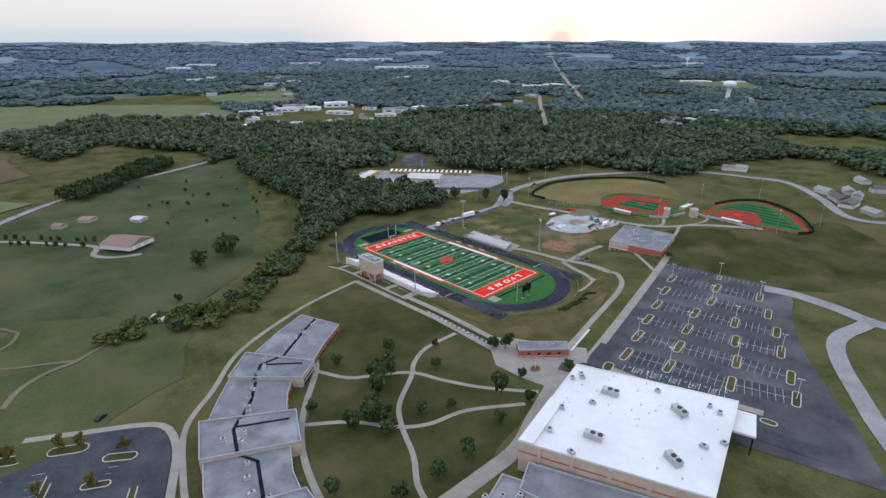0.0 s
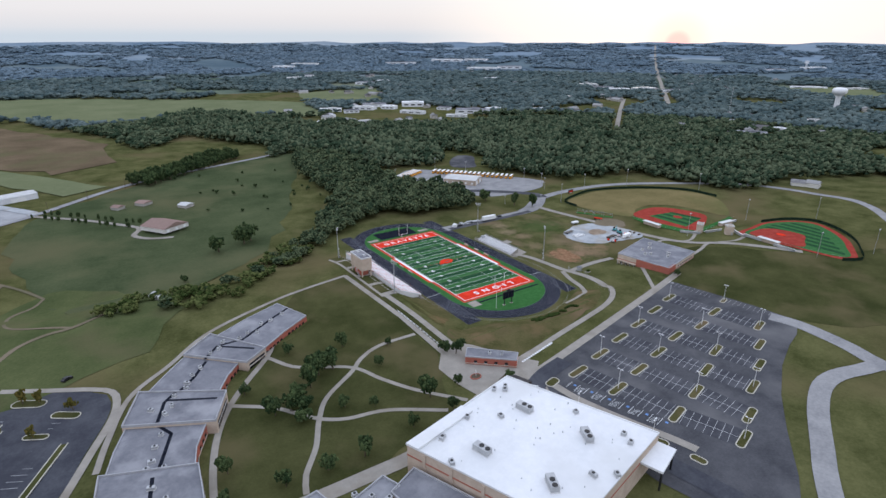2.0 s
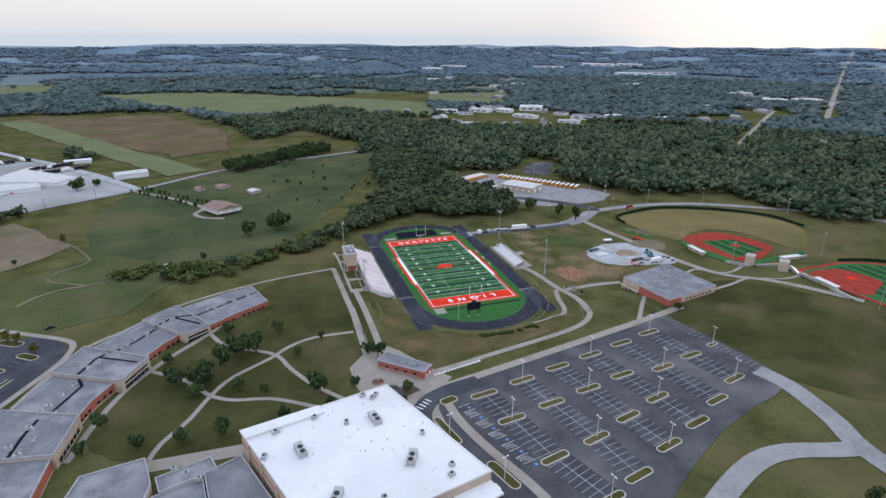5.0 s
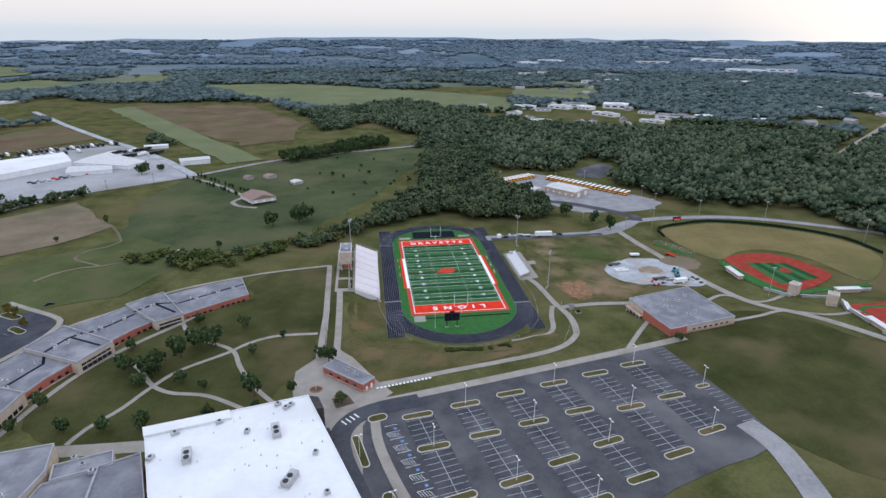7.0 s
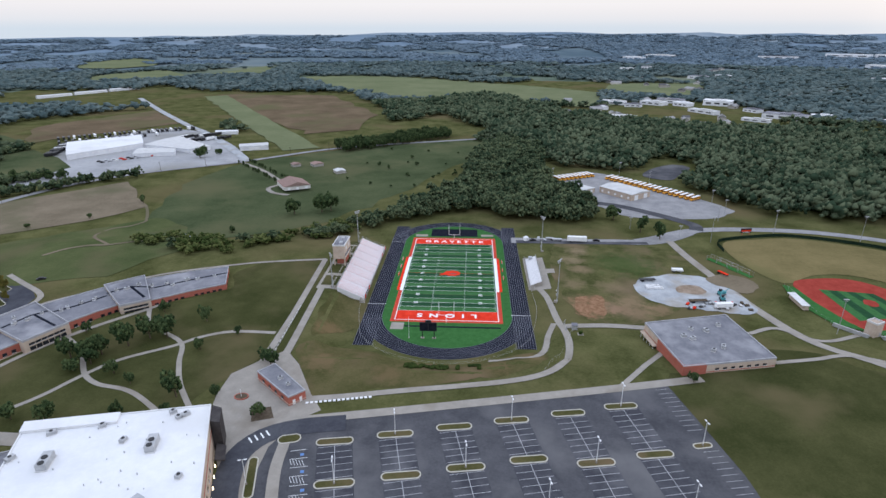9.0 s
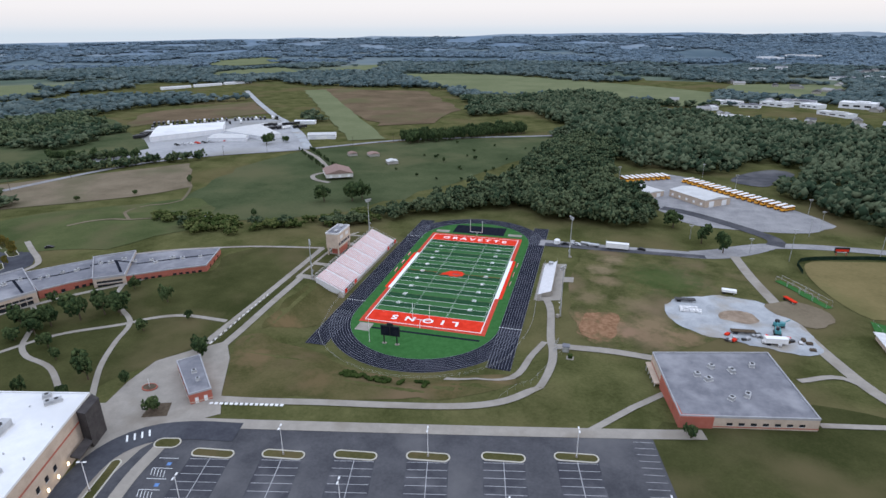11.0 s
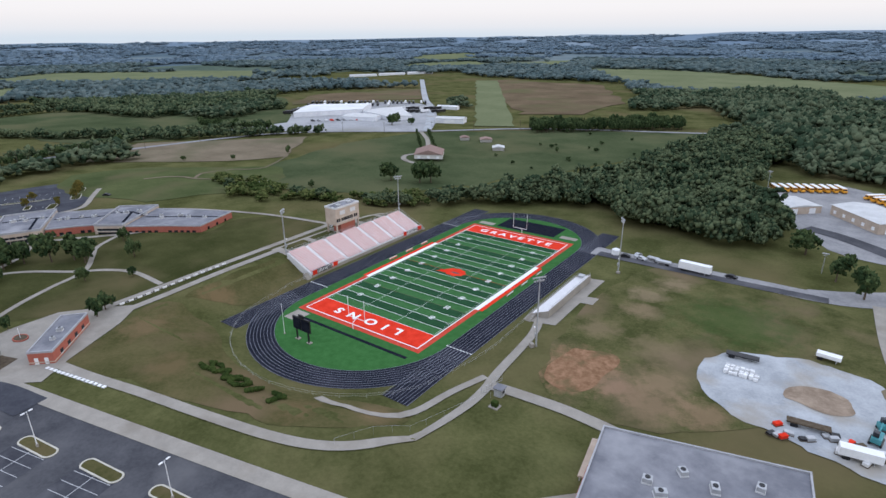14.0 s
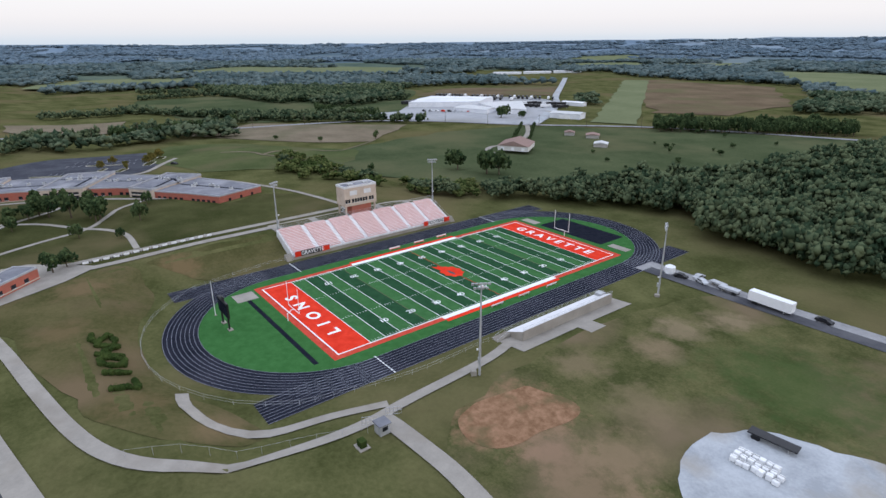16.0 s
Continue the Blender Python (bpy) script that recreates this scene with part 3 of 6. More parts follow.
strip("path", [(-162, -150), (-135, -150.8), (-115, -150.5), (-97, -144.5), (-77, -138)], 6.0, CONC, 0.17, 3, label="broad concrete walk beside the hall", category="path")
area("plaza", [(-64, -93), (-72, -101), (-80, -111), (-80, -124), (-77, -140), (-72, -146), (-64, -160), (-58, -178), (-52, -174), (-52, -150), (-46, -136), (-40, -131), (-46, -122), (-56, -103)], CONC, 0.19, 4, "pale concrete entrance plaza", "plaza", smooth=False)
area("parking_lot", [(-66, -152), (-60, -143), (-48, -139.5), (84.5, -109.6), (89.5, -135), (93.2, -155), (94.2, -170), (91.5, -178), (80, -183), (67, -186), (46, -193), (23, -204), (3, -216), (-18, -230), (-48, -246), (-58, -205), (-58, -175)], ASPH, 0.12, 5, "worn grey asphalt parking lot with painted stalls", "parking lot", smooth=False)

# ---- stadium ground ----
CY, RI, RO = 48.8, 31.2, 40.0


def stadium(r, n=32):
    a = [(r * math.cos(t), CY + r * math.sin(t)) for t in np.linspace(0, math.pi, n)]
    return a + [(-x, -y) for x, y in a]


track = thing("running_track", "black rubber running track with white lane lines", "running track", kind="structure")
o, i_ = stadium(RO), stadium(RI)
n = len(o)
mesh_ob("surface", [(x, y, 0.05) for x, y in o] + [(x, y, 0.05) for x, y in i_], [(k, (k + 1) % n, n + (k + 1) % n, n + k) for k in range(n)], TRACKM, track)
for sx in (-1, 1):
    for sy in (-1, 1):
        x0, x1 = sorted((sx * 31.6, sx * RO))
        y0, y1 = sorted((sy * 49, sy * 79))
        lay("chute", rect(x0, y0, x1, y1), TRACKM, 0.058, track)
lanew = (RO - RI) / 8
for k in range(9):
    r = RI + 0.12 + k * (RO - RI - 0.24) / 8
    a, b = stadium(r - 0.045), stadium(r + 0.045)
    mesh_ob("lane_line", [(x, y, 0.066) for x, y in b] + [(x, y, 0.066) for x, y in a], [(q, (q + 1) % n, n + (q + 1) % n, n + q) for q in range(n)], LANE, track)
    for sx in (-1, 1):
        for sy in (-1, 1):
            y0, y1 = sorted((sy * 48.5, sy * 79))
            lay("lane_line", rect(sx * r - 0.045, y0, sx * r + 0.045, y1), LANE, 0.070, track)
field = thing("football_field", "striped green turf football field with red end zones", "football field", kind="structure")
lay("turf_surround", stadium(RI + 0.02), TURF_D, 0.05, field)
lay("turf_border", rect(-26.6, -57.1, 26.6, 57.1), REDTRIM, 0.060, field, "faded red turf border")
lay("white_border", rect(-24.75, -55.23, 24.75, 55.23), WHITEP, 0.068, field)
W2, YD = 24.38, 0.9144
for k in range(20):
    y0 = -45.72 + k * 5 * YD
    lay("turf_band", rect(-W2, y0, W2, y0 + 5 * YD), TURF_A if k % 2 else TURF_B, 0.076, field)
for sy in (-1, 1):
    y0, y1 = sorted((sy * 45.72, sy * 54.86))
    lay("end_zone", rect(-W2, y0, W2, y1), RED, 0.077, field, "bright red end zone")

# ---- woods ----
def ico(sub=1):
    bm = bmesh.new()
    bmesh.ops.create_icosphere(bm, subdivisions=sub, radius=1.0)
    v = np.array([x.co[:] for x in bm.verts])
    f = np.array([[x.index for x in q.verts] for q in bm.faces])
    bm.free()
    return v, f


ICO = ico(1)
OCT = (np.array([(1, 0, 0), (-1, 0, 0), (0, 1, 0), (0, -1, 0), (0, 0, 1), (0, 0, -1)], float), np.array([(0, 2, 4), (2, 1, 4), (1, 3, 4), (3, 0, 4), (2, 0, 5), (1, 2, 5), (3, 1, 5), (0, 3, 5)]))


def crown(rs, clumps, size, rx=1.0, rz=1.0, low=-0.5, lobes=5):
    """Leaf clumps scattered over a lobed crown of about unit radius."""
    lob = [(rs.normal(size=3) * (0.42, 0.42, 0.30), rs.uniform(0.45, 0.75)) for _ in range(lobes)]
    V, F = [], []
    for k in range(clumps):
        c, r = lob[k % lobes]
        d = rs.normal(size=3)
        d /= np.linalg.norm(d)
        d[2] = abs(d[2]) if rs.random() < 0.55 else d[2]
        p = c + d * r * rs.uniform(0.75, 1.05)
        p[2] = max(p[2], low)
        s = size * rs.uniform(0.6, 1.3)
        q = np.linalg.qr(rs.normal(size=(3, 3)))[0]
        v = (OCT[0] * (s * rs.uniform(0.55, 1.7, (6, 1)))) @ q
        V.append((v + p) * (rx, rx, rz))
        F.append(OCT[1] + k * 6)
    return np.concatenate(V), np.concatenate(F)


def woods(name, spots, templates, label, material, category="woodland"):
    """Many trees as one mesh: rows of x, y, radius, height."""
    V, F, base = [], [], 0
    rs = np.random.RandomState(len(spots))
    for x, y, r, h in spots:
        v, f = templates[rs.randint(len(templates))]
        a = rs.uniform(0, 6.283)
        c, s = math.cos(a), math.sin(a)
        q = np.stack([(v[:, 0] * c - v[:, 1] * s) * r + x, (v[:, 0] * s + v[:, 1] * c) * r + y, hz(x, y) + h * (0.56 + 0.44 * v[:, 2])], 1)
        V.append(q)
        F.append(f + base)
        base += len(v)
    V, F = np.concatenate(V), np.concatenate(F)
    me = bpy.data.meshes.new(name)
    me.vertices.add(len(V))
    me.vertices.foreach_set("co", V.astype(np.float32).ravel())
    me.loops.add(len(F) * 3)
    me.loops.foreach_set("vertex_index", F.astype(np.int32).ravel())
    me.polygons.add(len(F))
    me.polygons.foreach_set("loop_start", np.arange(0, len(F) * 3, 3, dtype=np.int32))
    me.materials.append(material)
    me.update(calc_edges=True)
    me.validate()
    return tagged(new(name, me), label, category, "", "stuff")


def scatter(poly, gap, seed, r=(2.6, 4.4), h=(8, 14), keep=None, edge=0.0):
    rs = np.random.RandomState(seed)
    xs, ys = [p[0] for p in poly], [p[1] for p in poly]
    out = []
    y = min(ys)
    while y < max(ys):
        x = min(xs)
        while x < max(xs):
            q = (x + rs.uniform(-.45, .45) * gap, y + rs.uniform(-.45, .45) * gap)
            if inside(q, poly) and (keep is None or keep(*q)):
                k = rs.uniform(0, 1)
                out.append((*q, r[0] + (r[1] - r[0]) * k, h[0] + (h[1] - h[0]) * (0.6 * k + 0.4 * rs.random())))
            x += gap
        y += gap
    return out


rs = np.random.RandomState(5)
FINE = [crown(rs, 130, 0.22, lobes=7) for _ in range(7)]
MID = [crown(rs, 28, 0.39, lobes=5) for _ in range(7)]
FAR = [crown(rs, 6, 0.70, lobes=3) for _ in range(5)]

BELT = [(-168, 4), (-140, 4), (-118, 24), (-96, 44), (-68, 62), (-50, 77), (-28, 93), (-8, 108), (14, 116), (33, 102), (48, 96), (72, 90), (96, 92), (100, 106), (104, 140), (84, 166), (74, 190), (76, 233), (84, 300), (82, 337), (45, 388), (26, 350), (16, 310), (9, 270), (7, 216), (4, 188), (-12, 156), (-30, 131), (-47, 106), (-60, 92), (-80, 80), (-113, 50), (-140, 30), (-172, 24)]
belt = []
for x, y, r, h in scatter(BELT, 6.3, 1, (3.0, 5.4), (8.5, 15)):
    low = 1 - 0.55 * (1 - ss(-110, 20, x)) * (1 - ss(90, 160, y))
    if low < 0.7 and noise.noise((x / 16, y / 16, 9.0)) < (0.12 if x < -75 else -0.1):
        continue
    belt.append((x + rs.uniform(-2, 2), y + rs.uniform(-2, 2), r * (0.6 + 0.4 * low), h * low))
woods("tree_belt", belt, FINE, "dense dark green tree belt along the creek", LEAF)
WOOD = [(82, 337), (84, 300), (100, 262), (140, 262), (196, 200), (215, 140), (230, 116), (300, 100), (380, 60), (420, 40), (560, 100), (640, 300), (556, 488), (380, 520), (300, 540), (170, 600), (90, 800), (49, 953), (-72, 797), (-20, 600), (42, 441)]



def treed(x, y):
    """How wooded the far land is: thick woods broken by clearings."""
    v = noise.noise((x / 330, y / 330, 11.0)) + 0.5 * noise.noise((x / 120, y / 120, 4.0))
    return v > (-0.45 if x > 600 and y > 0 and x < 1500 else -0.10)


TOWN = ((195, 632, 45, 16, 5), (240, 600, 40, 18, 6), (266, 580, 26, 14, 4), (235, 726, 18, 12, 5), (275, 815, 44, 22, 6), (388, 838, 50, 30, 6), (392, 780, 30, 20, 6), (345, 800, 45, 22, 6), (300, 770, 30, 16, 5), (462, 800, 48, 30, 9), (395, 690, 50, 16, 5), (505, 645, 60, 30, 7), (560, 640, 30, 20, 6), (445, 610, 40, 14, 4), (487, 715, 26, 18, 5), (630, 578, 34, 18, 5), (830, 700, 34, 22, 6),
    (640, 1376, 60, 30, 7), (706, 1381, 40, 26, 8), (513, 1662, 50, 30, 10), (580, 1692, 30, 20, 14), (679, 2231, 90, 40, 10), (824, 2355, 120, 40, 10), (1246, 2196, 140, 50, 10), (1555, 2248, 160, 50, 10), (1372, 1705, 140, 50, 10), (1513, 1706, 100, 60, 10), (1063, 1275, 50, 30, 7), (1690, 2180, 120, 50, 10),
    (676, 165, 45, 16, 5), (745, 163, 36, 14, 5), (1129, 910, 70, 24, 7), (1088, 812, 60, 24, 7), (1086, 752, 55, 24, 7), (1168, 737, 60, 24, 7), (1187, 658, 50, 20, 7), (1602, 505, 90, 24, 5), (1663, 414, 70, 22, 5), (2207, 909, 80, 30, 9), (2415, 861, 90, 30, 9), (900, 180, 40, 14, 5))
CLEAR = [
    [(-560, 940), (-250, 940), (-120, 640), (-120, 440), (40, 400), (-100, 360), (-200, 320), (-560, 820)],
    [(-470, 480), (-330, 470), (-210, 290), (-260, 200), (-420, 120), (-500, 300)],
    [(-320, 440), (-180, 440), (-60, 380), (60, 420), (20, 300), (-60, 140), (-130, 60), (-330, 40), (-430, 90), (-330, 220)],
    [(-490, 1310), (-200, 1370), (300, 1030), (240, 750), (17, 865), (-118, 815), (-315, 1040)],
    [(375, 1235), (600, 1210), (443, 894), (310, 980)],
    [(160, 640), (360, 880), (580, 650), (380, 530)],
    [(-650, 330), (-650, 520), (-540, 700), (-360, 600), (-330, 470), (-450, 320)],
    [(-900, 200), (-420, 210), (-390, 90), (-330, -60), (-420, -300), (-900, -300)],
]
CLEAR += FAR_FIELDS
CLEAR += [[(150, 225), (205, 310), (240, 290), (225, 240), (195, 205)]]
STREETS = [curve_pts(p, 12) for p in ([(905, 468), (1193, 689), (1718, 1090), (2500, 1680), (3400, 2350)], [(501, 277), (634, 381), (780, 495), (931, 609)])]


def built_up(x, y):
    """On a street or beside one of the broad town buildings, where no tree stands."""
    for i, line in enumerate(STREETS):
        d = min((p.x - x) ** 2 + (p.y - y) ** 2 for p in line)
        if d < (18 if i == 0 else 13) ** 2:
            return True
    return any((b[0] - x) ** 2 + (b[1] - y) ** 2 < (b[2] * 0.75) ** 2 for b in TOWN)


wood_spots = []
for x, y, r, h in scatter(WOOD, 10.5, 2, (3.6, 7.8), (8, 17)):
    lift = noise.noise((x / 55, y / 55, 3.7))
    if built_up(x, y) or any(inside((x, y), c) for c in CLEAR[-1:]) or noise.noise((x / 38, y / 38, 8.1)) < -0.42:
        continue
    wood_spots.append((x, y, r * (1 + 0.25 * lift), h * (1 + 0.3 * lift)))
woods("woodland", wood_spots, MID, "dense dark green woodland north of the ballfields", WOODLEAF)
allspots = []
rsf = np.random.RandomState(9)
rr = 330.0
while rr < 4150:
    gap = 9 + rr * 0.0085
    count = int(2 * math.pi * rr / gap)
    for k in range(count):
        a = 2 * math.pi * (k + rsf.uniform(-.4, .4)) / count
        d = rr + rsf.uniform(-.45, .45) * gap
        x, y = d * math.cos(a), d * math.sin(a)
        if y < -0.9 * abs(x) - 120 or (x > 150 and y < -60 and d < 480) or inside((x, y), WOOD) or inside((x, y), BELT):
            continue
        if any(inside((x, y), c) for c in CLEAR) or not treed(x, y) or built_up(x, y):
            continue
        allspots.append((x, y, gap * rsf.uniform(0.40, 0.62), rsf.uniform(8, 13)))
    rr += gap
near = [s for s in allspots if math.hypot(s[0], s[1]) < 800]
woods("woodland", near, MID, "scattered dark green woods and hedgerows", WOODLEAF)
# leaf colours carry the haze, stronger from 2000 m outwards
woods("far_woods", [s for s in allspots if 800 <= math.hypot(s[0], s[1]) < 2000], FAR, "distant dark woods reaching to the hills, haze in their leaf colour", FARLEAF)
woods("far_woods", [s for s in allspots if math.hypot(s[0], s[1]) >= 2000], FAR, "blue-green woods below the horizon, haze painted into their colour", HAZELEAF)

# ---- buildings ----
def flat_building(name, poly, z0, z1, wall, roof, label, category="building", par=0.6, coping=ROOFEDGE):
    t = thing(name, label, category)
    part("wall", prism(poly, z0, z1), wall, t)
    part("roof", prism(inset_poly(poly, 0.3), z1 - 0.02, z1 + 0.06), roof, t)
    part("parapet", ring_prism(inset_poly(poly, -0.06), 0.36, z1 - 0.25, z1 + par), coping, t)
    return t


gym_hall = flat_building("sports_hall", [(-71, -145), (-51, -199), (-103, -211), (-123, -157)], 4.6, 16.6, BEIGE, ROOFW, "large beige hall with a white membrane roof", par=0.4, coping=ROOFW)

# ---- field paint and furniture ----
for k in range(21):
    y0 = -45.72 + k * 5 * YD
    lay("yard_line", rect(-W2, y0 - 0.09, W2, y0 + 0.09), WHITEP if k not in (4, 10, 16) else REDTRIM if k == 10 else TAN, 0.084, field)
for sx in (-1, 1):
    for name_, x_, w_, l_ in (("hash_row", 8.1, 0.30, 0.10), ("hash_row", 23.7, 0.30, 0.10)):
        bm = bmesh.new()
        for q in range(1, 100):
            if q % 5:
                add_box(bm, (sx * x_, -45.72 + q * YD, 0.080), (w_ * 2, 0.13, 0.006))
        part(name_, bm, WHITEP, field)
    for k, txt in enumerate(("10", "20", "30", "40", "50", "40", "30", "20", "10")):
        letters("yard_number", txt, 2.6, WHITEP, field, pose(sx * 16.3, -36.576 + k * 10 * YD, 0.088, 0, 0, 90 * sx), 1.05, 0.03)
    x0, x1 = sorted((sx * 24.5, sx * 26.2))
    lay("team_box", rect(x0, -23, x1, 23), WHITEP, 0.086, field, "white sideline strip")
    x0, x1 = sorted((sx * 26.2, sx * 27.8))
    lay("team_box", rect(x0, -23, x1, 23), RED, 0.086, field, "red sideline strip")
letters("end_zone_word", "G R A V E T T E", 4.9, WHITEP, field, pose(0, 50.3, 0.086), 1.12, 0.13)
letters("end_zone_word", "L  I  O  N  S", 5.0, WHITEP, field, pose(0, -50.3, 0.086, 0, 0, 180), 1.15, 0.16)
# plain red emblem at midfield
em = [((4.6 + 0.35 * math.sin(9 * t)) * math.cos(t) + 0.6, (3.5 + 0.3 * math.sin(9 * t)) * math.sin(t)) for t in np.linspace(0, 2 * math.pi, 60, endpoint=False)]
lay("emblem", em, RED, 0.090, field, "plain red rounded midfield emblem")
lay("emblem_tail", [(-2.5, -2.4), (-7.0, -2.9), (-5.2, -1.6), (-6.2, -0.8), (-4.4, -0.2), (-3, 0.9)], RED, 0.092, field)
lay("emblem_shadow", [(0.8 + (x - 0.8) * 0.45 + 0.5, y * 0.16 - 0.6) for x, y in em], BLACK, 0.094, field)
lay("black_pad", rect(-15.6, 60.2, 15.2, 74.5), PADM, 0.058, field, "black rubber jump apron behind the end zone")
lay("concrete_pad", rect(-25.6, 59.4, -17.6, 63.2), CONC, 0.066, field, "pale concrete pad")
lay("concrete_pad", rect(17.6, 61.0, 25.7, 64.6), CONC, 0.066, field, "pale concrete pad")
lay("concrete_pad", rect(-25.6, -64.4, -19.6, -58.1), CONC, 0.066, field, "pale concrete pad")
lay("runway", rect(-19.4, -61.9, 25.3, -60.6), PADM, 0.062, field, "narrow black runway strip")
for sx, y0 in ((-1, -39.4), (1, -48.5), (-1, 48.5)):
    bm = bmesh.new()
    for q in range(8):
        add_box(bm, (sx * (31.2 + q * 1.2), y0, 0.072), (0.75, 0.35, 0.004))
    part("finish_marks", bm, WHITEP, track)


def goal_post(y, s):
    t = thing("goal_post", "white steel football goal post", "goal post", pose(0, y, 0), "goal posts")
    bm = cyl((0, s * 2.0, 0), (0, s * 2.0, 2.2), 0.12)
    add_cyl(bm, (0, s * 2.0, 2.2), (0, s * 0.6, 3.0), 0.10)
    add_cyl(bm, (0, s * 0.6, 3.0), (0, 0, 3.05), 0.10)
    part("gooseneck", bm, WHITEPAINT, t)
    part("crossbar", cyl((-3.55, 0, 3.05), (3.55, 0, 3.05), 0.10), WHITEPAINT, t)
    for sx in (-1, 1):
        part("upright", cyl((sx * 3.55, 0, 3.05), (sx * 3.55, 0, 10.2), 0.08), WHITEPAINT, t)


goal_post(-55.4, -1)
goal_post(55.4, 1)

sb = thing("scoreboard", "black scoreboard on two posts seen from behind", "scoreboard", pose(-7.3, -71.8, 0))
part("board", box((0, 0, 3.7), (7.6, 0.5, 4.4), bevel=0.05), BLACK, sb)
part("top_sign", prism([(1.3 * math.cos(t), 0.22 * math.sin(t)) for t in np.linspace(0, 2 * math.pi, 12, endpoint=False)], 8.1, 9.1), BLACK, sb)
for sx in (-2.6, 2.6):
    part("post", box((sx, 0, 0), (0.4, 0.4, 3.8)), BLACK, sb)
    part("footing", box((sx, 0.2, 0.0), (1.6, 1.2, 0.35), bevel=0.05), CONC, sb)
for sx in (-1.9, 1.9):
    part("panel", box((sx, -0.3, 4.0), (3.4, 0.1, 3.6)), PADM, sb)
fp = thing("flagpole", "slim white flagpole on the turf", "flagpole", pose(-15.9, -72, 0))
part("pole", cyl((0, 0, 0), (0, 0, 10.5), 0.09, 0.05), WHITEPAINT, fp)
part("finial", cyl((0, 0, 10.5), (0, 0, 10.75), 0.12, 0.02), METAL, fp)
part("base", cyl((0, 0, 0), (0, 0, 0.3), 0.35, 0.3), CONC, fp)


def bench(x, y, rz):
    t = thing("team_bench", "red and white aluminium team bench", "bench", pose(x, y, 0.05, 0, 0, rz), "benches along the sidelines")
    part("seat", box((0, 0, 0.42), (4.6, 0.35, 0.06)), RED, t)
    part("backrest", box((0, 0.22, 0.55), (4.6, 0.06, 0.4)), WHITEPAINT, t)
    for sx in (-2, 0, 2):
        part("leg", box((sx, 0, 0), (0.06, 0.4, 0.42)), METAL, t)


for x, y, rz in ((-29.0, -3, 90), (-29.0, 8, 90), (29.0, -6, -90), (29.0, 5, -90), (-29.2, 19, 90), (29.2, 17, -90)):
    bench(x, y, rz)


# ---- stands ----
def home_stand():
    t = thing("home_grandstand", "home grandstand with rows coloured by pink sky reflection and silver aisles", "grandstand")
    x0, z0, rows, tread, rise = -42.6, 1.9, 18, 0.74, 0.33
    y0, y1 = -36.8, 33.5
    prof = [(x0 + 0.2, 0.0), (x0 + 0.2, z0)]
    for k in range(rows):
        prof += [(x0 - k * tread, z0 + k * rise), (x0 - (k + 1) * tread, z0 + k * rise)]
    prof += [(x0 - rows * tread, 0.0)]
    vs = [(x, y0, z) for x, z in prof] + [(x, y1, z) for x, z in prof]
    m = len(prof)
    bm = bmesh.new()
    v = [bm.verts.new(p) for p in vs]
    for i in range(m):
        j = (i + 1) % m
        bm.faces.new((v[i], v[j], v[m + j], v[m + i]))
    bm.faces.new(v[:m])
    bm.faces.new(v[m:])
    bmesh.ops.recalc_face_normals(bm, faces=bm.faces)
    part("deck", bm, ALU, t, "silver aluminium stepped deck")
    bays = 7
    bw = (y1 - y0) / bays
    for b in range(bays):
        for k in range(rows):
            yc = y0 + (b + 0.5) * bw
            part("riser", box((x0 - k * tread - 0.50, yc, z0 + k * rise + 0.02), (0.30, bw - 1.7, 0.40)), PINKSEAT, t)
    for b in range(bays):
        for k in range(0, rows):
            part("bench_plank", box((x0 - k * tread - 0.46, y0 + (b + 0.5) * bw, z0 + k * rise + 0.425), (0.26, bw - 1.7, 0.05)), ALU, t)
    for y in (y0, y1):
        bm = bmesh.new()
        add_cyl(bm, (x0, y, z0 + 1.0), (x0 - rows * tread, y, z0 + rows * rise + 1.0), 0.05, seg=6)
        for k in range(0, rows + 1, 3):
            add_cyl(bm, (x0 - k * tread, y, z0 + k * rise - 0.4), (x0 - k * tread, y, z0 + k * rise + 1.0), 0.04, seg=6)
        part("side_rail", bm, METAL, t)
    bm = bmesh.new()
    xb = x0 - rows * tread
    for h in (0.5, 1.1):
        add_cyl(bm, (xb, y0, z0 + rows * rise + h), (xb, y1, z0 + rows * rise + h), 0.04, seg=6)
    for k in range(25):
        yy = y0 + (y1 - y0) * k / 24
        add_cyl(bm, (xb, yy, z0 + rows * rise - 0.5), (xb, yy, z0 + rows * rise + 1.1), 0.04, seg=6)
    part("rear_rail", bm, METAL, t)
    bm = bmesh.new()
    for k in range(48):
        yy = y0 + (y1 - y0) * k / 47
        add_cyl(bm, (x0 + 0.4, yy, 0.9), (x0 + 0.4, yy, z0 + 1.0), 0.03, seg=5)
    for h in (1.4, 2.2, 2.9):
        add_cyl(bm, (x0 + 0.4, y0, h), (x0 + 0.4, y1, h), 0.035, seg=5)
    part("front_rail", bm, METAL, t)
    part("front_wall", box((x0 + 0.32, (y0 + y1) / 2, 0.05), (0.16, y1 - y0, 1.2)), CONC, t, "grey concrete front wall")
    for yy, txt, c in ((-29.5, "GRAVETTE", BLACK), (26.5, "FOOTBALL", WHITEPAINT)):
        p = part("banner", box((x0 + 0.52, yy, 1.0), (0.08, 13.5, 1.9)), c, t, "printed team banner")
        for s, w in ((-5.6, 2.2), (5.2, 3.0)):
            part("banner_block", box((x0 + 0.58, yy + s, 1.02), (0.06, w, 1.86)), RED, p)
        letters("banner_word", txt, 1.9, WHITEPAINT if c is BLACK else BLACK, p, pose(x0 + 0.63, yy, 1.95, 90, 0, 90), 0.95, 0.03)
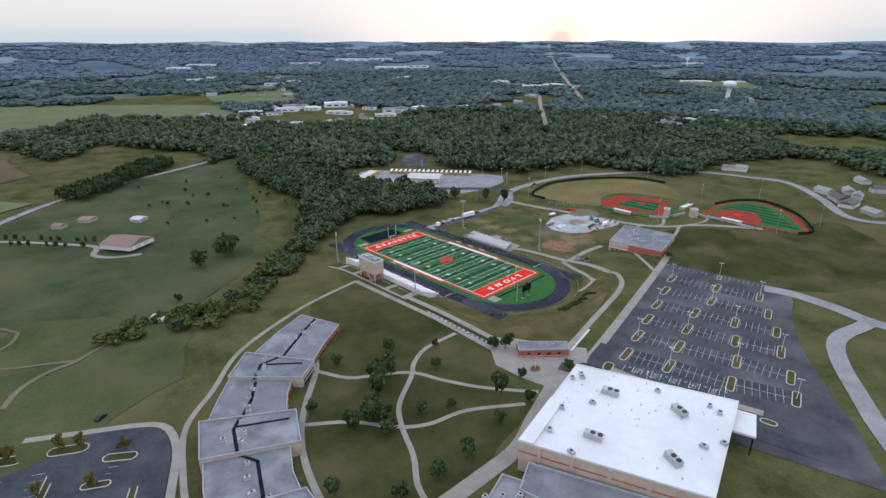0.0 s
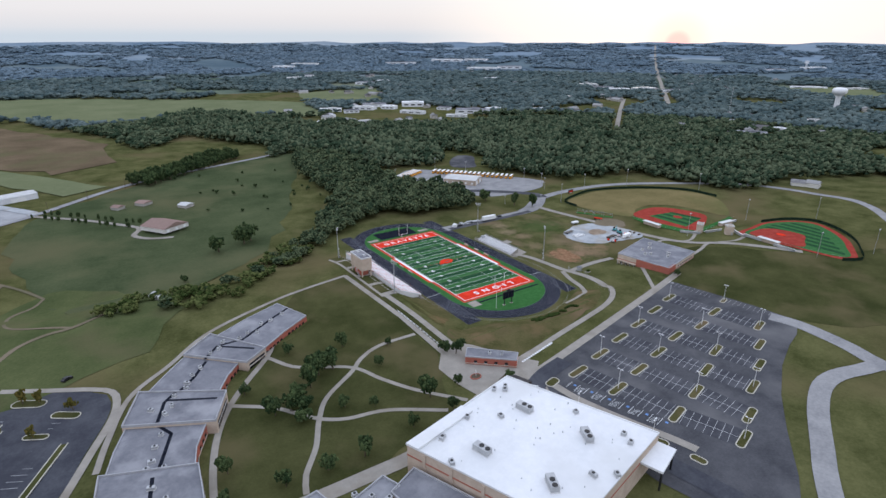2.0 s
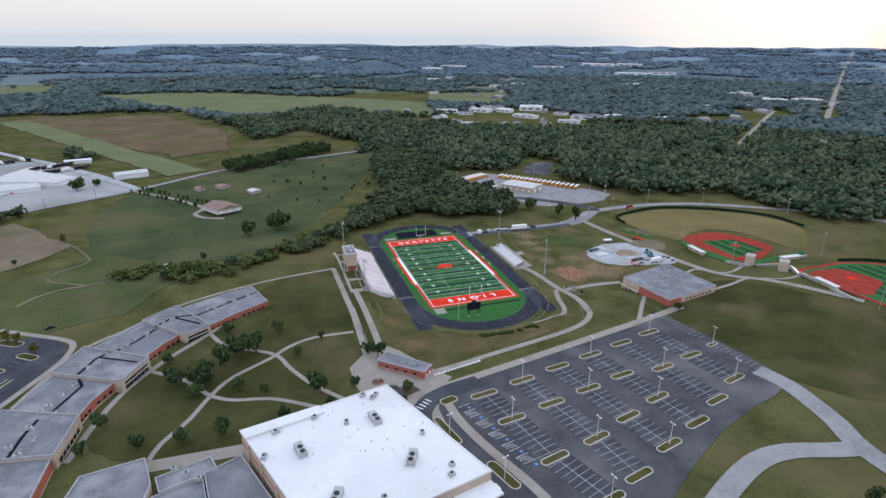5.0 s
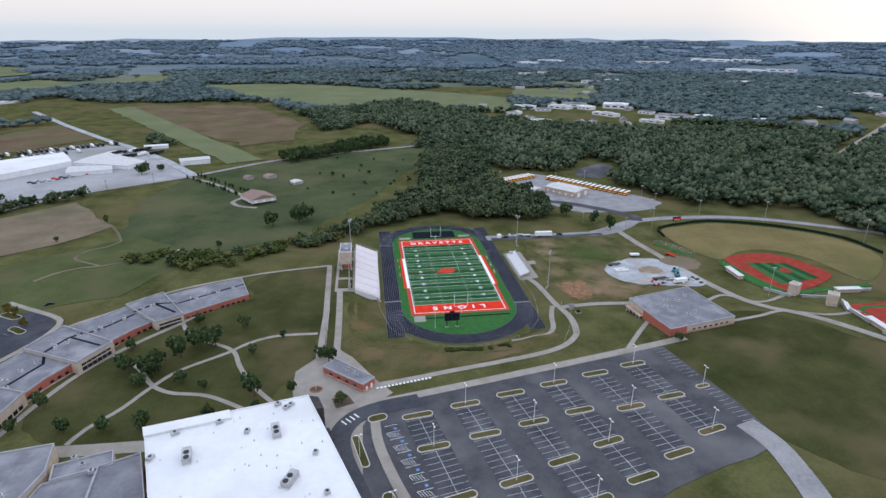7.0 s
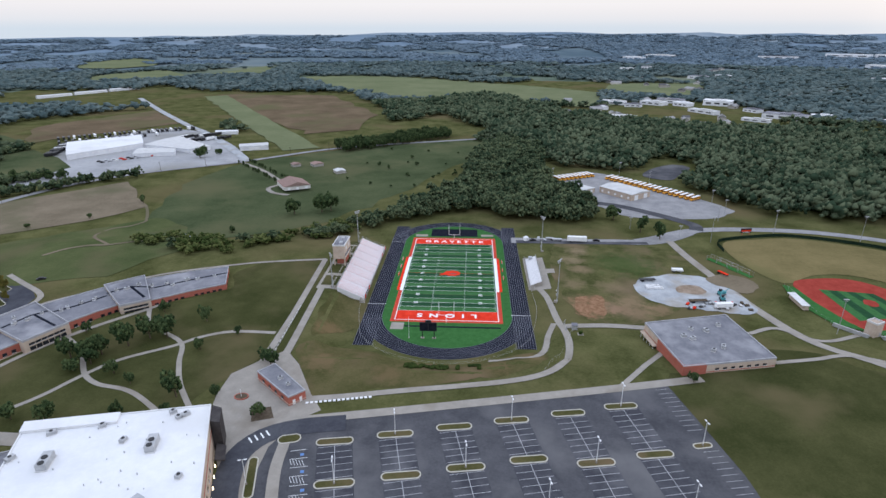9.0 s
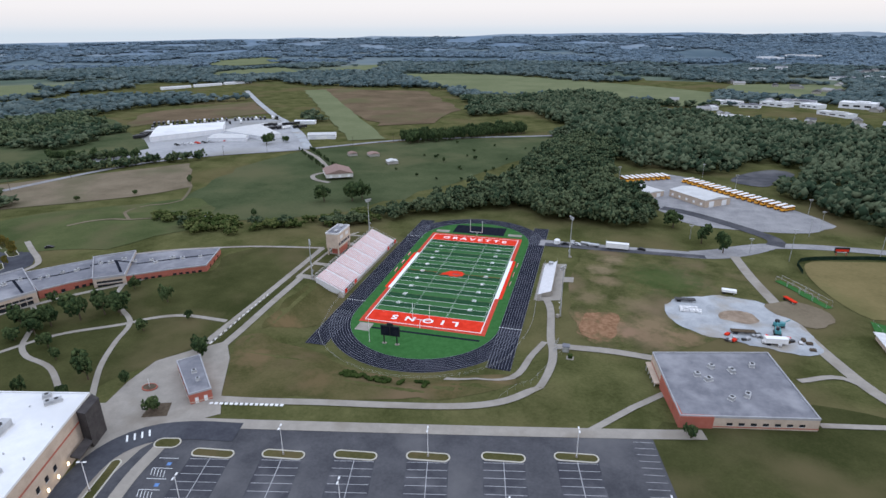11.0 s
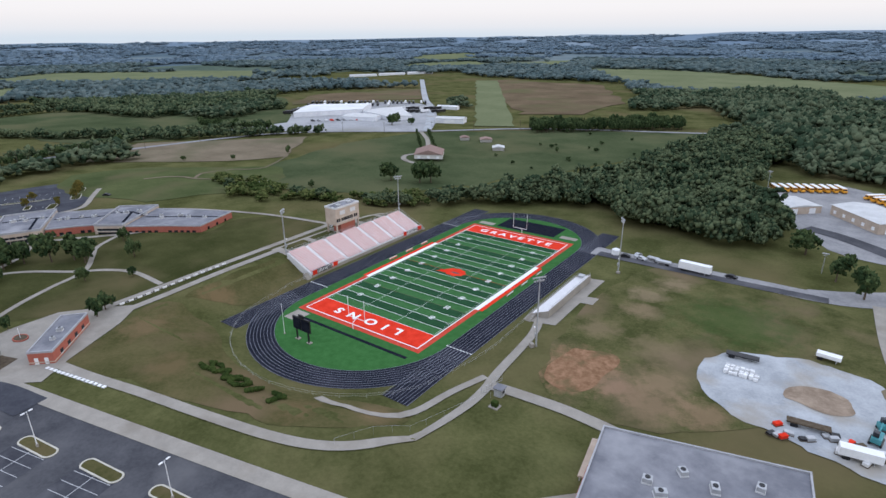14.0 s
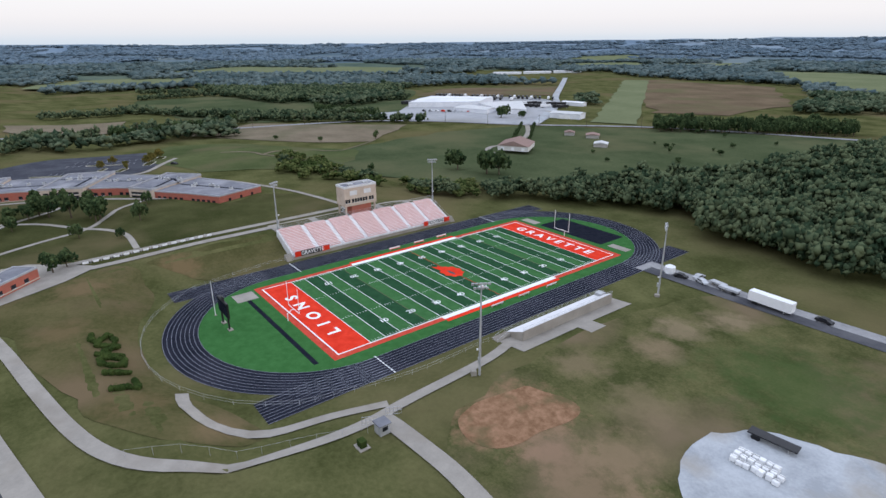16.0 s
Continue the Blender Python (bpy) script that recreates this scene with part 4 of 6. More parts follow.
    for s in (-1, 1):
        yy = y0 - 1.4 if s < 0 else y1 + 1.4
        bm = bmesh.new()
        for k in range(8):
            add_box(bm, (x0 + 0.6 - k * 0.3, yy, 0.05), (0.3, 2.2, 0.26 * (k + 1)))
        part("end_steps", bm, CONC, t)


home_stand()


def press_box():
    t = thing("press_box", "two-storey beige press box on a brick base", "press box", pose(-61.2, 0.2, 6.2))
    part("base", box((0.2, 0.6, 0), (4.6, 9.0, 4.2)), BRICK, t)
    part("upper_storey", box((0, 0, 4.2), (6.6, 14.6, 7.6), bevel=0.06), BEIGE, t)
    part("roof", box((0, 0, 11.8), (6.1, 14.1, 0.12)), ROOFG, t)
    part("parapet", ring_prism(rect(-3.4, -7.4, 3.4, 7.4), 0.35, 11.6, 12.4), TRIMW, t)
    for k in range(10):
        yy = -6.0 + k * 1.22 + (0.5 if k > 7 else 0) - (0.5 if k < 2 else 0)
        w = part("window", box((3.32, yy, 5.6), (0.10, 0.95, 1.5)), DARKG, t, "dark press window")
        part("sill", box((3.40, yy, 5.45), (0.16, 1.05, 0.12)), TRIMW, w)
    for yy in (-6.6, 6.6):
        for xx in (-2.8, 2.8):
            part("column", box((xx, yy, 0), (0.55, 0.55, 4.2)), BEIGE, t)
    for yy in (-3.2, 3.2):
        part("upper_panel", box((3.31, yy, 8.6), (0.05, 3.2, 1.8)), TRIMW, t)
    for xx, yy in ((0, 4), (0.5, -3)):
        part("roof_hatch", box((xx, yy, 11.9), (1.6, 2.4, 0.8), bevel=0.05), METAL, t)
    bm = bmesh.new()
    for k in range(9):
        add_box(bm, (-3.9 - (k % 2) * 0.0, -5.5 + k * 0.55, k * 0.5), (1.2, 0.55, 0.12))
    part("stair", bm, METAL, t)


press_box()
for k in range(5):
    area("terrace_bed", rect(-65.5, -32 + k * 15, -57.4, -20 + k * 15), LAWN, 0.20, 3, "small grass bed behind the stands", "lawn", smooth=False)
area("concourse", rect(-67, -36, -56.2, 38), CONC, 0.12, 3, "concrete concourse behind the home stand", "pavement", smooth=False)


def visitor_stand():
    t = thing("visitor_grandstand", "small silver aluminium visitor bleacher", "grandstand")
    x0, y0, y1, rows = 43.0, -15.8, 20.5, 8
    for k in range(rows):
        part("deck", box((x0 + 0.38 + k * 0.74, (y0 + y1) / 2, 0.3 if k == 0 else 0.7 + k * 0.3), (0.74, y1 - y0, 0.6 if k == 0 else 0.25)), ALU, t)
        part("bench_plank", box((x0 + 0.5 + k * 0.74, (y0 + y1) / 2, 1.30 + k * 0.3), (0.27, y1 - y0 - 0.4, 0.05)), ALU, t)
    part("back_wall", box((x0 + rows * 0.74 + 0.1, (y0 + y1) / 2, -0.1), (0.16, y1 - y0, 3.6)), CONC, t, "pale rear wall")
    for y in (y0, y1):
        bm = prism([(0, 0), (rows * 0.74, 0), (rows * 0.74, 3.3), (0, 0.9)], -0.08, 0.08)
        bmesh.ops.transform(bm, matrix=Matrix.Translation((x0, y, 0)) @ pose(0, 0, 0, 90, 0, 0), verts=bm.verts)
        part("side_wall", bm, CONC, t)
    bm = bmesh.new()
    xr = x0 + rows * 0.74 + 0.1
    for h in (3.9, 4.4):
        add_cyl(bm, (xr, y0, h), (xr, y1, h), 0.04, seg=5)
    for k in range(15):
        yy = y0 + (y1 - y0) * k / 14
        add_cyl(bm, (xr, yy, 3.3), (xr, yy, 4.4), 0.035, seg=5)
    part("rear_rail", bm, METAL, t)
    bm = bmesh.new()
    for h in (1.5, 2.0):
        add_cyl(bm, (x0 - 0.1, y0, h), (x0 - 0.1, y1, h), 0.035, seg=5)
    for k in range(19):
        yy = y0 + (y1 - y0) * k / 18
        add_cyl(bm, (x0 - 0.1, yy, 0.1), (x0 - 0.1, yy, 2.0), 0.03, seg=5)
    part("front_rail", bm, METAL, t)
    for s, yy in ((-1, y0 - 2.6), (1, y1 + 2.6)):
        bm = bmesh.new()
        for k in range(7):
            add_box(bm, (x0 + 0.8, yy - s * (k * 0.62 - 1.6), 0.1 * 0), (1.8, 0.62, 0.16 * (k + 1)))
        part("ramp", bm, CONC, t)
        bm = bmesh.new()
        for xx in (x0 - 0.1, x0 + 1.7):
            add_cyl(bm, (xx, yy + s * 2.2, 1.0), (xx, yy - s * 2.2, 2.2), 0.035, seg=5)
            for q in (-2, 0, 2):
                add_cyl(bm, (xx, yy + s * q, 0.1), (xx, yy + s * q, 1.6 - q * 0.27), 0.03, seg=5)
        part("ramp_rail", bm, METAL, t)
    part("camera_platform", box((x0 + 3, 19, 2.4), (2.2, 2.2, 0.9)), METAL, t)


visitor_stand()
area("apron", rect(41.8, -20, 53.5, 24), CONC, 0.10, 2.5, "concrete apron behind the visitor bleacher", "pavement", smooth=False)
area("apron", rect(53, 0, 58, 6), CONC, 0.11, 2.5, "concrete pad beside the visitor bleacher", "pavement", smooth=False)


def stadium_light(x, y, z0, h):
    t = thing("floodlight_mast", "tall galvanised floodlight mast with lamp cluster", "light mast", pose(x, y, z0, 0, 0, math.degrees(math.atan2(-y, -x)) if abs(x) > 1 else 0), "stadium masts")
    part("pole", cyl((0, 0, -0.5), (0, 0, h), 0.30, 0.14), METAL, t)
    for k, zz in enumerate((h - 0.2, h - 1.2)):
        part("crossarm", box((0, 0, zz), (0.14, 4.2 - k, 0.14)), METAL, t)
        for q in range(5 - k):
            yy = (q - (4 - k) / 2) * 0.9
            part("floodlight", box((0.35, yy, zz - 0.45), (0.4, 0.55, 0.5), bevel=0.05), METAL, t)
    part("control_box", box((0.4, 0, 3.0), (0.5, 0.7, 1.1), bevel=0.04), METAL, t)
    part("small_lamp", box((0.5, 0.5, 6.0), (0.5, 0.35, 0.3), bevel=0.04), WHITEPAINT, t)
    part("footing", box((0.3, 1.3, -0.3), (1.4, 1.2, 1.3), bevel=0.05), CONC, t)


stadium_light(-58.6, -35.0, 6.2, 18.6)
stadium_light(54.3, -35.2, 1.5, 22.5)
stadium_light(54.3, 36.2, 0.2, 22.5)
stadium_light(-59.5, 37.5, 3.5, 20.5)


def fence(name, pts, h, gap, label, material=METAL, rails=(1.0,), mesh=None, off=0.0):
    t = thing(name, label, "fence", kind="structure")
    line = curve_pts(pts, gap) if len(pts) > 2 else curve_pts(pts, gap)
    bm = bmesh.new()
    add_cyl(bm, (0, 0, -0.2), (0, 0, h), 0.03, seg=5)
    first = None
    for p in line:
        if first is None:
            first = part("post", bm, material, t)
            ob = first
        else:
            ob = new("post", first.data)
            ob.parent = t
        ob.location = (p.x, p.y, hz(p.x, p.y))
    for r in rails:
        bm = bmesh.new()
        for a, b in zip(line, line[1:]):
            add_cyl(bm, (a.x, a.y, hz(a.x, a.y) + h * r), (b.x, b.y, hz(b.x, b.y) + h * r), 0.02, seg=5)
        part("rail", bm, material, t)
    if mesh:
        bm = bmesh.new()
        for a, b in zip(line, line[1:]):
            q = [bm.verts.new((p.x, p.y, hz(p.x, p.y) + z)) for p, z in ((a, 0.05), (b, 0.05), (b, h - 0.05), (a, h - 0.05))]
            bm.faces.new(q)
        bmesh.ops.solidify(bm, geom=bm.faces, thickness=0.04)
        part("panel", bm, mesh, t)
    return t


cap = [(43.5 * math.cos(a), -50 + 43.5 * math.sin(a)) for a in np.linspace(-0.35, -math.pi + 0.35, 16)]
fence("chainlink_fence", [(43.0, -22), (43.2, -46)] + cap[1:-1] + [(-43.2, -46), (-43.0, -39)], 1.3, 4.0, "low galvanised fence round the track end", rails=(1.0, 0.5))
fence("chainlink_fence", [(57, -66), (50, -84), (40, -104)], 1.8, 4.0, "galvanised chainlink fence running down the bank")
rail = thing("railing", "white panelled railing beside the promenade", "railing", kind="structure")
for k in range(14):
    y = -96 + k * 3.0
    z = hz(-68.6, y)
    part("panel", box((-68.6, y, z + 0.15), (0.10, 1.7, 0.7)), WHITEPAINT, rail)
    part("post", box((-68.6, y + 1.5, z - 0.1), (0.16, 0.16, 1.35)), METAL, rail)
area("verge", rect(-68.4, -100, -65.2, 0), LAWN, 0.10, 3, "narrow dark grass verge between two walks", "verge", smooth=False)
# gate house at the path junction
gt = thing("gate_booth", "small grey gate booth with a flat roof", "booth", pose(58.2, -63.5, hz(58, -63)))
part("body", box((0, 0, 0), (2.2, 2.2, 2.3), bevel=0.05), METAL, gt)
part("roof", box((0, 0, 2.3), (2.7, 2.7, 0.2)), ROOFG, gt)
part("hatch", box((1.12, 0, 1.0), (0.06, 1.2, 0.9)), DARKG, gt)
ut = thing("utility_cabinet", "tan utility cabinet on a concrete pad", "cabinet", pose(60, -69, hz(60, -69)))
part("pad", box((0, 0, 0), (2.6, 2.2, 0.25), bevel=0.04), CONC, ut)
part("cabinet", box((0, 0, 0.25), (1.6, 1.3, 1.4), bevel=0.05), HEDGE, ut)
for x, y in ((54.5, -58.5), (54.5, -64)):
    g = thing("gate", "open grey steel field gate", "gate", pose(x, y, hz(x, y), 0, 0, 65))
    for h in (0.2, 1.0, 1.9):
        part("bar", cyl((-1.6, 0, h), (1.6, 0, h), 0.04, seg=6), METAL, g)
    for q in (-1.6, -0.8, 0, 0.8, 1.6):
        part("upright", cyl((q, 0, 0), (q, 0, 1.9), 0.04, seg=6), METAL, g)

# clipped shrubs planted as five letters on the bank
STROKES = {"L": [[(0, 1), (0, 0), (0.62, 0)]], "I": [[(0.3, 1), (0.3, 0)]], "O": [[(0.05, 0.5), (0.15, 0.95), (0.5, 0.95), (0.6, 0.5), (0.5, 0.05), (0.15, 0.05), (0.05, 0.5)]],
           "N": [[(0, 0), (0, 1), (0.62, 0), (0.62, 1)]], "S": [[(0.6, 0.9), (0.3, 1.0), (0.04, 0.78), (0.3, 0.52), (0.58, 0.26), (0.3, 0.0), (0.02, 0.1)]]}
rsh = np.random.RandomState(3)
for k, ch in enumerate("LIONS"):
    V, F, c = [], [], 0
    for st in STROKES[ch]:
        for a, b in zip(st, st[1:]):
            a, b = Vector(a), Vector(b)
            m = max(3, int((b - a).length * 9))
            for q in range(m):
                p = a.lerp(b, q / m)
                wx = 15.0 - k * 6.1 - p.x * 8.0
                wy = -97.3 - p.y * 5.0
                for e in range(3):
                    s = rsh.uniform(0.5, 0.8)
                    v = ICO[0] * (s * rsh.uniform(0.75, 1.2, (len(ICO[0]), 1)))
                    V.append(v + (wx + rsh.uniform(-.35, .35), wy + rsh.uniform(-.35, .35), hz(wx, wy) + 0.45 + rsh.uniform(-.1, .25)))
                    F.append(ICO[1] + c)
                    c += len(ICO[0])
    tagged(mesh_ob("hedge_letter", np.concatenate(V), np.concatenate(F), HEDGE), "clipped dark green hedge planted as a letter", "hedge", "hedge letters")

# row of pale letter-sized bars on the bank
bm = bmesh.new()
sg = thing("letter_row", "row of white letter bars on the grass bank", "sign")
for k in range(15):
    x = -46 + k * 1.55
    y = -127.2 + (x + 46) * 0.21
    part("letter_bar", box((x, y, hz(x, y) + 0.05), (1.0, 0.9, 0.25), 10), WHITEPAINT, sg)

# ---- campus buildings ----
def hvac(x, y, z, sx=2.4, sy=1.6, sz=1.3, rz=0.0, big=False):
    t = thing("rooftop_unit", "large grey rooftop air handler with dark fans" if big else "small grey rooftop air unit", "air unit", pose(x, y, z, 0, 0, rz), "rooftop units")
    part("casing", box((0, 0, 0.25), (sx, sy, sz), bevel=0.05), METAL, t)
    part("curb", box((0, 0, 0), (sx * 1.1, sy * 1.1, 0.25)), TRIMW, t)
    if big:
        part("louvre", box((sx * 0.5, 0, 0.4), (0.08, sy * 0.8, sz * 0.7)), BLACK, t)
        for q in (-0.3, 0.1):
            part("fan", cyl((sx * q - 0.4, 0, sz + 0.25), (sx * q - 0.4, 0, sz + 0.45), sy * 0.32, seg=12), BLACK, t)
    else:
        part("fan", cyl((0, 0, sz + 0.25), (0, 0, sz + 0.37), min(sx, sy) * 0.35, seg=10), BLACK, t)
    return t


def facade_windows(t, a, b, z, count, w=1.6, h=1.4, material=None, depth=0.08, skip=0.1):
    """Windows set along a wall from plan point a to b."""
    a, b = Vector(a), Vector(b)
    d = (b - a).normalized()
    rz = math.degrees(math.atan2(d.y, d.x))
    for k in range(count):
        p = a.lerp(b, skip + (1 - 2 * skip) * (k + 0.5) / count)
        win = part("window", box((p.x, p.y, z), (w, depth * 2, h), rz), material or DARKG, t)
        part("sill", box((p.x, p.y, z - 0.12), (w + 0.2, depth * 2 + 0.16, 0.12), rz), TRIMW, win)


SG = 4.1
wings = [
    ("A", [(-119, -18), (-111.5, -39.5), (-126, -49), (-140, -60), (-156, -37), (-137, -26)], 9.2, BRICK),
    ("C", [(-169, -46), (-151, -64), (-158, -72), (-164, -82), (-188, -68), (-179, -57)], 9.2, BRICK),
    ("E", [(-196.5, -85), (-172.5, -99), (-178, -110), (-181.5, -123), (-206, -111), (-202, -98)], 9.2, BRICK),
    ("G", [(-211, -136), (-183, -141), (-184, -172), (-211, -172)], 9.2, BRICK),
    ("B", [(-156, -34), (-138.5, -60.5), (-149, -68), (-170, -46.5)], 10.1, BEIGE),
    ("D", [(-190, -66.5), (-161.5, -84.5), (-169.5, -101), (-198, -86)], 10.3, BEIGE),
    ("F", [(-207, -109), (-179.5, -120.5), (-182, -142), (-212, -137)], 10.3, BEIGE),
]
for nm, poly, z1, wall in wings:
    t = flat_building("school_wing", poly, 3.0, z1, wall, ROOFG, "red brick school wing with grey membrane roof" if wall is BRICK else "beige school entrance block with grey roof", "school", 0.35 if wall is BRICK else 0.7)
    tagged(t, group="school wings")
    part("base_course", prism(inset_poly(poly, -0.12), 3.0, SG + 1.2), BEIGE, t, "beige stone base course")
    if nm == "A":
        facade_windows(t, (-111.5, -39.5), (-126, -49), SG + 1.6, 5)
        facade_windows(t, (-126, -49), (-140, -60), SG + 1.6, 5)
        facade_windows(t, (-119, -18), (-111.5, -39.5), SG + 1.3, 3, 1.2, 2.0)
    if nm == "C":
        facade_windows(t, (-151, -64), (-158, -72), SG + 1.6, 3)
        facade_windows(t, (-158, -72), (-164, -82), SG + 1.6, 3)
    if nm == "E":
        facade_windows(t, (-172.5, -99), (-178, -110), SG + 1.6, 3)
        facade_windows(t, (-178, -110), (-181.5, -123), SG + 1.6, 4)
    if nm == "B":
        facade_windows(t, (-138.5, -60.5), (-149, -68), SG + 0.9, 5, 2.0, 2.0)
        facade_windows(t, (-138.5, -60.5), (-149, -68), SG + 3.6, 5, 2.0, 1.0)
    if nm == "D":
        facade_windows(t, (-161.5, -84.5), (-169.5, -101), SG + 0.9, 6, 2.2, 2.0)
        facade_windows(t, (-161.5, -84.5), (-169.5, -101), SG + 3.6, 6, 2.2, 1.0)
    if nm == "F":
        facade_windows(t, (-179.5, -120.5), (-182, -142), SG + 0.9, 6, 2.2, 2.0)


def roof_strip(pts, z, w):
    t = thing("roof_walkway", "dark walkway pads laid along the school roof", "walkway")
    for a, b in zip(pts, pts[1:]):
        a, b = Vector(a), Vector(b)
        d = b - a
        m = (a + b) / 2
        part("pad", box((m.x, m.y, z), (d.length + w * 0.5, w * 1.35, 0.05), math.degrees(math.atan2(d.y, d.x))), PADM, t)


roof_strip([(-116, -26), (-127, -33), (-138, -41), (-145, -46)], 9.27, 0.9)
roof_strip([(-146, -47), (-156, -47), (-163, -55)], 10.17, 0.9)
roof_strip([(-156, -47), (-143, -58)], 10.18, 0.9)
roof_strip([(-163, -56), (-170, -66), (-177, -73)], 9.27, 0.9)
roof_strip([(-178, -74), (-183, -79), (-187, -90)], 10.37, 0.9)
roof_strip([(-182, -78), (-166, -87)], 10.38, 0.8)
roof_strip([(-187, -91), (-184, -98), (-188, -108), (-190, -113), (-192, -118)], 9.27, 0.9)
roof_strip([(-193, -119), (-195, -128), (-196, -139)], 10.37, 0.9)
for k, (x, y) in enumerate(((-121, -31), (-128, -35), (-133, -36), (-141, -41), (-137, -43), (-166, -60), (-170, -64), (-174, -72), (-173, -69), (-187, -97), (-190, -103), (-192, -110), (-189, -115), (-194, -113))):
    hvac(x, y, 9.26, 1.5 + 0.4 * (k % 3), 1.2, 0.8, 30 + 13 * k)
for k, (x, y) in enumerate(((-146, -46), (-153, -45), (-156, -50), (-160, -52), (-181, -83), (-184, -87), (-179, -77), (-188, -82), (-194, -124), (-191, -131), (-197, -134), (-193, -139))):
    hvac(x, y, 10.36 if x < -170 else 10.16, 1.4 + 0.5 * (k % 3), 1.2, 0.9, 20 + 17 * k)

# hall details
for k, (x, y) in enumerate(((-79.5, -164.5), (-105, -173), (-72.5, -187), (-97, -196))):
    hvac(x, y, 16.65, 5.8, 2.7, 2.0, 104 if k < 2 else 64, True)
for k, (x, y) in enumerate(((-61.5, -193), (-63, -197), (-112, -161), (-99, -157), (-81, -149.5), (-76.5, -150.5), (-78, -152), (-78, -204), (-116, -172), (-66, -176), (-89, -163), (-84, -200))):
    hvac(x, y, 16.65, 1.7 + 0.4 * (k % 3), 1.5, 1.0, 15 + 7 * k)
et = thing("roof_vents", "small dark roof vents and pipes on the white roof", "vents")
rsv = np.random.RandomState(8)
for k in range(34):
    u, w = rsv.uniform(0.05, 0.95), rsv.uniform(0.04, 0.5) if k % 2 else rsv.uniform(0.05, 0.95)
    p = Vector((-71, -145)) + Vector((20, -54)) * u + Vector((-52, -12)) * w
    part("vent", cyl((p.x, p.y, 16.64), (p.x, p.y, 16.64 + rsv.uniform(0.3, 0.7)), rsv.uniform(0.10, 0.22), seg=7), METAL, et)
DARKWALL = shade("dark_grey_cladding", (0.050, 0.046, 0.046), (0.085, 0.078, 0.076), 0.4, 0.8)
ent = thing("entrance_tower", "dark grey entrance tower at the hall corner", "tower")
part("wall", prism([(-70.9, -144.6), (-67.4, -145.6), (-65.0, -152.6), (-68.2, -152.4)], 4.6, 16.3), DARKWALL, ent)
part("canopy", prism([(-67.0, -152.8), (-63.6, -153.6), (-61.4, -160), (-64.6, -160)], 8.0, 8.4), DARKWALL, ent)
bp = gym_hall
part("bump_roof", prism([(-97, -150.9), (-123.4, -156.9), (-121.6, -161.5), (-95.5, -155.4)], 16.7, 17.5), ROOFW, bp, "raised white roof step")
facade_windows(bp, (-65.6, -159.5), (-51, -199), 8.6, 9, 1.3, 1.5)
# lit windows of the east wall, stood in for by small glowing boxes
WARM = bpy.data.materials.new("lit_window_glow")
WARM.use_nodes = True
WARM.node_tree.nodes["Principled BSDF"].inputs["Emission Color"].default_value = (1.0, 0.78, 0.45, 1)
WARM.node_tree.nodes["Principled BSDF"].inputs["Emission Strength"].default_value = 3.0
for k in range(9):
    p = Vector((-64.2, -161.5)).lerp(Vector((-51.5, -196)), k / 8)
    part("wall_lamp", box((p.x + 0.25, p.y + 0.1, 6.9), (0.3, 0.5, 0.9), 20), WARM, bp, "small warm lit window")
for u in (0.12, 0.3, 0.5, 0.7, 0.88):
    p = Vector((-123, -157)).lerp(Vector((-103, -211)), u)
    part("pilaster", box((p.x - 0.1, p.y, 4.6), (0.5, 1.2, 11.4), 20), BEIGE, bp)
part("wall_band", ring_prism(inset_poly([(-71, -145), (-51, -199), (-103, -211), (-123, -157)], -0.10), 0.3, 12.6, 13.1), BRICK, bp)
cn = thing("canopy", "flat white canopy on dark posts beside the hall", "canopy")
part("roof", prism([(-51.2, -198.4), (-49.4, -205), (-62, -209), (-64, -202)], 12.6, 13.4), ROOFW, cn)
for x, y in ((-50, -204.4), (-61, -208)):
    part("post", box((x, y, 4.6), (0.5, 0.5, 8.0)), BLACK, cn)
for nm, poly, z1 in (
    ("a", [(-171, -157), (-153, -154), (-149.5, -167), (-154, -196), (-178, -192)], 11.2),
    ("b", [(-149, -163.5), (-133, -158.6), (-130.5, -165.5), (-147, -170.5)], 10.2),
    ("c", [(-134.5, -166.4), (-123.4, -161.5), (-104, -211), (-126, -218)], 10.6),
    ("d", [(-149, -171), (-135, -166.8), (-127, -216), (-152, -205), (-153, -196)], 9.6),
):
    t = flat_building("school_annex", poly, 4.0, z1, BEIGE, ROOFG, "low beige school annex with grey membrane roof", "school", 0.7)
    tagged(t, group="school annexes")
    c = [sum(p[i] for p in poly) / len(poly) for i in (0, 1)]
    for k in range(3):
        hvac(c[0] + 4 * (k - 1), c[1] + 3.5 * (1 - k), z1 + 0.06, 1.6, 1.3, 0.9, 12 * k)

cs = flat_building("concession_building", [(-68.2, -114.3), (-63.2, -108.7), (-47.0, -124.9), (-51.7, -129.4)], 4.2, 8.8, BRICK, ROOFG, "low red brick concession building with flat roof", "building", 0.35)
part("wall_band", ring_prism(inset_poly([(-68.2, -114.3), (-63.2, -108.7), (-47.0, -124.9), (-51.7, -129.4)], -0.08), 0.3, 5.6, 5.9), BEIGE, cs)
facade_windows(cs, (-47.0, -124.9), (-51.7, -129.4), 5.0, 2, 1.0, 2.1, WHITEPAINT)
facade_windows(cs, (-68.2, -114.3), (-51.7, -129.4), 6.2, 4, 1.4, 1.1)
facade_windows(cs, (-63.2, -108.7), (-47.0, -124.9), 6.0, 4, 1.6, 1.2)
hvac(-58, -118.5, 8.88, 1.5, 1.2, 0.8, 45)
hvac(-54, -122, 8.88, 1.2, 1.0, 0.7, 45)

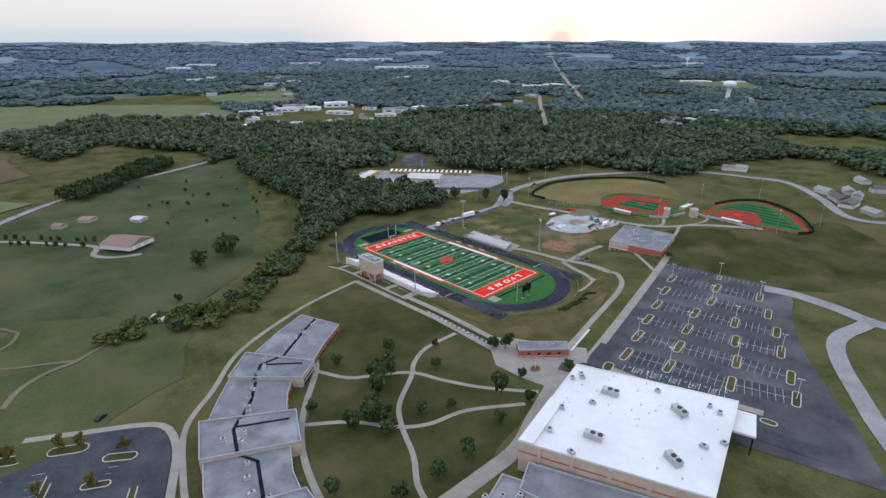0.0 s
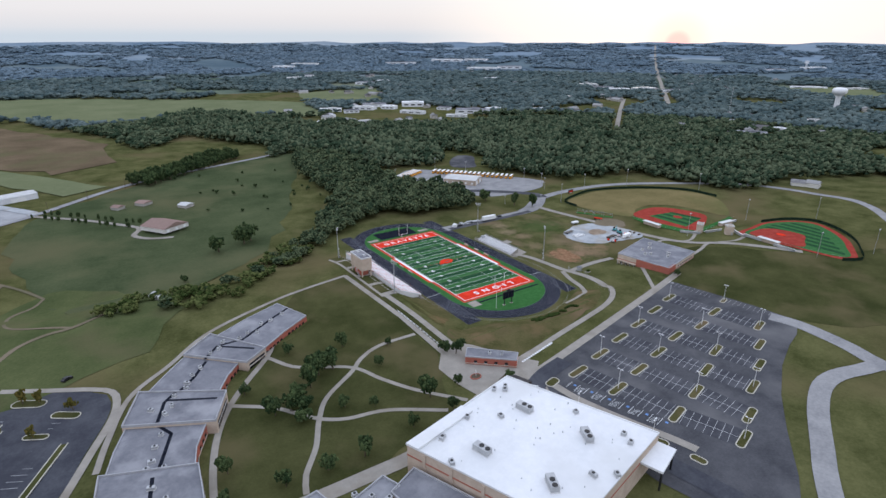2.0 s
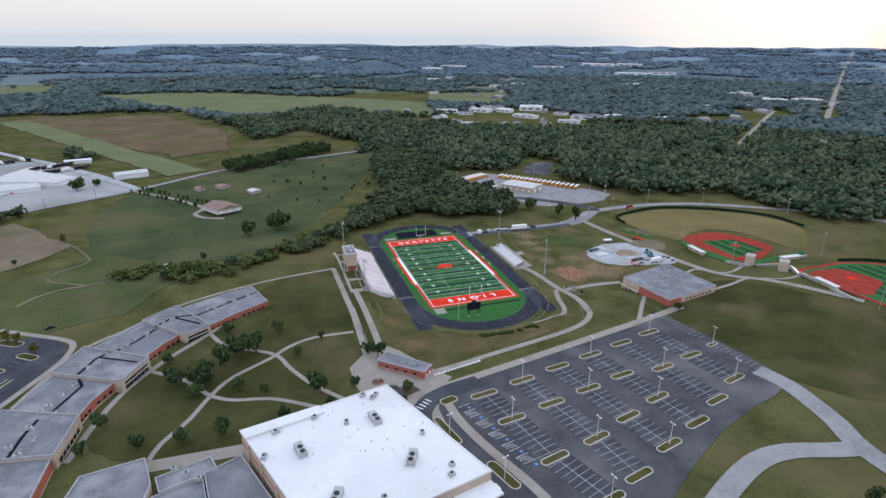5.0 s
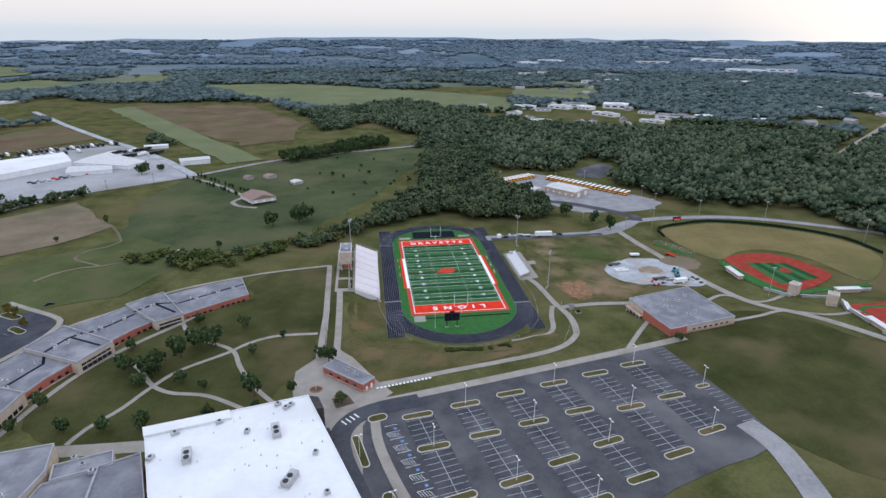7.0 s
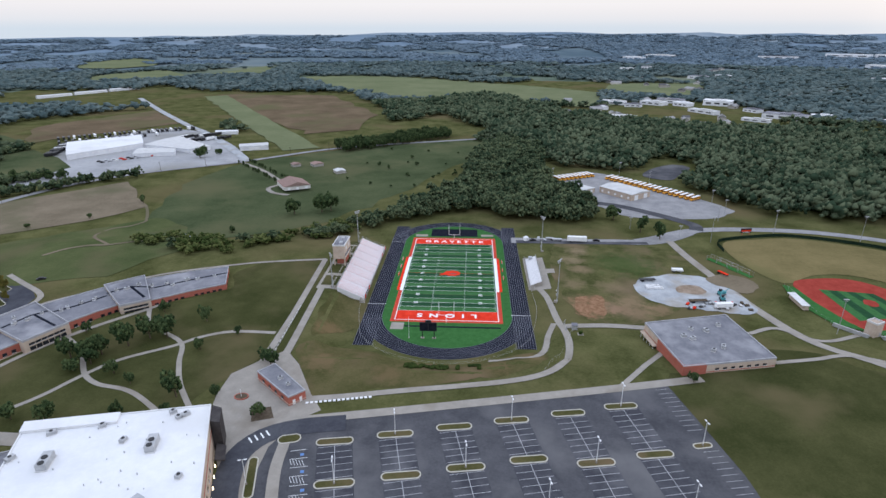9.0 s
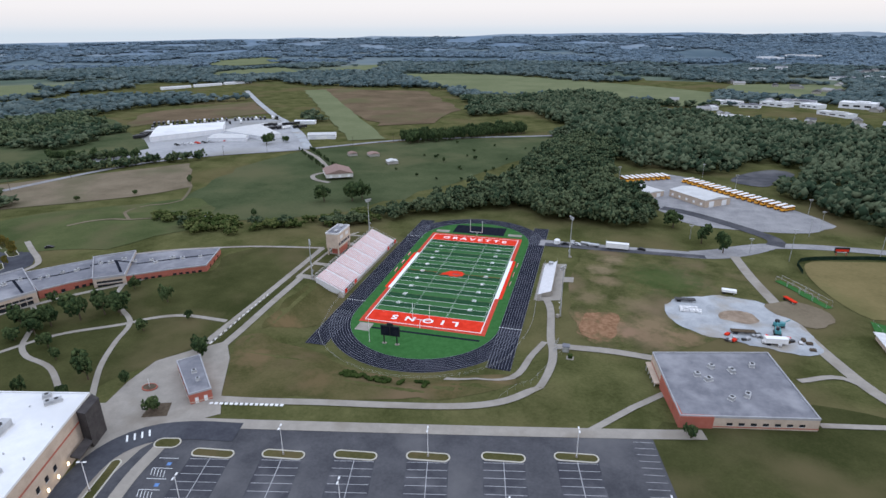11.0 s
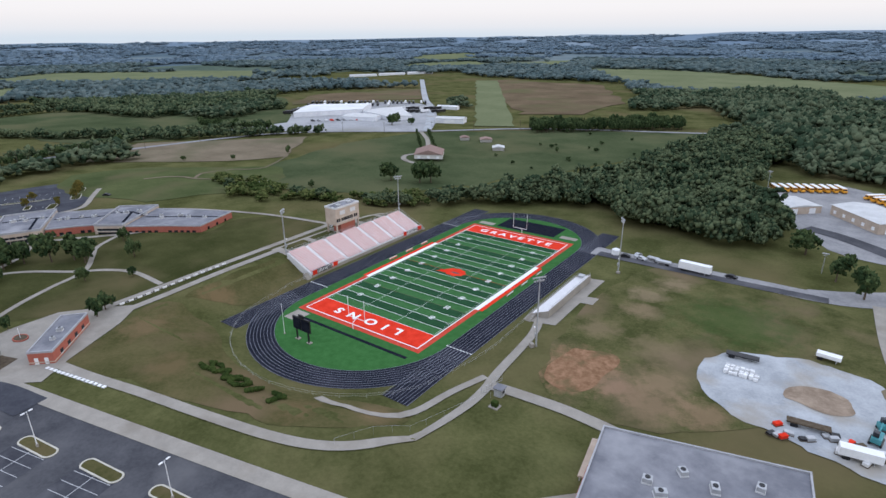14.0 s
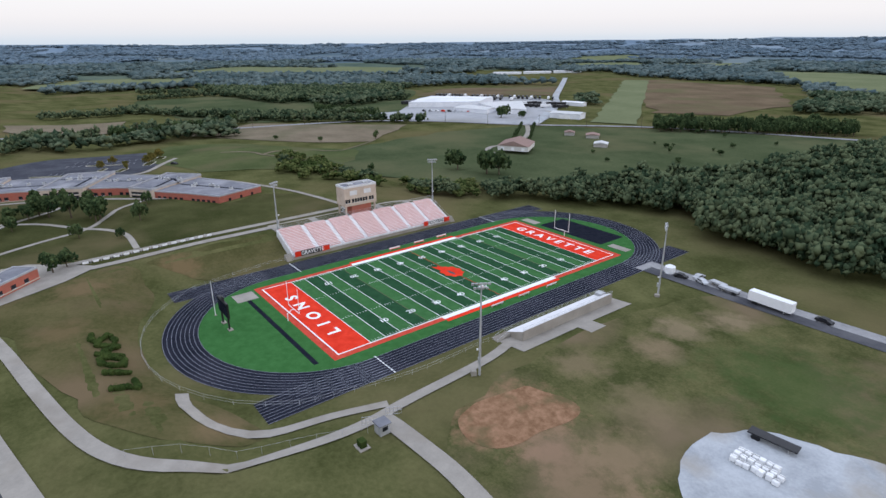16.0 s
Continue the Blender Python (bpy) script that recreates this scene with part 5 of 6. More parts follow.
FH = [(87.3, -69.0), (125.3, -59.5), (130.5, -95.0), (92.3, -103.0)]
fh = flat_building("field_house", FH, 1.5, 8.8, BEIGE, ROOFG, "beige and brick field house with a stained flat grey roof", "building", 0.45)
part("brick_wall", prism([(91.2, -96.5), (92.15, -103.3), (101.6, -101.4), (101.4, -100.2), (93, -101.8), (92.0, -96.4)], 1.5, 8.9), BRICK, fh, "red brick corner wall")
part("brick_wall", prism([(88.9, -82), (91.1, -96.5), (92.0, -96.4), (89.8, -82)], 1.5, 8.6), BRICK, fh, "red brick wall")
part("awning", prism([(85.4, -69.8), (87.2, -69.2), (89.0, -82), (87.2, -82.3)], 5.0, 5.4), BEIGE, fh)
for k in range(5):
    part("awning_post", cyl((85.8 + 0.42 * k, -70.5 - k * 2.8, 1.5), (85.8 + 0.42 * k, -70.5 - k * 2.8, 5.0), 0.12), TRIMW, fh)
part("wall_band", ring_prism(inset_poly(FH, -0.06), 0.3, 5.4, 5.7), BRICK, fh)
facade_windows(fh, (101.6, -101.2), (130.5, -95.0), 2.2, 4, 2.2, 2.4, WHITEPAINT)
facade_windows(fh, (101.6, -101.2), (130.5, -95.0), 6.2, 7, 1.6, 0.8)
facade_windows(fh, (87.3, -69.0), (89.5, -84), 2.2, 4, 1.4, 2.0)
for k, (x, y) in enumerate(((100, -80), (103, -82), (108, -91), (113, -88), (118, -70), (111, -75), (105, -74))):
    hvac(x, y, 8.86, 1.8 + 0.5 * (k % 2), 1.5, 1.0, 10 + 20 * k)

# ---- parking lot ----
ISL = [[(64.3, -123.4), (45.3, -128.2), (25.6, -133.0), (6.4, -137.4), (-12.7, -142.0), (-31.6, -146.4)],
       [(69.2, -147.2), (50.2, -151.8), (29.8, -151.4), (10.5, -155.8), (-8.6, -160.1), (-27.6, -164.3)],
       [(73.5, -168.3), (55.3, -178.2), (33.6, -169.6), (15.0, -176.5), (-3.2, -183.5), (-22.4, -188.0)],
       [(79, -176), (60, -182), (37.7, -187.4), (19.2, -194.6), (-0.2, -203.9), (-15, -210)]]
LOTZ = 5.12


def kerb_island(x, y, l, w, rz, name="kerb_island"):
    t = thing(name, "oval parking island with pale kerb and dry grass", "island", pose(x, y, LOTZ - 0.02, 0, 0, rz), "parking islands")
    e = [((l / 2 - w / 2) * (1 if math.cos(a) > 0 else -1) + w / 2 * math.cos(a), w / 2 * math.sin(a)) for a in np.linspace(0, 2 * math.pi, 20, endpoint=False) + 0.05]
    part("kerb", ring_prism(e, 0.38, 0, 0.20), KERB, t, "weathered pale concrete kerb")
    part("grass", prism(inset_poly(e, 0.38), 0.0, 0.17), DRYLAWN, t)


def lot_lamp(x, y, rz=0.0, z0=None):
    t = thing("parking_lamp", "slim grey parking lot lamp with flat twin head", "lamp post", pose(x, y, LOTZ + 0.1 if z0 is None else z0, 0, 0, rz), "parking lamps")
    part("base", cyl((0, 0, 0), (0, 0, 0.7), 0.30, 0.28), CONC, t)
    part("pole", cyl((0, 0, 0.7), (0, 0, 9.2), 0.11, 0.07), WHITEPAINT, t)
    part("arm", box((0, 0, 9.05), (1.3, 0.08, 0.08)), METAL, t)
    for s in (-1, 1):
        part("lamp_head", box((s * 0.8, 0, 9.0), (0.85, 0.40, 0.16), bevel=0.03), WHITEPAINT, t)


KERB = shade("weathered_kerb", (0.40, 0.375, 0.31), (0.52, 0.495, 0.42), 0.4, 0.85)
for r, row in enumerate(ISL):
    for k, (x, y) in enumerate(row):
        if r == 3 and k < 2:
            continue
        kerb_island(x, y, 12.0, 3.4, 9 if r < 2 else 14)
        if (r + k) % 2 == 0 or (r == 3 and k in (3, 5)):
            lot_lamp(x, y, 100)
kerb_island(85.4, -142.4, 6.4, 2.6, 12)
lot_lamp(85.4, -142.4, 100)
SEAL = shade("sealed_stall_asphalt", (0.046, 0.047, 0.055), (0.080, 0.081, 0.089), 0.12, 0.85, c3=(0.108, 0.108, 0.115), fine=1.4, big=0.09)


def lot_bay(a, b):
    d = (b - a).normalized()
    nn = Vector((-d.y, d.x))
    e0, e1 = a + d * 1.2, b - d * 1.2
    area("stall_bay", [e0 + nn * 5.6, e0 - nn * 5.6, e1 - nn * 5.6, e1 + nn * 5.6], SEAL, 0.127, 4, "darker sealed asphalt parking bay", "parking bay", smooth=False)


stalls = tagged(new("stall_lines"), "thin white painted parking stall lines", "road marking", "", "structure")
WORN = shade("worn_white_paint", (0.36, 0.36, 0.36), (0.52, 0.52, 0.52), 1.2, 0.85)
for k in range(6):
    for r in range(3):
        if r == 2 and k < 2:
            continue
        a, b = Vector(ISL[r][k]), Vector(ISL[r + 1][k])
        d = (b - a)
        ln = d.length
        d.normalize()
        rz = math.degrees(math.atan2(d.y, d.x))
        m = (a + b) / 2
        lot_bay(a, b)
        part("center_line", box((m.x, m.y, LOTZ + 0.022), (ln - 3.6, 0.16, 0.008), rz), WORN, stalls)
        q = 2.2
        bm = bmesh.new()
        while q < ln - 2.0:
            p = a + d * q
            add_box(bm, (p.x, p.y, LOTZ + 0.018), (0.13, 10.6, 0.008), rz)
            q += 2.75
        part("stall_row", bm, WORN, stalls)
bm = bmesh.new()
for k in range(24):
    if 9 < k < 13:
        continue
    p = Vector((84.6, -113)).lerp(Vector((93.8, -170)), k / 23)
    add_box(bm, (p.x - 2.6, p.y + 0.4, LOTZ + 0.013), (5.4, 0.11, 0.008), 10)
part("stall_row", bm, WORN, stalls)
# drive beside the hall
strip("road", [(-30, -137), (-45, -140), (-55, -145), (-60, -154), (-59, -166), (-54, -182), (-48, -204), (-44, -225)], 8.0, ASPH_D, 0.24, 3, label="dark asphalt drive curving round the plaza", category="road")
strip("pavement", [(-47.5, -148), (-46.5, -160), (-42.5, -176), (-36, -196), (-34, -204)], 3.6, CONC, 0.27, 3, label="pale concrete walk beside the accessible stalls", category="pavement")
for x, y, l, w, rz in ((-46.5, -146.0, 7.5, 4.2, 15), (-52.8, -163, 17, 3.2, 104), (-42.5, -190, 15, 4.0, 108), (-38, -207, 6, 3.4, 100)):
    kerb_island(x, y, l, w, rz)
lot_lamp(-53, -166, 15)
lot_lamp(-43, -192, 15)
BLUE = shade("blue_paint", (0.10, 0.20, 0.42), (0.16, 0.28, 0.52), 1.0, 0.8)
acc = tagged(new("accessible_stalls"), "accessible parking stalls with hatching and blue squares", "road marking", "", "structure")
for k in range(11):
    p = Vector((-42.0, -151)).lerp(Vector((-31.5, -187)), k / 10)
    part("stall_line", box((p.x, p.y, LOTZ + 0.02), (5.2, 0.14, 0.008), 12), WHITEP, acc)
    if k % 2 == 0:
        part("symbol", box((p.x + 1.6, p.y - 1.8, LOTZ + 0.02), (1.1, 1.1, 0.008), 12), BLUE, acc)
    else:
        bm = bmesh.new()
        for q in range(5):
            add_box(bm, (p.x - 2 + q * 0.95, p.y - 1.7, LOTZ + 0.018), (0.12, 2.6, 0.008), 30)
        part("hatching", bm, WHITEP, acc)
cw = tagged(new("crosswalk"), "worn white crosswalk bars on the drive", "road marking", "", "structure")
for k in range(4):
    part("bar", box((-58.8 + k * 1.5, -147.4 + k * 1.2, LOTZ + 0.17), (0.5, 3.0, 0.008), 40), WHITEP, cw)
for k in range(4):
    part("bar", box((-52.0 + k * 1.9, -196.0 + k * 0.6, LOTZ + 0.17), (0.6, 3.0, 0.008), 15), WHITEP, cw)
pb = thing("planter", "round dark planter bed with a small post", "planter", pose(-70.5, -125, 5.1))
part("rim", ring_prism([(2.6 * math.cos(a), 2.0 * math.sin(a)) for a in np.linspace(0, 6.283, 14, endpoint=False)], 0.3, 0, 0.45), BRICK, pb)
part("soil", prism([(2.3 * math.cos(a), 1.7 * math.sin(a)) for a in np.linspace(0, 6.283, 14, endpoint=False)], 0, 0.35), BARK, pb)
part("post", cyl((0, 0, 0.3), (0, 0, 3.4), 0.09), WHITEPAINT, pb)
area("planting_bed", [(-58, -130), (-55, -136), (-62, -138.5), (-64, -132)], BARK, 0.25, 2, "brown mulch bed in the plaza", "bed", smooth=False)

# west drop-off lot
area("parking_lot", [(-219, -39.5), (-206, -48), (-200.5, -54), (-199.5, -61), (-202, -71), (-210, -87), (-219, -106), (-235, -124), (-262, -118), (-285, -80), (-280, -34), (-252, -18), (-236, -28)], ASPH_D, 0.14, 5, "dark asphalt drop-off lot west of the school", "parking lot")
strip("pavement", [(-236, -26.5), (-218, -38.5), (-205, -46.8), (-198.6, -53), (-197.6, -61), (-200.4, -72), (-208.4, -88), (-217.4, -107)], 2.8, CONC, 0.22, 3, label="pale concrete kerb walk round the drop-off lot", category="pavement")
for x, y, l, w, rz in ((-214.5, -60, 11, 4.2, 145), (-226, -43.5, 13, 5.0, 150), (-218.2, -82, 44, 2.6, 62), (-243, -34, 12, 5, 150), (-224, -68, 9, 3.2, 150), (-238, -62, 26, 2.6, 62)):
    k = thing("kerb_island", "grassy kerbed island in the drop-off lot", "island", pose(x, y, hz(x, y) + 0.14, 0, 0, rz), "drop-off islands")
    e = [((l / 2 - w / 2) * (1 if math.cos(a) > 0 else -1) + w / 2 * math.cos(a), w / 2 * math.sin(a)) for a in np.linspace(0, 2 * math.pi, 20, endpoint=False) + 0.05]
    part("kerb", ring_prism(e, 0.35, 0, 0.18), KERB, k)
    part("grass", prism(inset_poly(e, 0.35), 0, 0.16), LAWN, k)
bm = bmesh.new()
for row, (x0, y0, x1, y1) in enumerate(((-212.5, -66, -227, -94), (-231, -52, -247, -84), (-242, -46, -258, -78))):
    for k in range(12):
        p = Vector((x0, y0)).lerp(Vector((x1, y1)), k / 11)
        add_box(bm, (p.x - 4.2, p.y + 2.2, hz(p.x - 4, p.y) + 0.16), (5.2, 0.12, 0.02), 152)
part("stall_row", bm, WORN, stalls)


# ---- vehicles ----
def car(x, y, rz, material, label, z=None):
    t = thing("car", label, "car", pose(x, y, (hz(x, y) if z is None else z) + 0.1, 0, 0, rz), "parked cars")
    prof = [(-2.2, 0.35), (-2.2, 0.85), (-1.5, 0.95), (-1.0, 1.45), (0.6, 1.45), (1.2, 0.98), (2.1, 0.85), (2.2, 0.35)]
    bm = prism(prof, -0.85, 0.85)
    bmesh.ops.transform(bm, matrix=pose(0, 0, 0, 90, 0, 0), verts=bm.verts)
    part("body", bm, material, t)
    part("glazing", box((-0.2, 0, 0.98), (1.7, 1.74, 0.38)), DARKG, t)
    for sx in (-1.4, 1.4):
        for sy in (-0.8, 0.8):
            part("wheel", cyl((sx, sy - 0.1, 0.33), (sx, sy + 0.1, 0.33), 0.33, seg=10), BLACK, t)
    return t


def bus_master():
    t = thing("school_bus", "yellow school bus with a white roof parked in the yard", "bus", pose(0, 0, -60), "school buses")
    part("body", box((0, 0, 0.6), (10.4, 2.5, 2.2), bevel=0.15), BUSY, t)
    part("roof", box((0, 0, 2.78), (10.2, 2.4, 0.35), bevel=0.12), WHITEPAINT, t)
    part("bonnet", box((5.7, 0, 0.6), (1.3, 2.2, 1.2), bevel=0.15), BUSY, t)
    for s in (-1, 1):
        part("window_band", box((-0.3, s * 1.26, 1.75), (9.0, 0.04, 0.7)), DARKG, t)
    part("windscreen", box((5.21, 0, 1.8), (0.04, 2.1, 0.75)), DARKG, t)
    for sx in (-3.2, 4.9):
        for sy in (-1.1, 1.1):
            part("wheel", cyl((sx, sy - 0.15, 0.5), (sx, sy + 0.15, 0.5), 0.5, seg=10), BLACK, t)
    return t


def trailer(x, y, rz, l=13.0, w=2.6, h=2.9, material=None, label="long white box trailer", z=None):
    t = thing("trailer", label, "trailer", pose(x, y, (hz(x, y) if z is None else z) + 0.1, 0, 0, rz), "trailers")
    part("box", box((0, 0, 1.0), (l, w, h), bevel=0.05), material or WHITEPAINT, t)
    part("chassis", box((0, 0, 0.7), (l * 0.95, 1.2, 0.3)), BLACK, t)
    for sx in (-l * 0.36, -l * 0.28):
        for sy in (-1.0, 1.0):
            part("wheel", cyl((sx, sy - 0.15, 0.5), (sx, sy + 0.15, 0.5), 0.5, seg=10), BLACK, t)
    part("landing_leg", box((l * 0.33, 0, 0), (0.2, 1.6, 0.9)), METAL, t)
    return t

# ---- ballfields ----
FOLI = shade("dark_fence_green", (0.020, 0.043, 0.027), (0.037, 0.062, 0.043), 0.5, 0.8)
CLAY = shade("red_infield_turf", (0.24, 0.038, 0.028), (0.33, 0.06, 0.044), 0.2, 0.9, fine=2.0)
area("outfield", [(172, 56), (195, 64), (222, 67), (262, 50), (288, 20), (290, -12), (270, -36), (246, -50), (241, -30), (236, -8), (219, 5), (198, 3), (178, -8), (168, 20)], shade("dry_outfield", (0.131, 0.110, 0.048), (0.200, 0.160, 0.075), 0.03, 0.95, fine=0.5, c3=(0.106, 0.110, 0.043)), 0.14, 6, "dry brown softball outfield grass", "outfield")
area("infield", [(182, -9), (198, -1), (217, -2), (229, -16), (233, -38), (217, -50), (200, -57), (188, -58), (181, -43)], CLAY, 0.22, 4, "red softball infield turf", "infield")
area("infield_turf", [(176, -10), (172, -30), (178, -52), (190, -60), (186, -50), (182, -30), (181, -13)], TURF_D, 0.25, 4, "green turf beside the softball infield", "turf", smooth=False)
for k in range(6):
    a0, a1 = k / 6, (k + 1) / 6
    A0, B0, A1, B1 = Vector((192, -49)), Vector((192, -15)), Vector((222, -43)), Vector((217, -19))
    area("infield_turf", [A0.lerp(A1, a0), A0.lerp(A1, a1), B0.lerp(B1, a1), B0.lerp(B1, a0)], TURF_A if k % 2 else TURF_B, 0.29, 5, "striped green softball diamond turf", "turf", smooth=False)
area("infield_turf", [(192, -58), (238, -54), (246, -52), (244, -57), (194, -63)], TURF_D, 0.24, 4, "green foul turf strip", "turf", smooth=False)
area("mound", [(205, -31), (208, -26), (212, -28), (211, -33), (207, -34)], CLAY, 0.34, 2, "red pitching circle", "mound")
fence("outfield_fence", [(166, 40), (170, 58), (195, 67), (222, 70), (264, 53), (291, 22), (294, -12)], 2.2, 5, "dark green padded softball outfield fence", FOLI, (1.0,), FOLI)
area("baseball_turf", [(202, -85), (225, -81), (245, -80), (263, -89), (274, -105), (265, -123), (251, -137), (233, -148), (216, -156), (206, -150), (203, -118)], CLAY, 0.20, 5, "red baseball warning track", "warning track")
BB = [(206, -88), (226, -84.5), (244, -83.5), (260, -91.5), (270, -105), (262, -120), (248, -134), (231, -144), (217, -152), (209, -146), (206, -118)]
area("baseball_turf", BB, TURF_B, 0.26, 5, "green baseball outfield turf", "turf")
for k in range(6):
    x0 = 216 + k * 8.0
    area("mowing_stripe", [(x0, -149 + k * 6.5), (x0 + 4, -147 + k * 6.5), (x0 + 4, -88 - max(0, k - 3) * 4), (x0, -88 - max(0, k - 3) * 3)], TURF_A, 0.31, 6, "dark mowing stripe in the baseball turf", "turf", smooth=False)
area("infield", [(206, -92), (217, -88), (231, -92), (236, -113), (222, -121), (211, -126), (206, -118)], CLAY, 0.36, 3, "red baseball infield turf", "infield")
area("mound", [(220, -104), (223, -101), (226, -104), (223, -108)], RED, 0.42, 2, "bright red pitching mound", "mound")
fence("outfield_fence", [(246, -78), (265, -87), (277, -105), (268, -125), (253, -140), (234, -151), (216, -159), (204, -152)], 2.2, 5, "dark red-rimmed baseball outfield fence", FOLI, (1.0,), FOLI)
fence("backstop", [(200, -84), (203, -128), (208, -153)], 1.8, 4, "grey baseball sideline fence")
fence("backstop", [(176, -12), (177, -52), (190, -63), (245, -57)], 1.8, 4, "grey softball sideline fence")


def dug_tower(x, y, rz):
    z = hz(x, y)
    t = thing("scorer_tower", "beige block scorer tower with a flat roof", "tower", pose(x, y, z, 0, 0, rz), "scorer towers")
    part("wall", box((0, 0, 0), (5.0, 4.4, 6.6), bevel=0.05), BEIGE, t)
    part("parapet", ring_prism(rect(-2.6, -2.3, 2.6, 2.3), 0.3, 6.4, 7.2), TRIMW, t)
    for k in (-1.4, 0, 1.4):
        part("window", box((k, 2.22, 3.9), (1.1, 0.08, 1.1)), DARKG, t)
    part("door", box((1.4, -2.22, 0), (1.0, 0.08, 2.1)), METAL, t)


dug_tower(189, -62, 25)
dug_tower(197, -80, -40)


def small_bleacher(x, y, rz, l=14):
    t = thing("small_bleacher", "small silver ballfield bleacher", "bleacher", pose(x, y, hz(x, y) + 0.1, 0, 0, rz), "small bleachers")
    for k in range(5):
        part("plank", box((0, k * 0.7, 0.4 + k * 0.35), (l, 0.3, 0.06)), ALU, t)
        part("riser", box((0, k * 0.7 + 0.2, 0.1), (l, 0.06, 0.3 + k * 0.35)), METAL, t)


for a in ((183, -58, 130), (198, -66, 165), (203, -86, 60), (201, -97, 85), (198, -120, 85), (230, -60, 175)):
    small_bleacher(*a)
for x, y, rz in ((173, -32, 88), (222, -63, 176), (199, -108, 86)):
    d = thing("dugout", "long low dugout with a pale flat roof", "dugout", pose(x, y, hz(x, y) + 0.1, 0, 0, rz), "dugouts")
    part("wall", box((0, 0, 0), (14, 2.6, 2.4)), BEIGE, d)
    part("roof", box((0, 0.4, 2.4), (15, 3.8, 0.25)), TRIMW, d)
for x, y in ((158, 14), (161, 6), (155, 20)):
    b = thing("batting_cage", "low netted batting cage on green turf", "cage", pose(x, y, hz(x, y), 0, 0, -62), "batting cages")
    part("mat", box((0, 0, 0.05), (15, 3.4, 0.1)), TURF_D, b)
    for s in (-7, 0, 7):
        part("hoop", cyl((s, -1.6, 0.1), (s, -1.6, 2.8), 0.06), METAL, b)
        part("hoop", cyl((s, 1.6, 0.1), (s, 1.6, 2.8), 0.06), METAL, b)
    part("rail", cyl((-7, -1.6, 2.8), (7, -1.6, 2.8), 0.05), METAL, b)
    part("rail", cyl((-7, 1.6, 2.8), (7, 1.6, 2.8), 0.05), METAL, b)
ms = thing("marquee_sign", "dark school sign with a red panel by the road", "sign", pose(194, 74, hz(194, 74), 0, 0, 10))
part("board", box((0, 0, 1.4), (7.5, 0.5, 3.0), bevel=0.05), BLACK, ms)
part("panel", box((0, -0.3, 2.2), (6.6, 0.1, 1.2)), RED, ms)
part("text_bar", box((0, -0.36, 1.7), (5.0, 0.06, 0.3)), WHITEPAINT, ms)
for s in (-2.6, 2.6):
    part("post", box((s, 0, 0), (0.5, 0.4, 1.4)), BRICK, ms)


def street_pole(x, y, h=12.0, label="slim grey light pole beside the road"):
    z = hz(x, y)
    t = thing("light_pole", label, "light pole", pose(x, y, z), "light poles")
    part("pole", cyl((0, 0, -0.3), (0, 0, h), 0.16, 0.09), METAL, t)
    part("lamp_head", box((0, 0, h - 0.1), (2.4, 0.5, 0.35), bevel=0.05), METAL, t)
    part("bracket", box((0, 0, h - 0.8), (1.6, 0.12, 0.12)), METAL, t)


for x, y, h in ((199, 145, 11), (187, 102, 11), (212, 74, 17), (198, 118, 11), (168, 206, 11), (150, 240, 11), (120, 82, 8), (148, 66, 8), (84, 214, 11), (165, 58, 17), (262, 64, 17), (300, 10, 17), (246, -66, 17), (286, -100, 17), (235, -158, 17), (197, -140, 17), (174, -62, 17)):
    street_pole(x, y, h)

# ---- bus yard ----
def shed(name, poly, z0, eave, ridge, wall, roof, label, category="shed", doors=()):
    """A long shed with a low gable over a four-cornered plan; the ridge runs along the first side."""
    t = thing(name, label, category)
    a, b, c, d = (Vector(p) for p in poly)
    part("wall", prism(poly, z0, eave), wall, t)
    r0, r1 = (a + d) / 2, (b + c) / 2
    ov = 0.4
    u = (b - a).normalized() * ov
    w = (d - a).normalized() * ov
    vs = [(*(a - u - w), eave), (*(b + u - w), eave), (*(c + u + w), eave), (*(d - u + w), eave), (*(r0 - u), ridge), (*(r1 + u), ridge)]
    mesh_ob("roof", vs, [(0, 1, 5, 4), (2, 3, 4, 5), (0, 4, 3), (1, 2, 5), (3, 2, 1, 0)], roof, t)
    for (p, q, count, dw, dh, zz) in doors:
        p, q = Vector(p), Vector(q)
        e = (q - p).normalized()
        rz = math.degrees(math.atan2(e.y, e.x))
        for k in range(count):
            m = p.lerp(q, (k + 0.5) / count)
            part("door", box((m.x, m.y, z0 + zz), (dw, 0.2, dh), rz), WHITEPAINT, t)
    return t


TINR = shade("pale_tin_roof", (0.420, 0.420, 0.410), (0.540, 0.540, 0.530), 0.2, 0.5, fine=1.0)
area("gravel_yard", [(170, 232), (186, 262), (214, 284), (226, 270), (205, 238), (190, 218)], ASPH, 0.3, 7, "grey paved clearing in the woods behind the buses", "yard")
shed("bus_garage", [(118, 175), (138, 149), (156, 162), (136, 188)], -0.5, 5.2, 6.6, BEIGE, TINR, "long tan bus garage with a pale tin roof", doors=(((138, 149), (156, 162), 2, 4.2, 4.0, 0.6), ((118, 175), (138, 149), 5, 1.8, 1.6, 1.8)))
shed("bus_garage", [(87, 175), (99, 160), (114, 174), (101, 188)], -0.5, 4.0, 5.0, BEIGE, TINR, "low tan workshop with a pale tin roof", doors=(((99, 160), (114, 174), 2, 3.6, 3.0, 0.6),))
strip("road", [(110, 142), (126, 134), (150, 112), (166, 92), (164, 80)], 9, ASPH, 0.22, 4, label="dark asphalt yard drive", category="road")
bus = bus_master()
n_ = 18
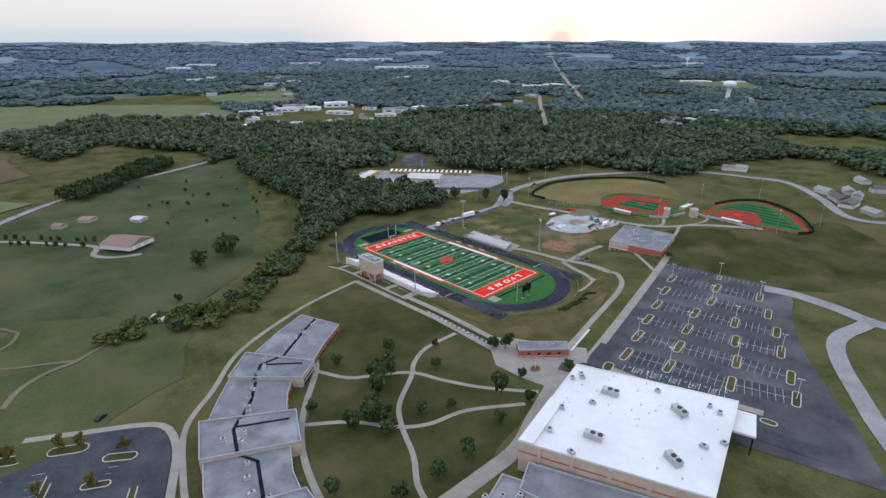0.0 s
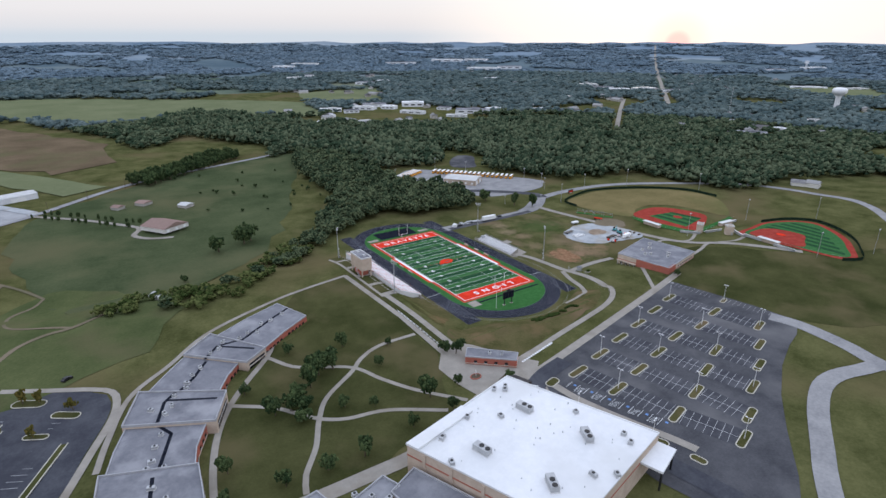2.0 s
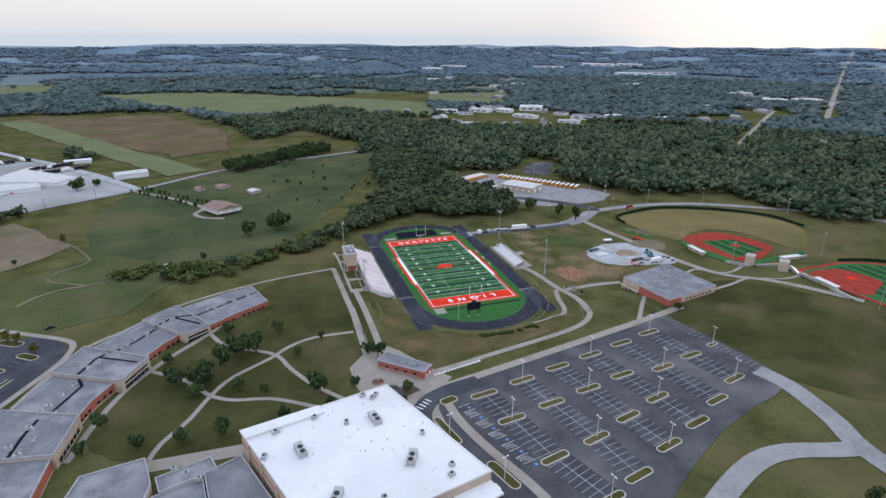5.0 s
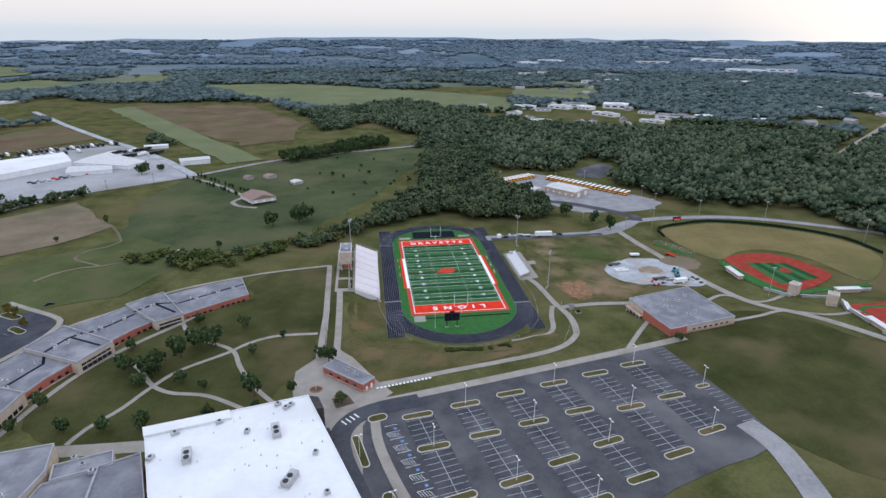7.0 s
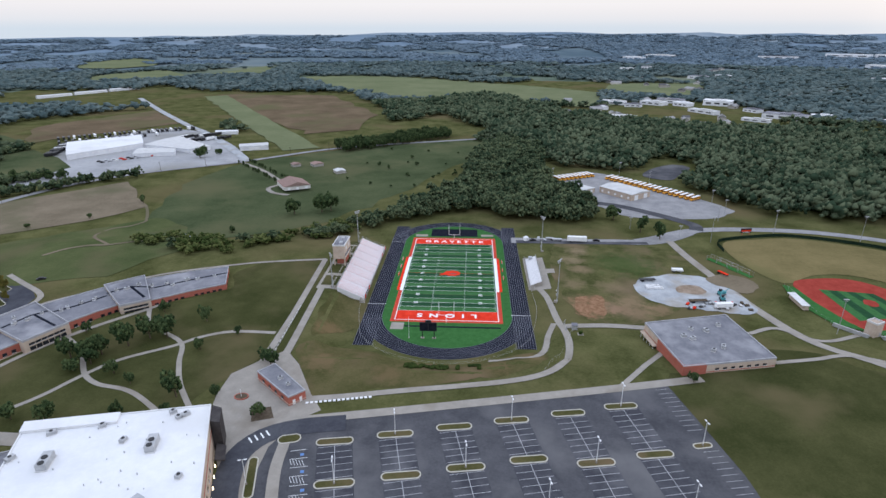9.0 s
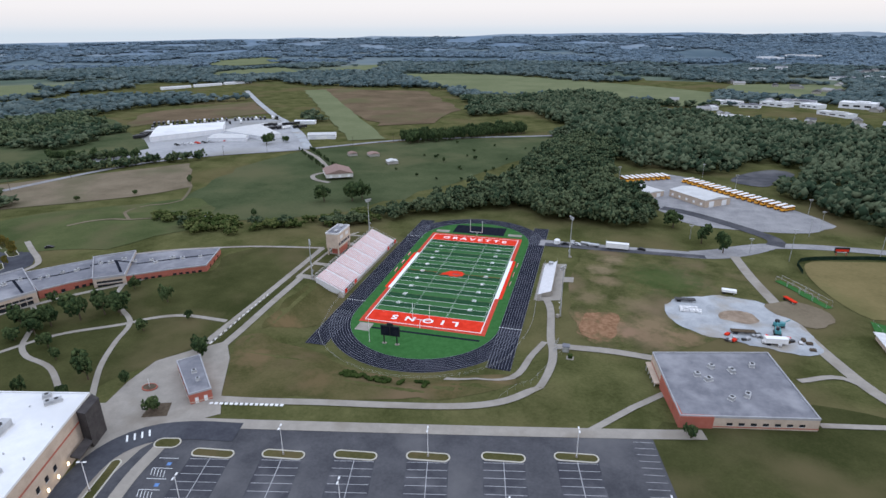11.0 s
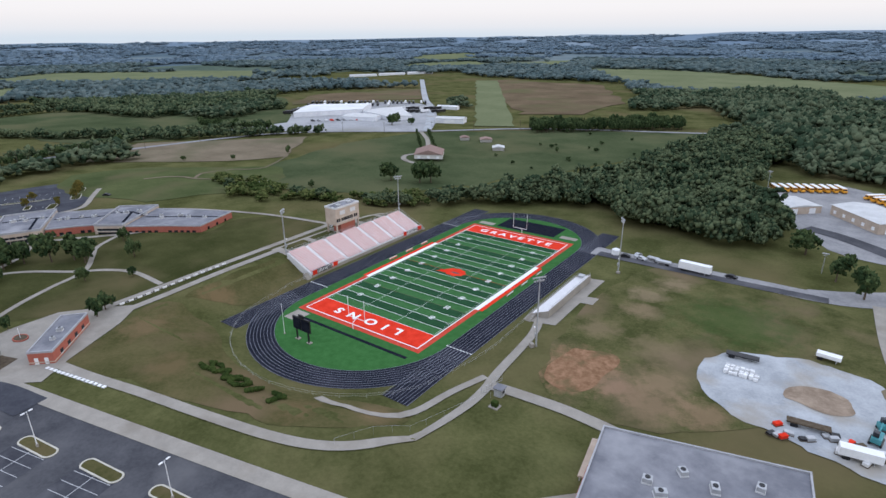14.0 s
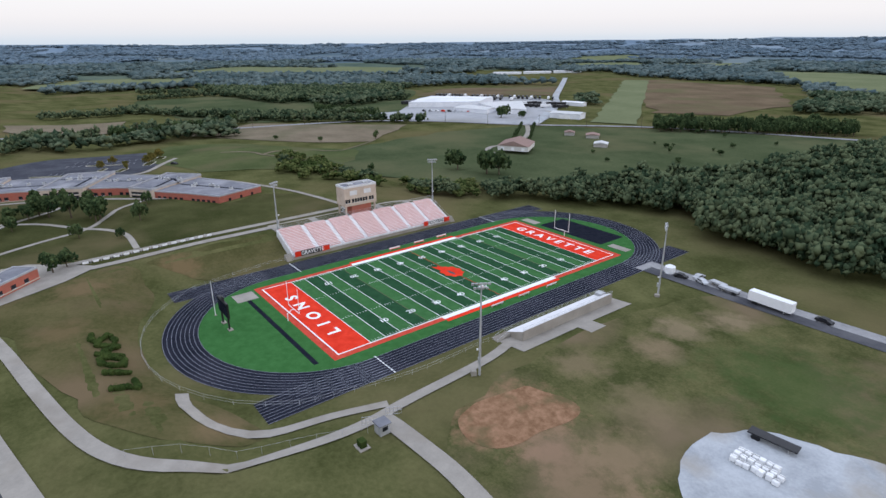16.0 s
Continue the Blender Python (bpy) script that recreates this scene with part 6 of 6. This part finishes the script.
for k in range(n_):
    p = Vector((137, 221)).lerp(Vector((190, 155)), k / (n_ - 1))
    copy_thing(bus, pose(p.x, p.y, hz(p.x, p.y) + 0.15, 0, 0, -140 + 3 * math.sin(k * 2.1)))
for k in range(9):
    p = Vector((88, 214)).lerp(Vector((120, 231)), k / 8)
    copy_thing(bus, pose(p.x, p.y, hz(p.x, p.y) + 0.15, 0, 0, -62 + 2 * math.sin(k * 1.7)))
for o_ in (*bus.children_recursive, bus):
    bpy.data.objects.remove(o_)

# things along the service road and in the gravel yard
trailer(79, 53.5, -3, 12, label="long white box trailer beside the service road")
tk = thing("storage_tank", "white rounded storage tank", "tank", pose(46.5, 55.5, 0.1))
part("shell", cyl((0, 0, 0), (0, 0, 2.2), 1.7, 1.7, 14), WHITEPAINT, tk)
part("lid", cyl((0, 0, 2.2), (0, 0, 2.8), 1.7, 0.6, 14), WHITEPAINT, tk)
SILV = shade("silver_paint", (0.35, 0.36, 0.38), (0.48, 0.49, 0.5), 0.5, 0.4)
car(51, 54.5, 10, BLACK, "black car beside the storage tank")
car(57.5, 55.5, -20, SILV, "silver car beside the service road")
trailer(62, 57, 170, 5, 2.0, 0.5, METAL, "low flat grey trailer beside the service road")
trailer(66.5, 55, 178, 6, 2.1, 0.7, SILV, "low silver equipment trailer")
car(92, 56, -8, BLACK, "dark car on the pale service road")
car(55, 58.5, 80, METAL, "grey pickup beside the service road")
trailer(106, -8.5, 5, 8.5, 2.4, 0.3, BLACK, "low black flatbed trailer on the gravel")
trailer(126, 4.5, -5, 6.0, 2.3, 1.1, WHITEPAINT, "white open-topped skip trailer")
trailer(124, -33, 6, 9, 2.2, 0.4, BARK, "low brown flatbed trailer loaded with timber")
trailer(150, 2, -65, 6.5, 1.6, 0.4, RED, "narrow red equipment trailer beside the gravel yard")
trailer(134, -39, 8, 8, 2.4, 2.0, WHITEPAINT, "white tarpaulined trailer in the gravel yard")
rsg = np.random.RandomState(4)
for k in range(20):
    x, y = 103.4 + (k % 7) * 1.25 + rsg.uniform(-0.12, 0.12), -18.6 + (k // 7) * 1.6 + rsg.uniform(-0.2, 0.2)
    b = thing("material_sack", "white bulk sack of building material", "sack", pose(x, y, hz(x, y) + 0.17, 0, 0, rsg.uniform(-12, 12)), "material sacks")
    part("bag", box((0, 0, 0), (1.1, 1.0, rsg.uniform(0.9, 1.2)), bevel=0.12), WHITEPAINT, b)
    part("strap", box((0, 0, 0.55), (1.14, 0.1, 0.62)), TRIMW, b)
TEAL = shade("teal_paint", (0.04, 0.20, 0.22), (0.07, 0.28, 0.30), 0.5, 0.5)
for x, y, rz, m_, lab in ((139, -24, 20, TEAL, "teal tracked drilling machine on the gravel"), (137, -30, 80, TEAL, "teal compact loader on the gravel")):
    e = thing("machine", lab, "machine", pose(x, y, hz(x, y) + 0.17, 0, 0, rz), "site machines")
    part("body", box((0, 0, 0.7), (4.0, 2.0, 1.4), bevel=0.15), m_, e)
    part("cab", box((-0.8, 0.3, 2.1), (1.4, 1.2, 1.2), bevel=0.1), DARKG, e)
    for s in (-1, 1):
        part("track", box((0, s * 1.1, 0), (3.8, 0.5, 0.8), bevel=0.2), BLACK, e)
    part("boom", cyl((1.5, 0, 1.6), (4.2, 0, 3.0), 0.18), m_, e)
for k in range(26):
    x, y = 117 + rsg.uniform(0, 30), -41 + rsg.uniform(0, 8)
    m_ = (METAL, BARK, RED, TRIMW, BLACK)[k % 5]
    t = thing("pallet_stack", "stack of building material on a pallet", "pallet", pose(x, y, hz(x, y) + 0.17, 0, 0, rsg.uniform(0, 90)), "pallet stacks")
    part("pallet", box((0, 0, 0), (2.2, 1.4, 0.16)), BARK, t)
    part("load", box((0, 0, 0.16), (2.0, 1.2, rsg.uniform(0.3, 0.9)), bevel=0.05), m_, t)

# ---- farm and factory ----
hs = shed("farmhouse", [(-158, 178), (-145, 158), (-126, 168), (-139, 188)], 2.0, 5.2, 8.6, HOUSEW, BROWNROOF, "long ranch house with a brown shingle roof", "house", (((-145, 158), (-126, 168), 3, 2.2, 2.2, 0.2),))
strip("driveway", [(-225, 270), (-195, 240), (-170, 208), (-158, 188), (-164, 172), (-155, 158), (-140, 152)], 4, CONC, 0.45, 5, label="pale concrete farm driveway lined with small trees", category="driveway")
for poly, lab in (([(-152, 262), (-146, 254), (-138, 260), (-144, 268)], "small red-roofed farm shed"), ([(-122, 234), (-117, 226), (-109, 231), (-114, 239)], "small grey farm shed"), ([(-171, 258), (-166, 252), (-160, 257), (-165, 263)], "small open farm shelter"), ([(-172, 38), (-168, 32), (-163, 35), (-167, 41)], "weathered grey wooden shed")):
    z = hz(*poly[0])
    shed("farm_shed", poly, z - 0.5, z + 2.6, z + 3.8, HOUSEW, TINR if "grey" in lab else BROWNROOF, lab)
FZ = hz(-360, 330)
shed("factory_hall", [(-410, 268), (-366, 336), (-398, 388), (-456, 336)], FZ - 1, FZ + 6.5, FZ + 7.6, FACTW, ROOFW, "big white metal factory hall", "factory", (((-410, 268), (-366, 336), 14, 1.6, 1.2, 4.6),))
shed("factory_hall", [(-366, 337), (-300, 312), (-286, 332), (-352, 392)], FZ - 1, FZ + 4.6, FZ + 5.4, FACTW, TINR, "low pale factory wing with loading docks", "factory", (((-366, 337), (-300, 312), 6, 3, 3, 0.5),))
shed("factory_office", [(-350, 286), (-310, 298), (-318, 316), (-360, 318)], FZ - 1, FZ + 4.5, FZ + 5.5, FACTW, TINR, "low white factory office", "office", (((-350, 286), (-310, 298), 6, 1.6, 1.4, 1.2),))
shed("farm_shed", [(-251, 329), (-222, 340), (-228, 356), (-257, 345)], hz(-240, 340) - 1, hz(-240, 340) + 5, hz(-240, 340) + 6.5, FACTW, TINR, "white metal barn with a wide dark opening", "barn", (((-251, 329), (-222, 340), 1, 12, 3.5, 0.8),))
shed("farm_shed", [(-324, 432), (-297, 438), (-300, 448), (-327, 442)], hz(-310, 440) - 1, hz(-310, 440) + 4, hz(-310, 440) + 5, FACTW, ROOFW, "small white metal shed by the gravel road", "barn")
for k in range(3):
    x0, y0 = -842 + k * 38, 802 + k * 58
    z = hz(x0, y0)
    shed("poultry_barn", [(x0, y0), (x0 + 34, y0 + 54), (x0 + 26, y0 + 60), (x0 - 8, y0 + 6)], z - 1, z + 4, z + 6, FACTW, TINR, "long low pale poultry barn", "barn")
for row, (x0, y0, x1, y1, n_, rz) in enumerate(((-500, 372, -372, 470, 30, 125), (-478, 352, -395, 418, 16, 125), (-462, 345, -440, 285, 14, 40), (-340, 372, -296, 402, 9, 60), (-350, 400, -318, 424, 8, 60))):
    for k in range(n_):
        p = Vector((x0, y0)).lerp(Vector((x1, y1)), k / (n_ - 1))
        if (k * 7 + row) % 9 == 0:
            continue
        trailer(p.x, p.y, rz + (k % 3) * 2, 12, 2.5, 2.8, BLACK if (k + row) % 4 else WHITEPAINT, "dark lorry trailer parked at the factory" if (k + row) % 4 else "white lorry trailer parked at the factory", z=hz(p.x, p.y) + 0.5)
for k in range(16):
    p = Vector((-372, 262)).lerp(Vector((-338, 296)), (k % 8) / 7) + Vector((6 * (k // 8), -4 * (k // 8)))
    car(p.x, p.y, 40, (BLACK, SILV, WHITEPAINT, RED)[k % 4], ("black", "silver", "white", "red")[k % 4] + " car parked before the factory", z=hz(p.x, p.y) + 0.5)
car(-213, -33, 30, BLACK, "black car parked in the drop-off lot")

# ---- town ----
rst = np.random.RandomState(21)
hv = []
for k in range(3):
    t = thing("house", "small town house with a gabled roof among trees", "house", pose(0, 0, -80), "town houses")
    w, l, e = (9, 14, 3.2) if k == 0 else (11, 18, 3.4) if k == 1 else (8, 11, 4.6)
    part("wall", box((0, 0, 0), (l, w, e)), HOUSEW, t)
    mesh_ob("roof", [(-l / 2 - .5, -w / 2 - .5, e), (l / 2 + .5, -w / 2 - .5, e), (l / 2 + .5, w / 2 + .5, e), (-l / 2 - .5, w / 2 + .5, e), (-l / 2 - .5, 0, e + 2.6), (l / 2 + .5, 0, e + 2.6)], [(0, 1, 5, 4), (2, 3, 4, 5), (0, 4, 3), (1, 2, 5), (3, 2, 1, 0)], HOUSER, t)
    for s in (-1, 1):
        part("window", box((s * l * 0.25, -w / 2 - 0.02, 1.0), (1.8, 0.08, 1.3)), DARKG, t)
    part("door", box((0, -w / 2 - 0.02, 0), (1.1, 0.1, 2.1)), WHITEPAINT, t)
    hv.append(t)
spots = [(351, -134), (316, -160), (386, -168), (301, -179), (330, -150), (345, -160), (365, -150), (405, -34), (407, -44), (503, 84), (1051, 75), (1001, 14), (1015, 1), (395, -190), (370, -185), (420, -150)]
while len(spots) < 210:
    a, d = radians(rst.uniform(8, 78)), rst.uniform(620, 2300)
    x, y = d * math.cos(a), d * math.sin(a)
    if noise.noise((x / 300, y / 300, 2.0)) > -0.1:
        spots.append((x, y))
for k, (x, y) in enumerate(spots):
    s = 1.0 if math.hypot(x, y) < 700 else 1.35
    copy_thing(hv[k % 3], pose(x, y, hz(x, y) - 0.2, 0, 0, rst.uniform(0, 180)) @ Matrix.Diagonal((s, s, s, 1)))
for t in hv:
    for o_ in (*t.children_recursive, t):
        bpy.data.objects.remove(o_)


def big_roof(x, y, l, w, h, rz, roof, label="broad pale flat-roofed building in the town"):
    z = hz(x, y)
    m = pose(x, y, z, 0, 0, rz)
    t = thing("town_building", label, "building", m, "town buildings")
    part("wall", box((0, 0, -1), (l, w, h + 1)), FACTW, t)
    part("roof", box((0, 0, h), (l + 0.6, w + 0.6, 0.4)), roof, t)
    part("upper_roof", box((l * 0.1, 0, h + 0.4), (l * 0.4, w * 0.5, 1.4)), roof, t)
    for s in (-0.3, 0, 0.3):
        part("window", box((l * s, -w / 2 - 0.05, h * 0.35), (l * 0.18, 0.12, h * 0.3)), DARKG, t)


for k, (x, y, l, w, h) in enumerate(TOWN):
    big_roof(x, y, l, w, h, -38 + 20 * math.sin(k * 1.7), (ROOFW, TINR, ROOFG)[k % 3 if k > 2 else k % 2])
area("car_park", [(684, 215), (787, 289), (740, 205), (690, 165)], ASPH, 1.2, 20, "grey car park in the town", "parking lot")
wt = thing("water_tower", "white fluted pedestal water tower above the trees", "water tower", pose(1120, 233, hz(1120, 233)))
prof = [(5.5, -2), (5.0, 8), (4.6, 24), (6, 29), (11, 33), (13.2, 36), (13.4, 40), (11.8, 43), (6, 45), (0.3, 45.6)]
for nm, seg in (("pedestal", prof[:4]), ("tank", prof[3:])):
    vs = [(r * math.cos(a), r * math.sin(a), z) for r, z in seg for a in np.linspace(0, 2 * math.pi, 24, endpoint=False)]
    mesh_ob(nm, vs, [(i * 24 + j, i * 24 + (j + 1) % 24, (i + 1) * 24 + (j + 1) % 24, (i + 1) * 24 + j) for i in range(len(seg) - 1) for j in range(24)], WHITEPAINT, wt, smooth=True)
wt2 = thing("water_tower", "distant pale water tower on a slim stem", "water tower", pose(2330, 850, hz(2330, 850)))
part("stem", cyl((0, 0, -2), (0, 0, 28), 3.5, 2.8), FACTW, wt2)
part("tank", cyl((0, 0, 28), (0, 0, 38), 8, 7, 16), FACTW, wt2)
mst = thing("radio_mast", "thin grey lattice radio mast", "mast", pose(900, 330, hz(900, 330)))
for s in range(3):
    a = 2.094 * s
    part("leg", cyl((1.2 * math.cos(a), 1.2 * math.sin(a), -1), (0.5 * math.cos(a), 0.5 * math.sin(a), 52), 0.25, 0.12, 5), METAL, mst)
part("platform", cyl((0, 0, 48), (0, 0, 49), 1.4, 1.4, 8), METAL, mst)

# ---- single trees ----
def tree_master(seed, clumps, rx, rz, size, material, trunk=0.30):
    r = np.random.RandomState(seed)
    t = thing("tree", "leafy dark green broadleaf tree", "tree", pose(0, 0, -90), "campus trees")
    v, f = crown(r, clumps, size, rx, rz, lobes=7)
    h = 0.58
    mesh_ob("crown", v * (0.34, 0.34, 0.45) + (0, 0, 0.56), f, material, t)
    bm = cyl((0, 0, -0.02), (0.01, 0, 0.30), 0.035, 0.026, 7)
    add_cyl(bm, (0.01, 0, 0.28), (0, 0.01, 0.62), 0.026, 0.010, 6)
    for k in range(5):
        a = k * 1.3 + r.uniform(0, 0.6)
        add_cyl(bm, (0.01, 0, 0.25 + 0.05 * k), (0.26 * math.cos(a), 0.26 * math.sin(a), 0.48 + 0.05 * k), 0.014, 0.005, 5)
    part("trunk", bm, BARK, t)
    return t


TM = [tree_master(k, 210, 1.0, 1.0, 0.20, LEAF2) for k in range(4)] + [tree_master(11, 150, 0.62, 1.1, 0.20, LEAF2), tree_master(12, 160, 0.9, 1.0, 0.18, LEAF3)]


def tree(x, y, h, kind=None, w=1.0, group="campus trees", label="leafy dark green broadleaf tree", off=0.0):
    k = int(abs(x * 7 + y * 3)) % 4 if kind is None else kind
    o_ = copy_thing(TM[k], pose(x, y, hz(x, y) + off, 0, 0, (x * 37 + y * 11) % 360) @ Matrix.Diagonal((h * w, h * w, h, 1)))
    tagged(o_, label, "tree", group)


for x, y, h, w in ((-107, -72, 7.5, 0.8), (-130, -65, 5.5, 0.9), (-121, -84, 9.5, 1.0), (-125, -87, 9, 1.0), (-131, -93, 10.5, 0.95), (-138, -100, 10, 0.9), (-143, -103, 9.5, 0.9), (-149, -103, 8, 1.0), (-142, -112, 6.5, 1.1), (-138, -107, 7, 1.0), (-125, -113, 6.5, 0.85), (-100, -94, 6, 0.85), (-89, -82, 4, 0.8), (-115, -119, 5, 0.8), (-94, -126, 9, 0.95), (-80, -125, 5, 0.8), (-109, -138, 5.5, 0.8), (-91, -138, 6, 0.8), (-131, -142, 8, 0.85), (-144, -141, 6.5, 0.95), (-172, -124, 6.5, 0.9), (-158, -140, 6.5, 0.9), (-155, -84, 5, 0.9), (-176, -137, 5.5, 0.9), (-118, -86, 8.0, 1.1), (-66.5, -105, 6.5, 1.1), (-69.5, -101, 5.5, 1.1), (95, -107.5, 4.5, 0.95), (98, -223, 6, 0.9), (60, -236, 6, 0.9)):
    tree(x, y, h, None, w)
tree(-60, -135, 5.5, 2, 1.0, label="small bright green plaza tree in a mulch bed", off=0.1)
for x, y, h in ((-228, -42, 6.5), (-222.5, -45, 6.0), (-212, -58, 5.5), (-242, -35, 6.5), (-246, -33, 6.0), (-225, -68, 5.5), (-238, -60, 5.5)):
    tree(x, y, h, 5, 0.9, "drop-off trees", "young tree with yellowing autumn leaves", 0.1)
for x, y, h, w in ((-120, 102, 13.5, 1.0), (-101, 108, 14.5, 1.0), (-95, 112, 13, 0.9), (113, 101, 12, 1.1), (125, 75, 9.5, 1.05), (134, 62, 11, 1.0), (-247, 123, 6, 1.0), (-266, 85, 4, 1.0), (-294, 61, 4, 1.0), (-278, 288, 14, 1.1), (-264, 303, 8, 1.0), (-150, 60, 5, 1.0)):
    tree(x, y, h, None, w, "field trees", "lone dark green tree in open grass")
for k in range(15):
    for s in (-1, 1):
        p = Vector((-222, 268)).lerp(Vector((-160, 196)), k / 14) + Vector((4.5, 3.6)) * s
        if (k + s) % 4:
            tree(p.x, p.y, 4.5 + (k % 3) * 0.7, 4, 0.9, "driveway trees", "small upright tree lining the farm driveway")
rsb = np.random.RandomState(14)
for k in range(46):
    p = Vector((-430, 168)).lerp(Vector((-318, 214)), k / 45) if k < 30 else Vector((-372, -40)).lerp(Vector((-392, 60)), (k - 30) / 15)
    if k % 5 == 4:
        continue
    tree(p.x + rsb.uniform(-5, 5), p.y + rsb.uniform(-4, 4), rsb.uniform(6, 10), None, 1.0, "hedgerow trees", "dark hedgerow tree along the country road")
for k in range(96):
    p = Vector((-132, 332)).lerp(Vector((-16, 428)), (k % 32) / 31) + Vector((-7, 8)) * (k // 32)
    tree(p.x + rsb.uniform(-3, 3), p.y + rsb.uniform(-3, 3), rsb.uniform(9, 13.5), 4 if k % 3 else None, 1.15, "hedgerow trees", "dark dense tree in the row beside the far road")
for k in range(26):
    x, y = rsb.uniform(-110, 20), rsb.uniform(180, 360)
    if not inside((x, y), BELT):
        tree(x, y, rsb.uniform(2.0, 4.0), None, 1.1, "pasture shrubs", "small dark shrub in the pasture")
rsn = np.random.RandomState(31)
bush = [(x, y, r * 0.8, h * 0.42) for x, y, r, h in scatter([(-200, 30), (-176, 4), (-135, 4), (-100, 38), (-60, 70), (-50, 100), (-80, 84), (-120, 54), (-150, 40), (-195, 44)], 5.0, 77) if noise.noise((x / 14, y / 14, 2.2)) > -0.1]
woods("creek_scrub", bush, MID, "low mixed scrub along the creek edge", shade("scrub_leaves", (0.033, 0.050, 0.015), (0.106, 0.119, 0.043), 0.06, 0.95, fine=0.6, island=0.5), "scrub")
for t in TM:
    for o_ in (*t.children_recursive, t):
        bpy.data.objects.remove(o_)

# hedgerows and copses between the western fields
hr = []
for line in ([(-389, -31), (-394, 16), (-404, 58), (-426, 93)],
             [(-415, 95), (-371, 133), (-340, 171), (-304, 202)],
             [(-319, -112), (-366, -91)],
             [(-377, -85), (-375, -53)],
             [(-536, -69), (-533, -6)],
             [(-812, 69), (-763, 168)],
             [(-560, -3), (-430, 105), (-385, 205)],
             [(-717, 48), (-714, 148), (-545, 228), (-492, 322)]):
    pts = curve_pts(line, 6.0)
    for p in pts:
        for q in range(2):
            hr.append((p.x + rsb.uniform(-5, 5), p.y + rsb.uniform(-5, 5), rsb.uniform(2.6, 4.6), rsb.uniform(5.5, 10)))
hr += scatter([(-712, 156), (-546, 174), (-554, 365), (-650, 409), (-750, 261), (-848, 150)], 11, 55, (4, 6), (8, 13))
woods("hedgerow", hr, MID, "dark hedgerows between the western fields", LEAF, "hedgerow")
# power poles along the country road
rd = curve_pts([(-372, -50), (-384, 10), (-352, 150), (-307, 216), (-229, 272), (-157, 340)], 5)
for k in range(12):
    p = rd[k * (len(rd) - 1) // 11]
    q = thing("utility_pole", "wooden roadside utility pole with a crossarm", "utility pole", pose(p.x + 6, p.y - 4, hz(p.x, p.y), 0, 0, 60), "utility poles")
    part("pole", cyl((0, 0, -0.5), (0, 0, 10.5), 0.17, 0.11), BARK, q)
    part("crossarm", box((0, 0, 9.6), (2.4, 0.14, 0.16)), BARK, q)
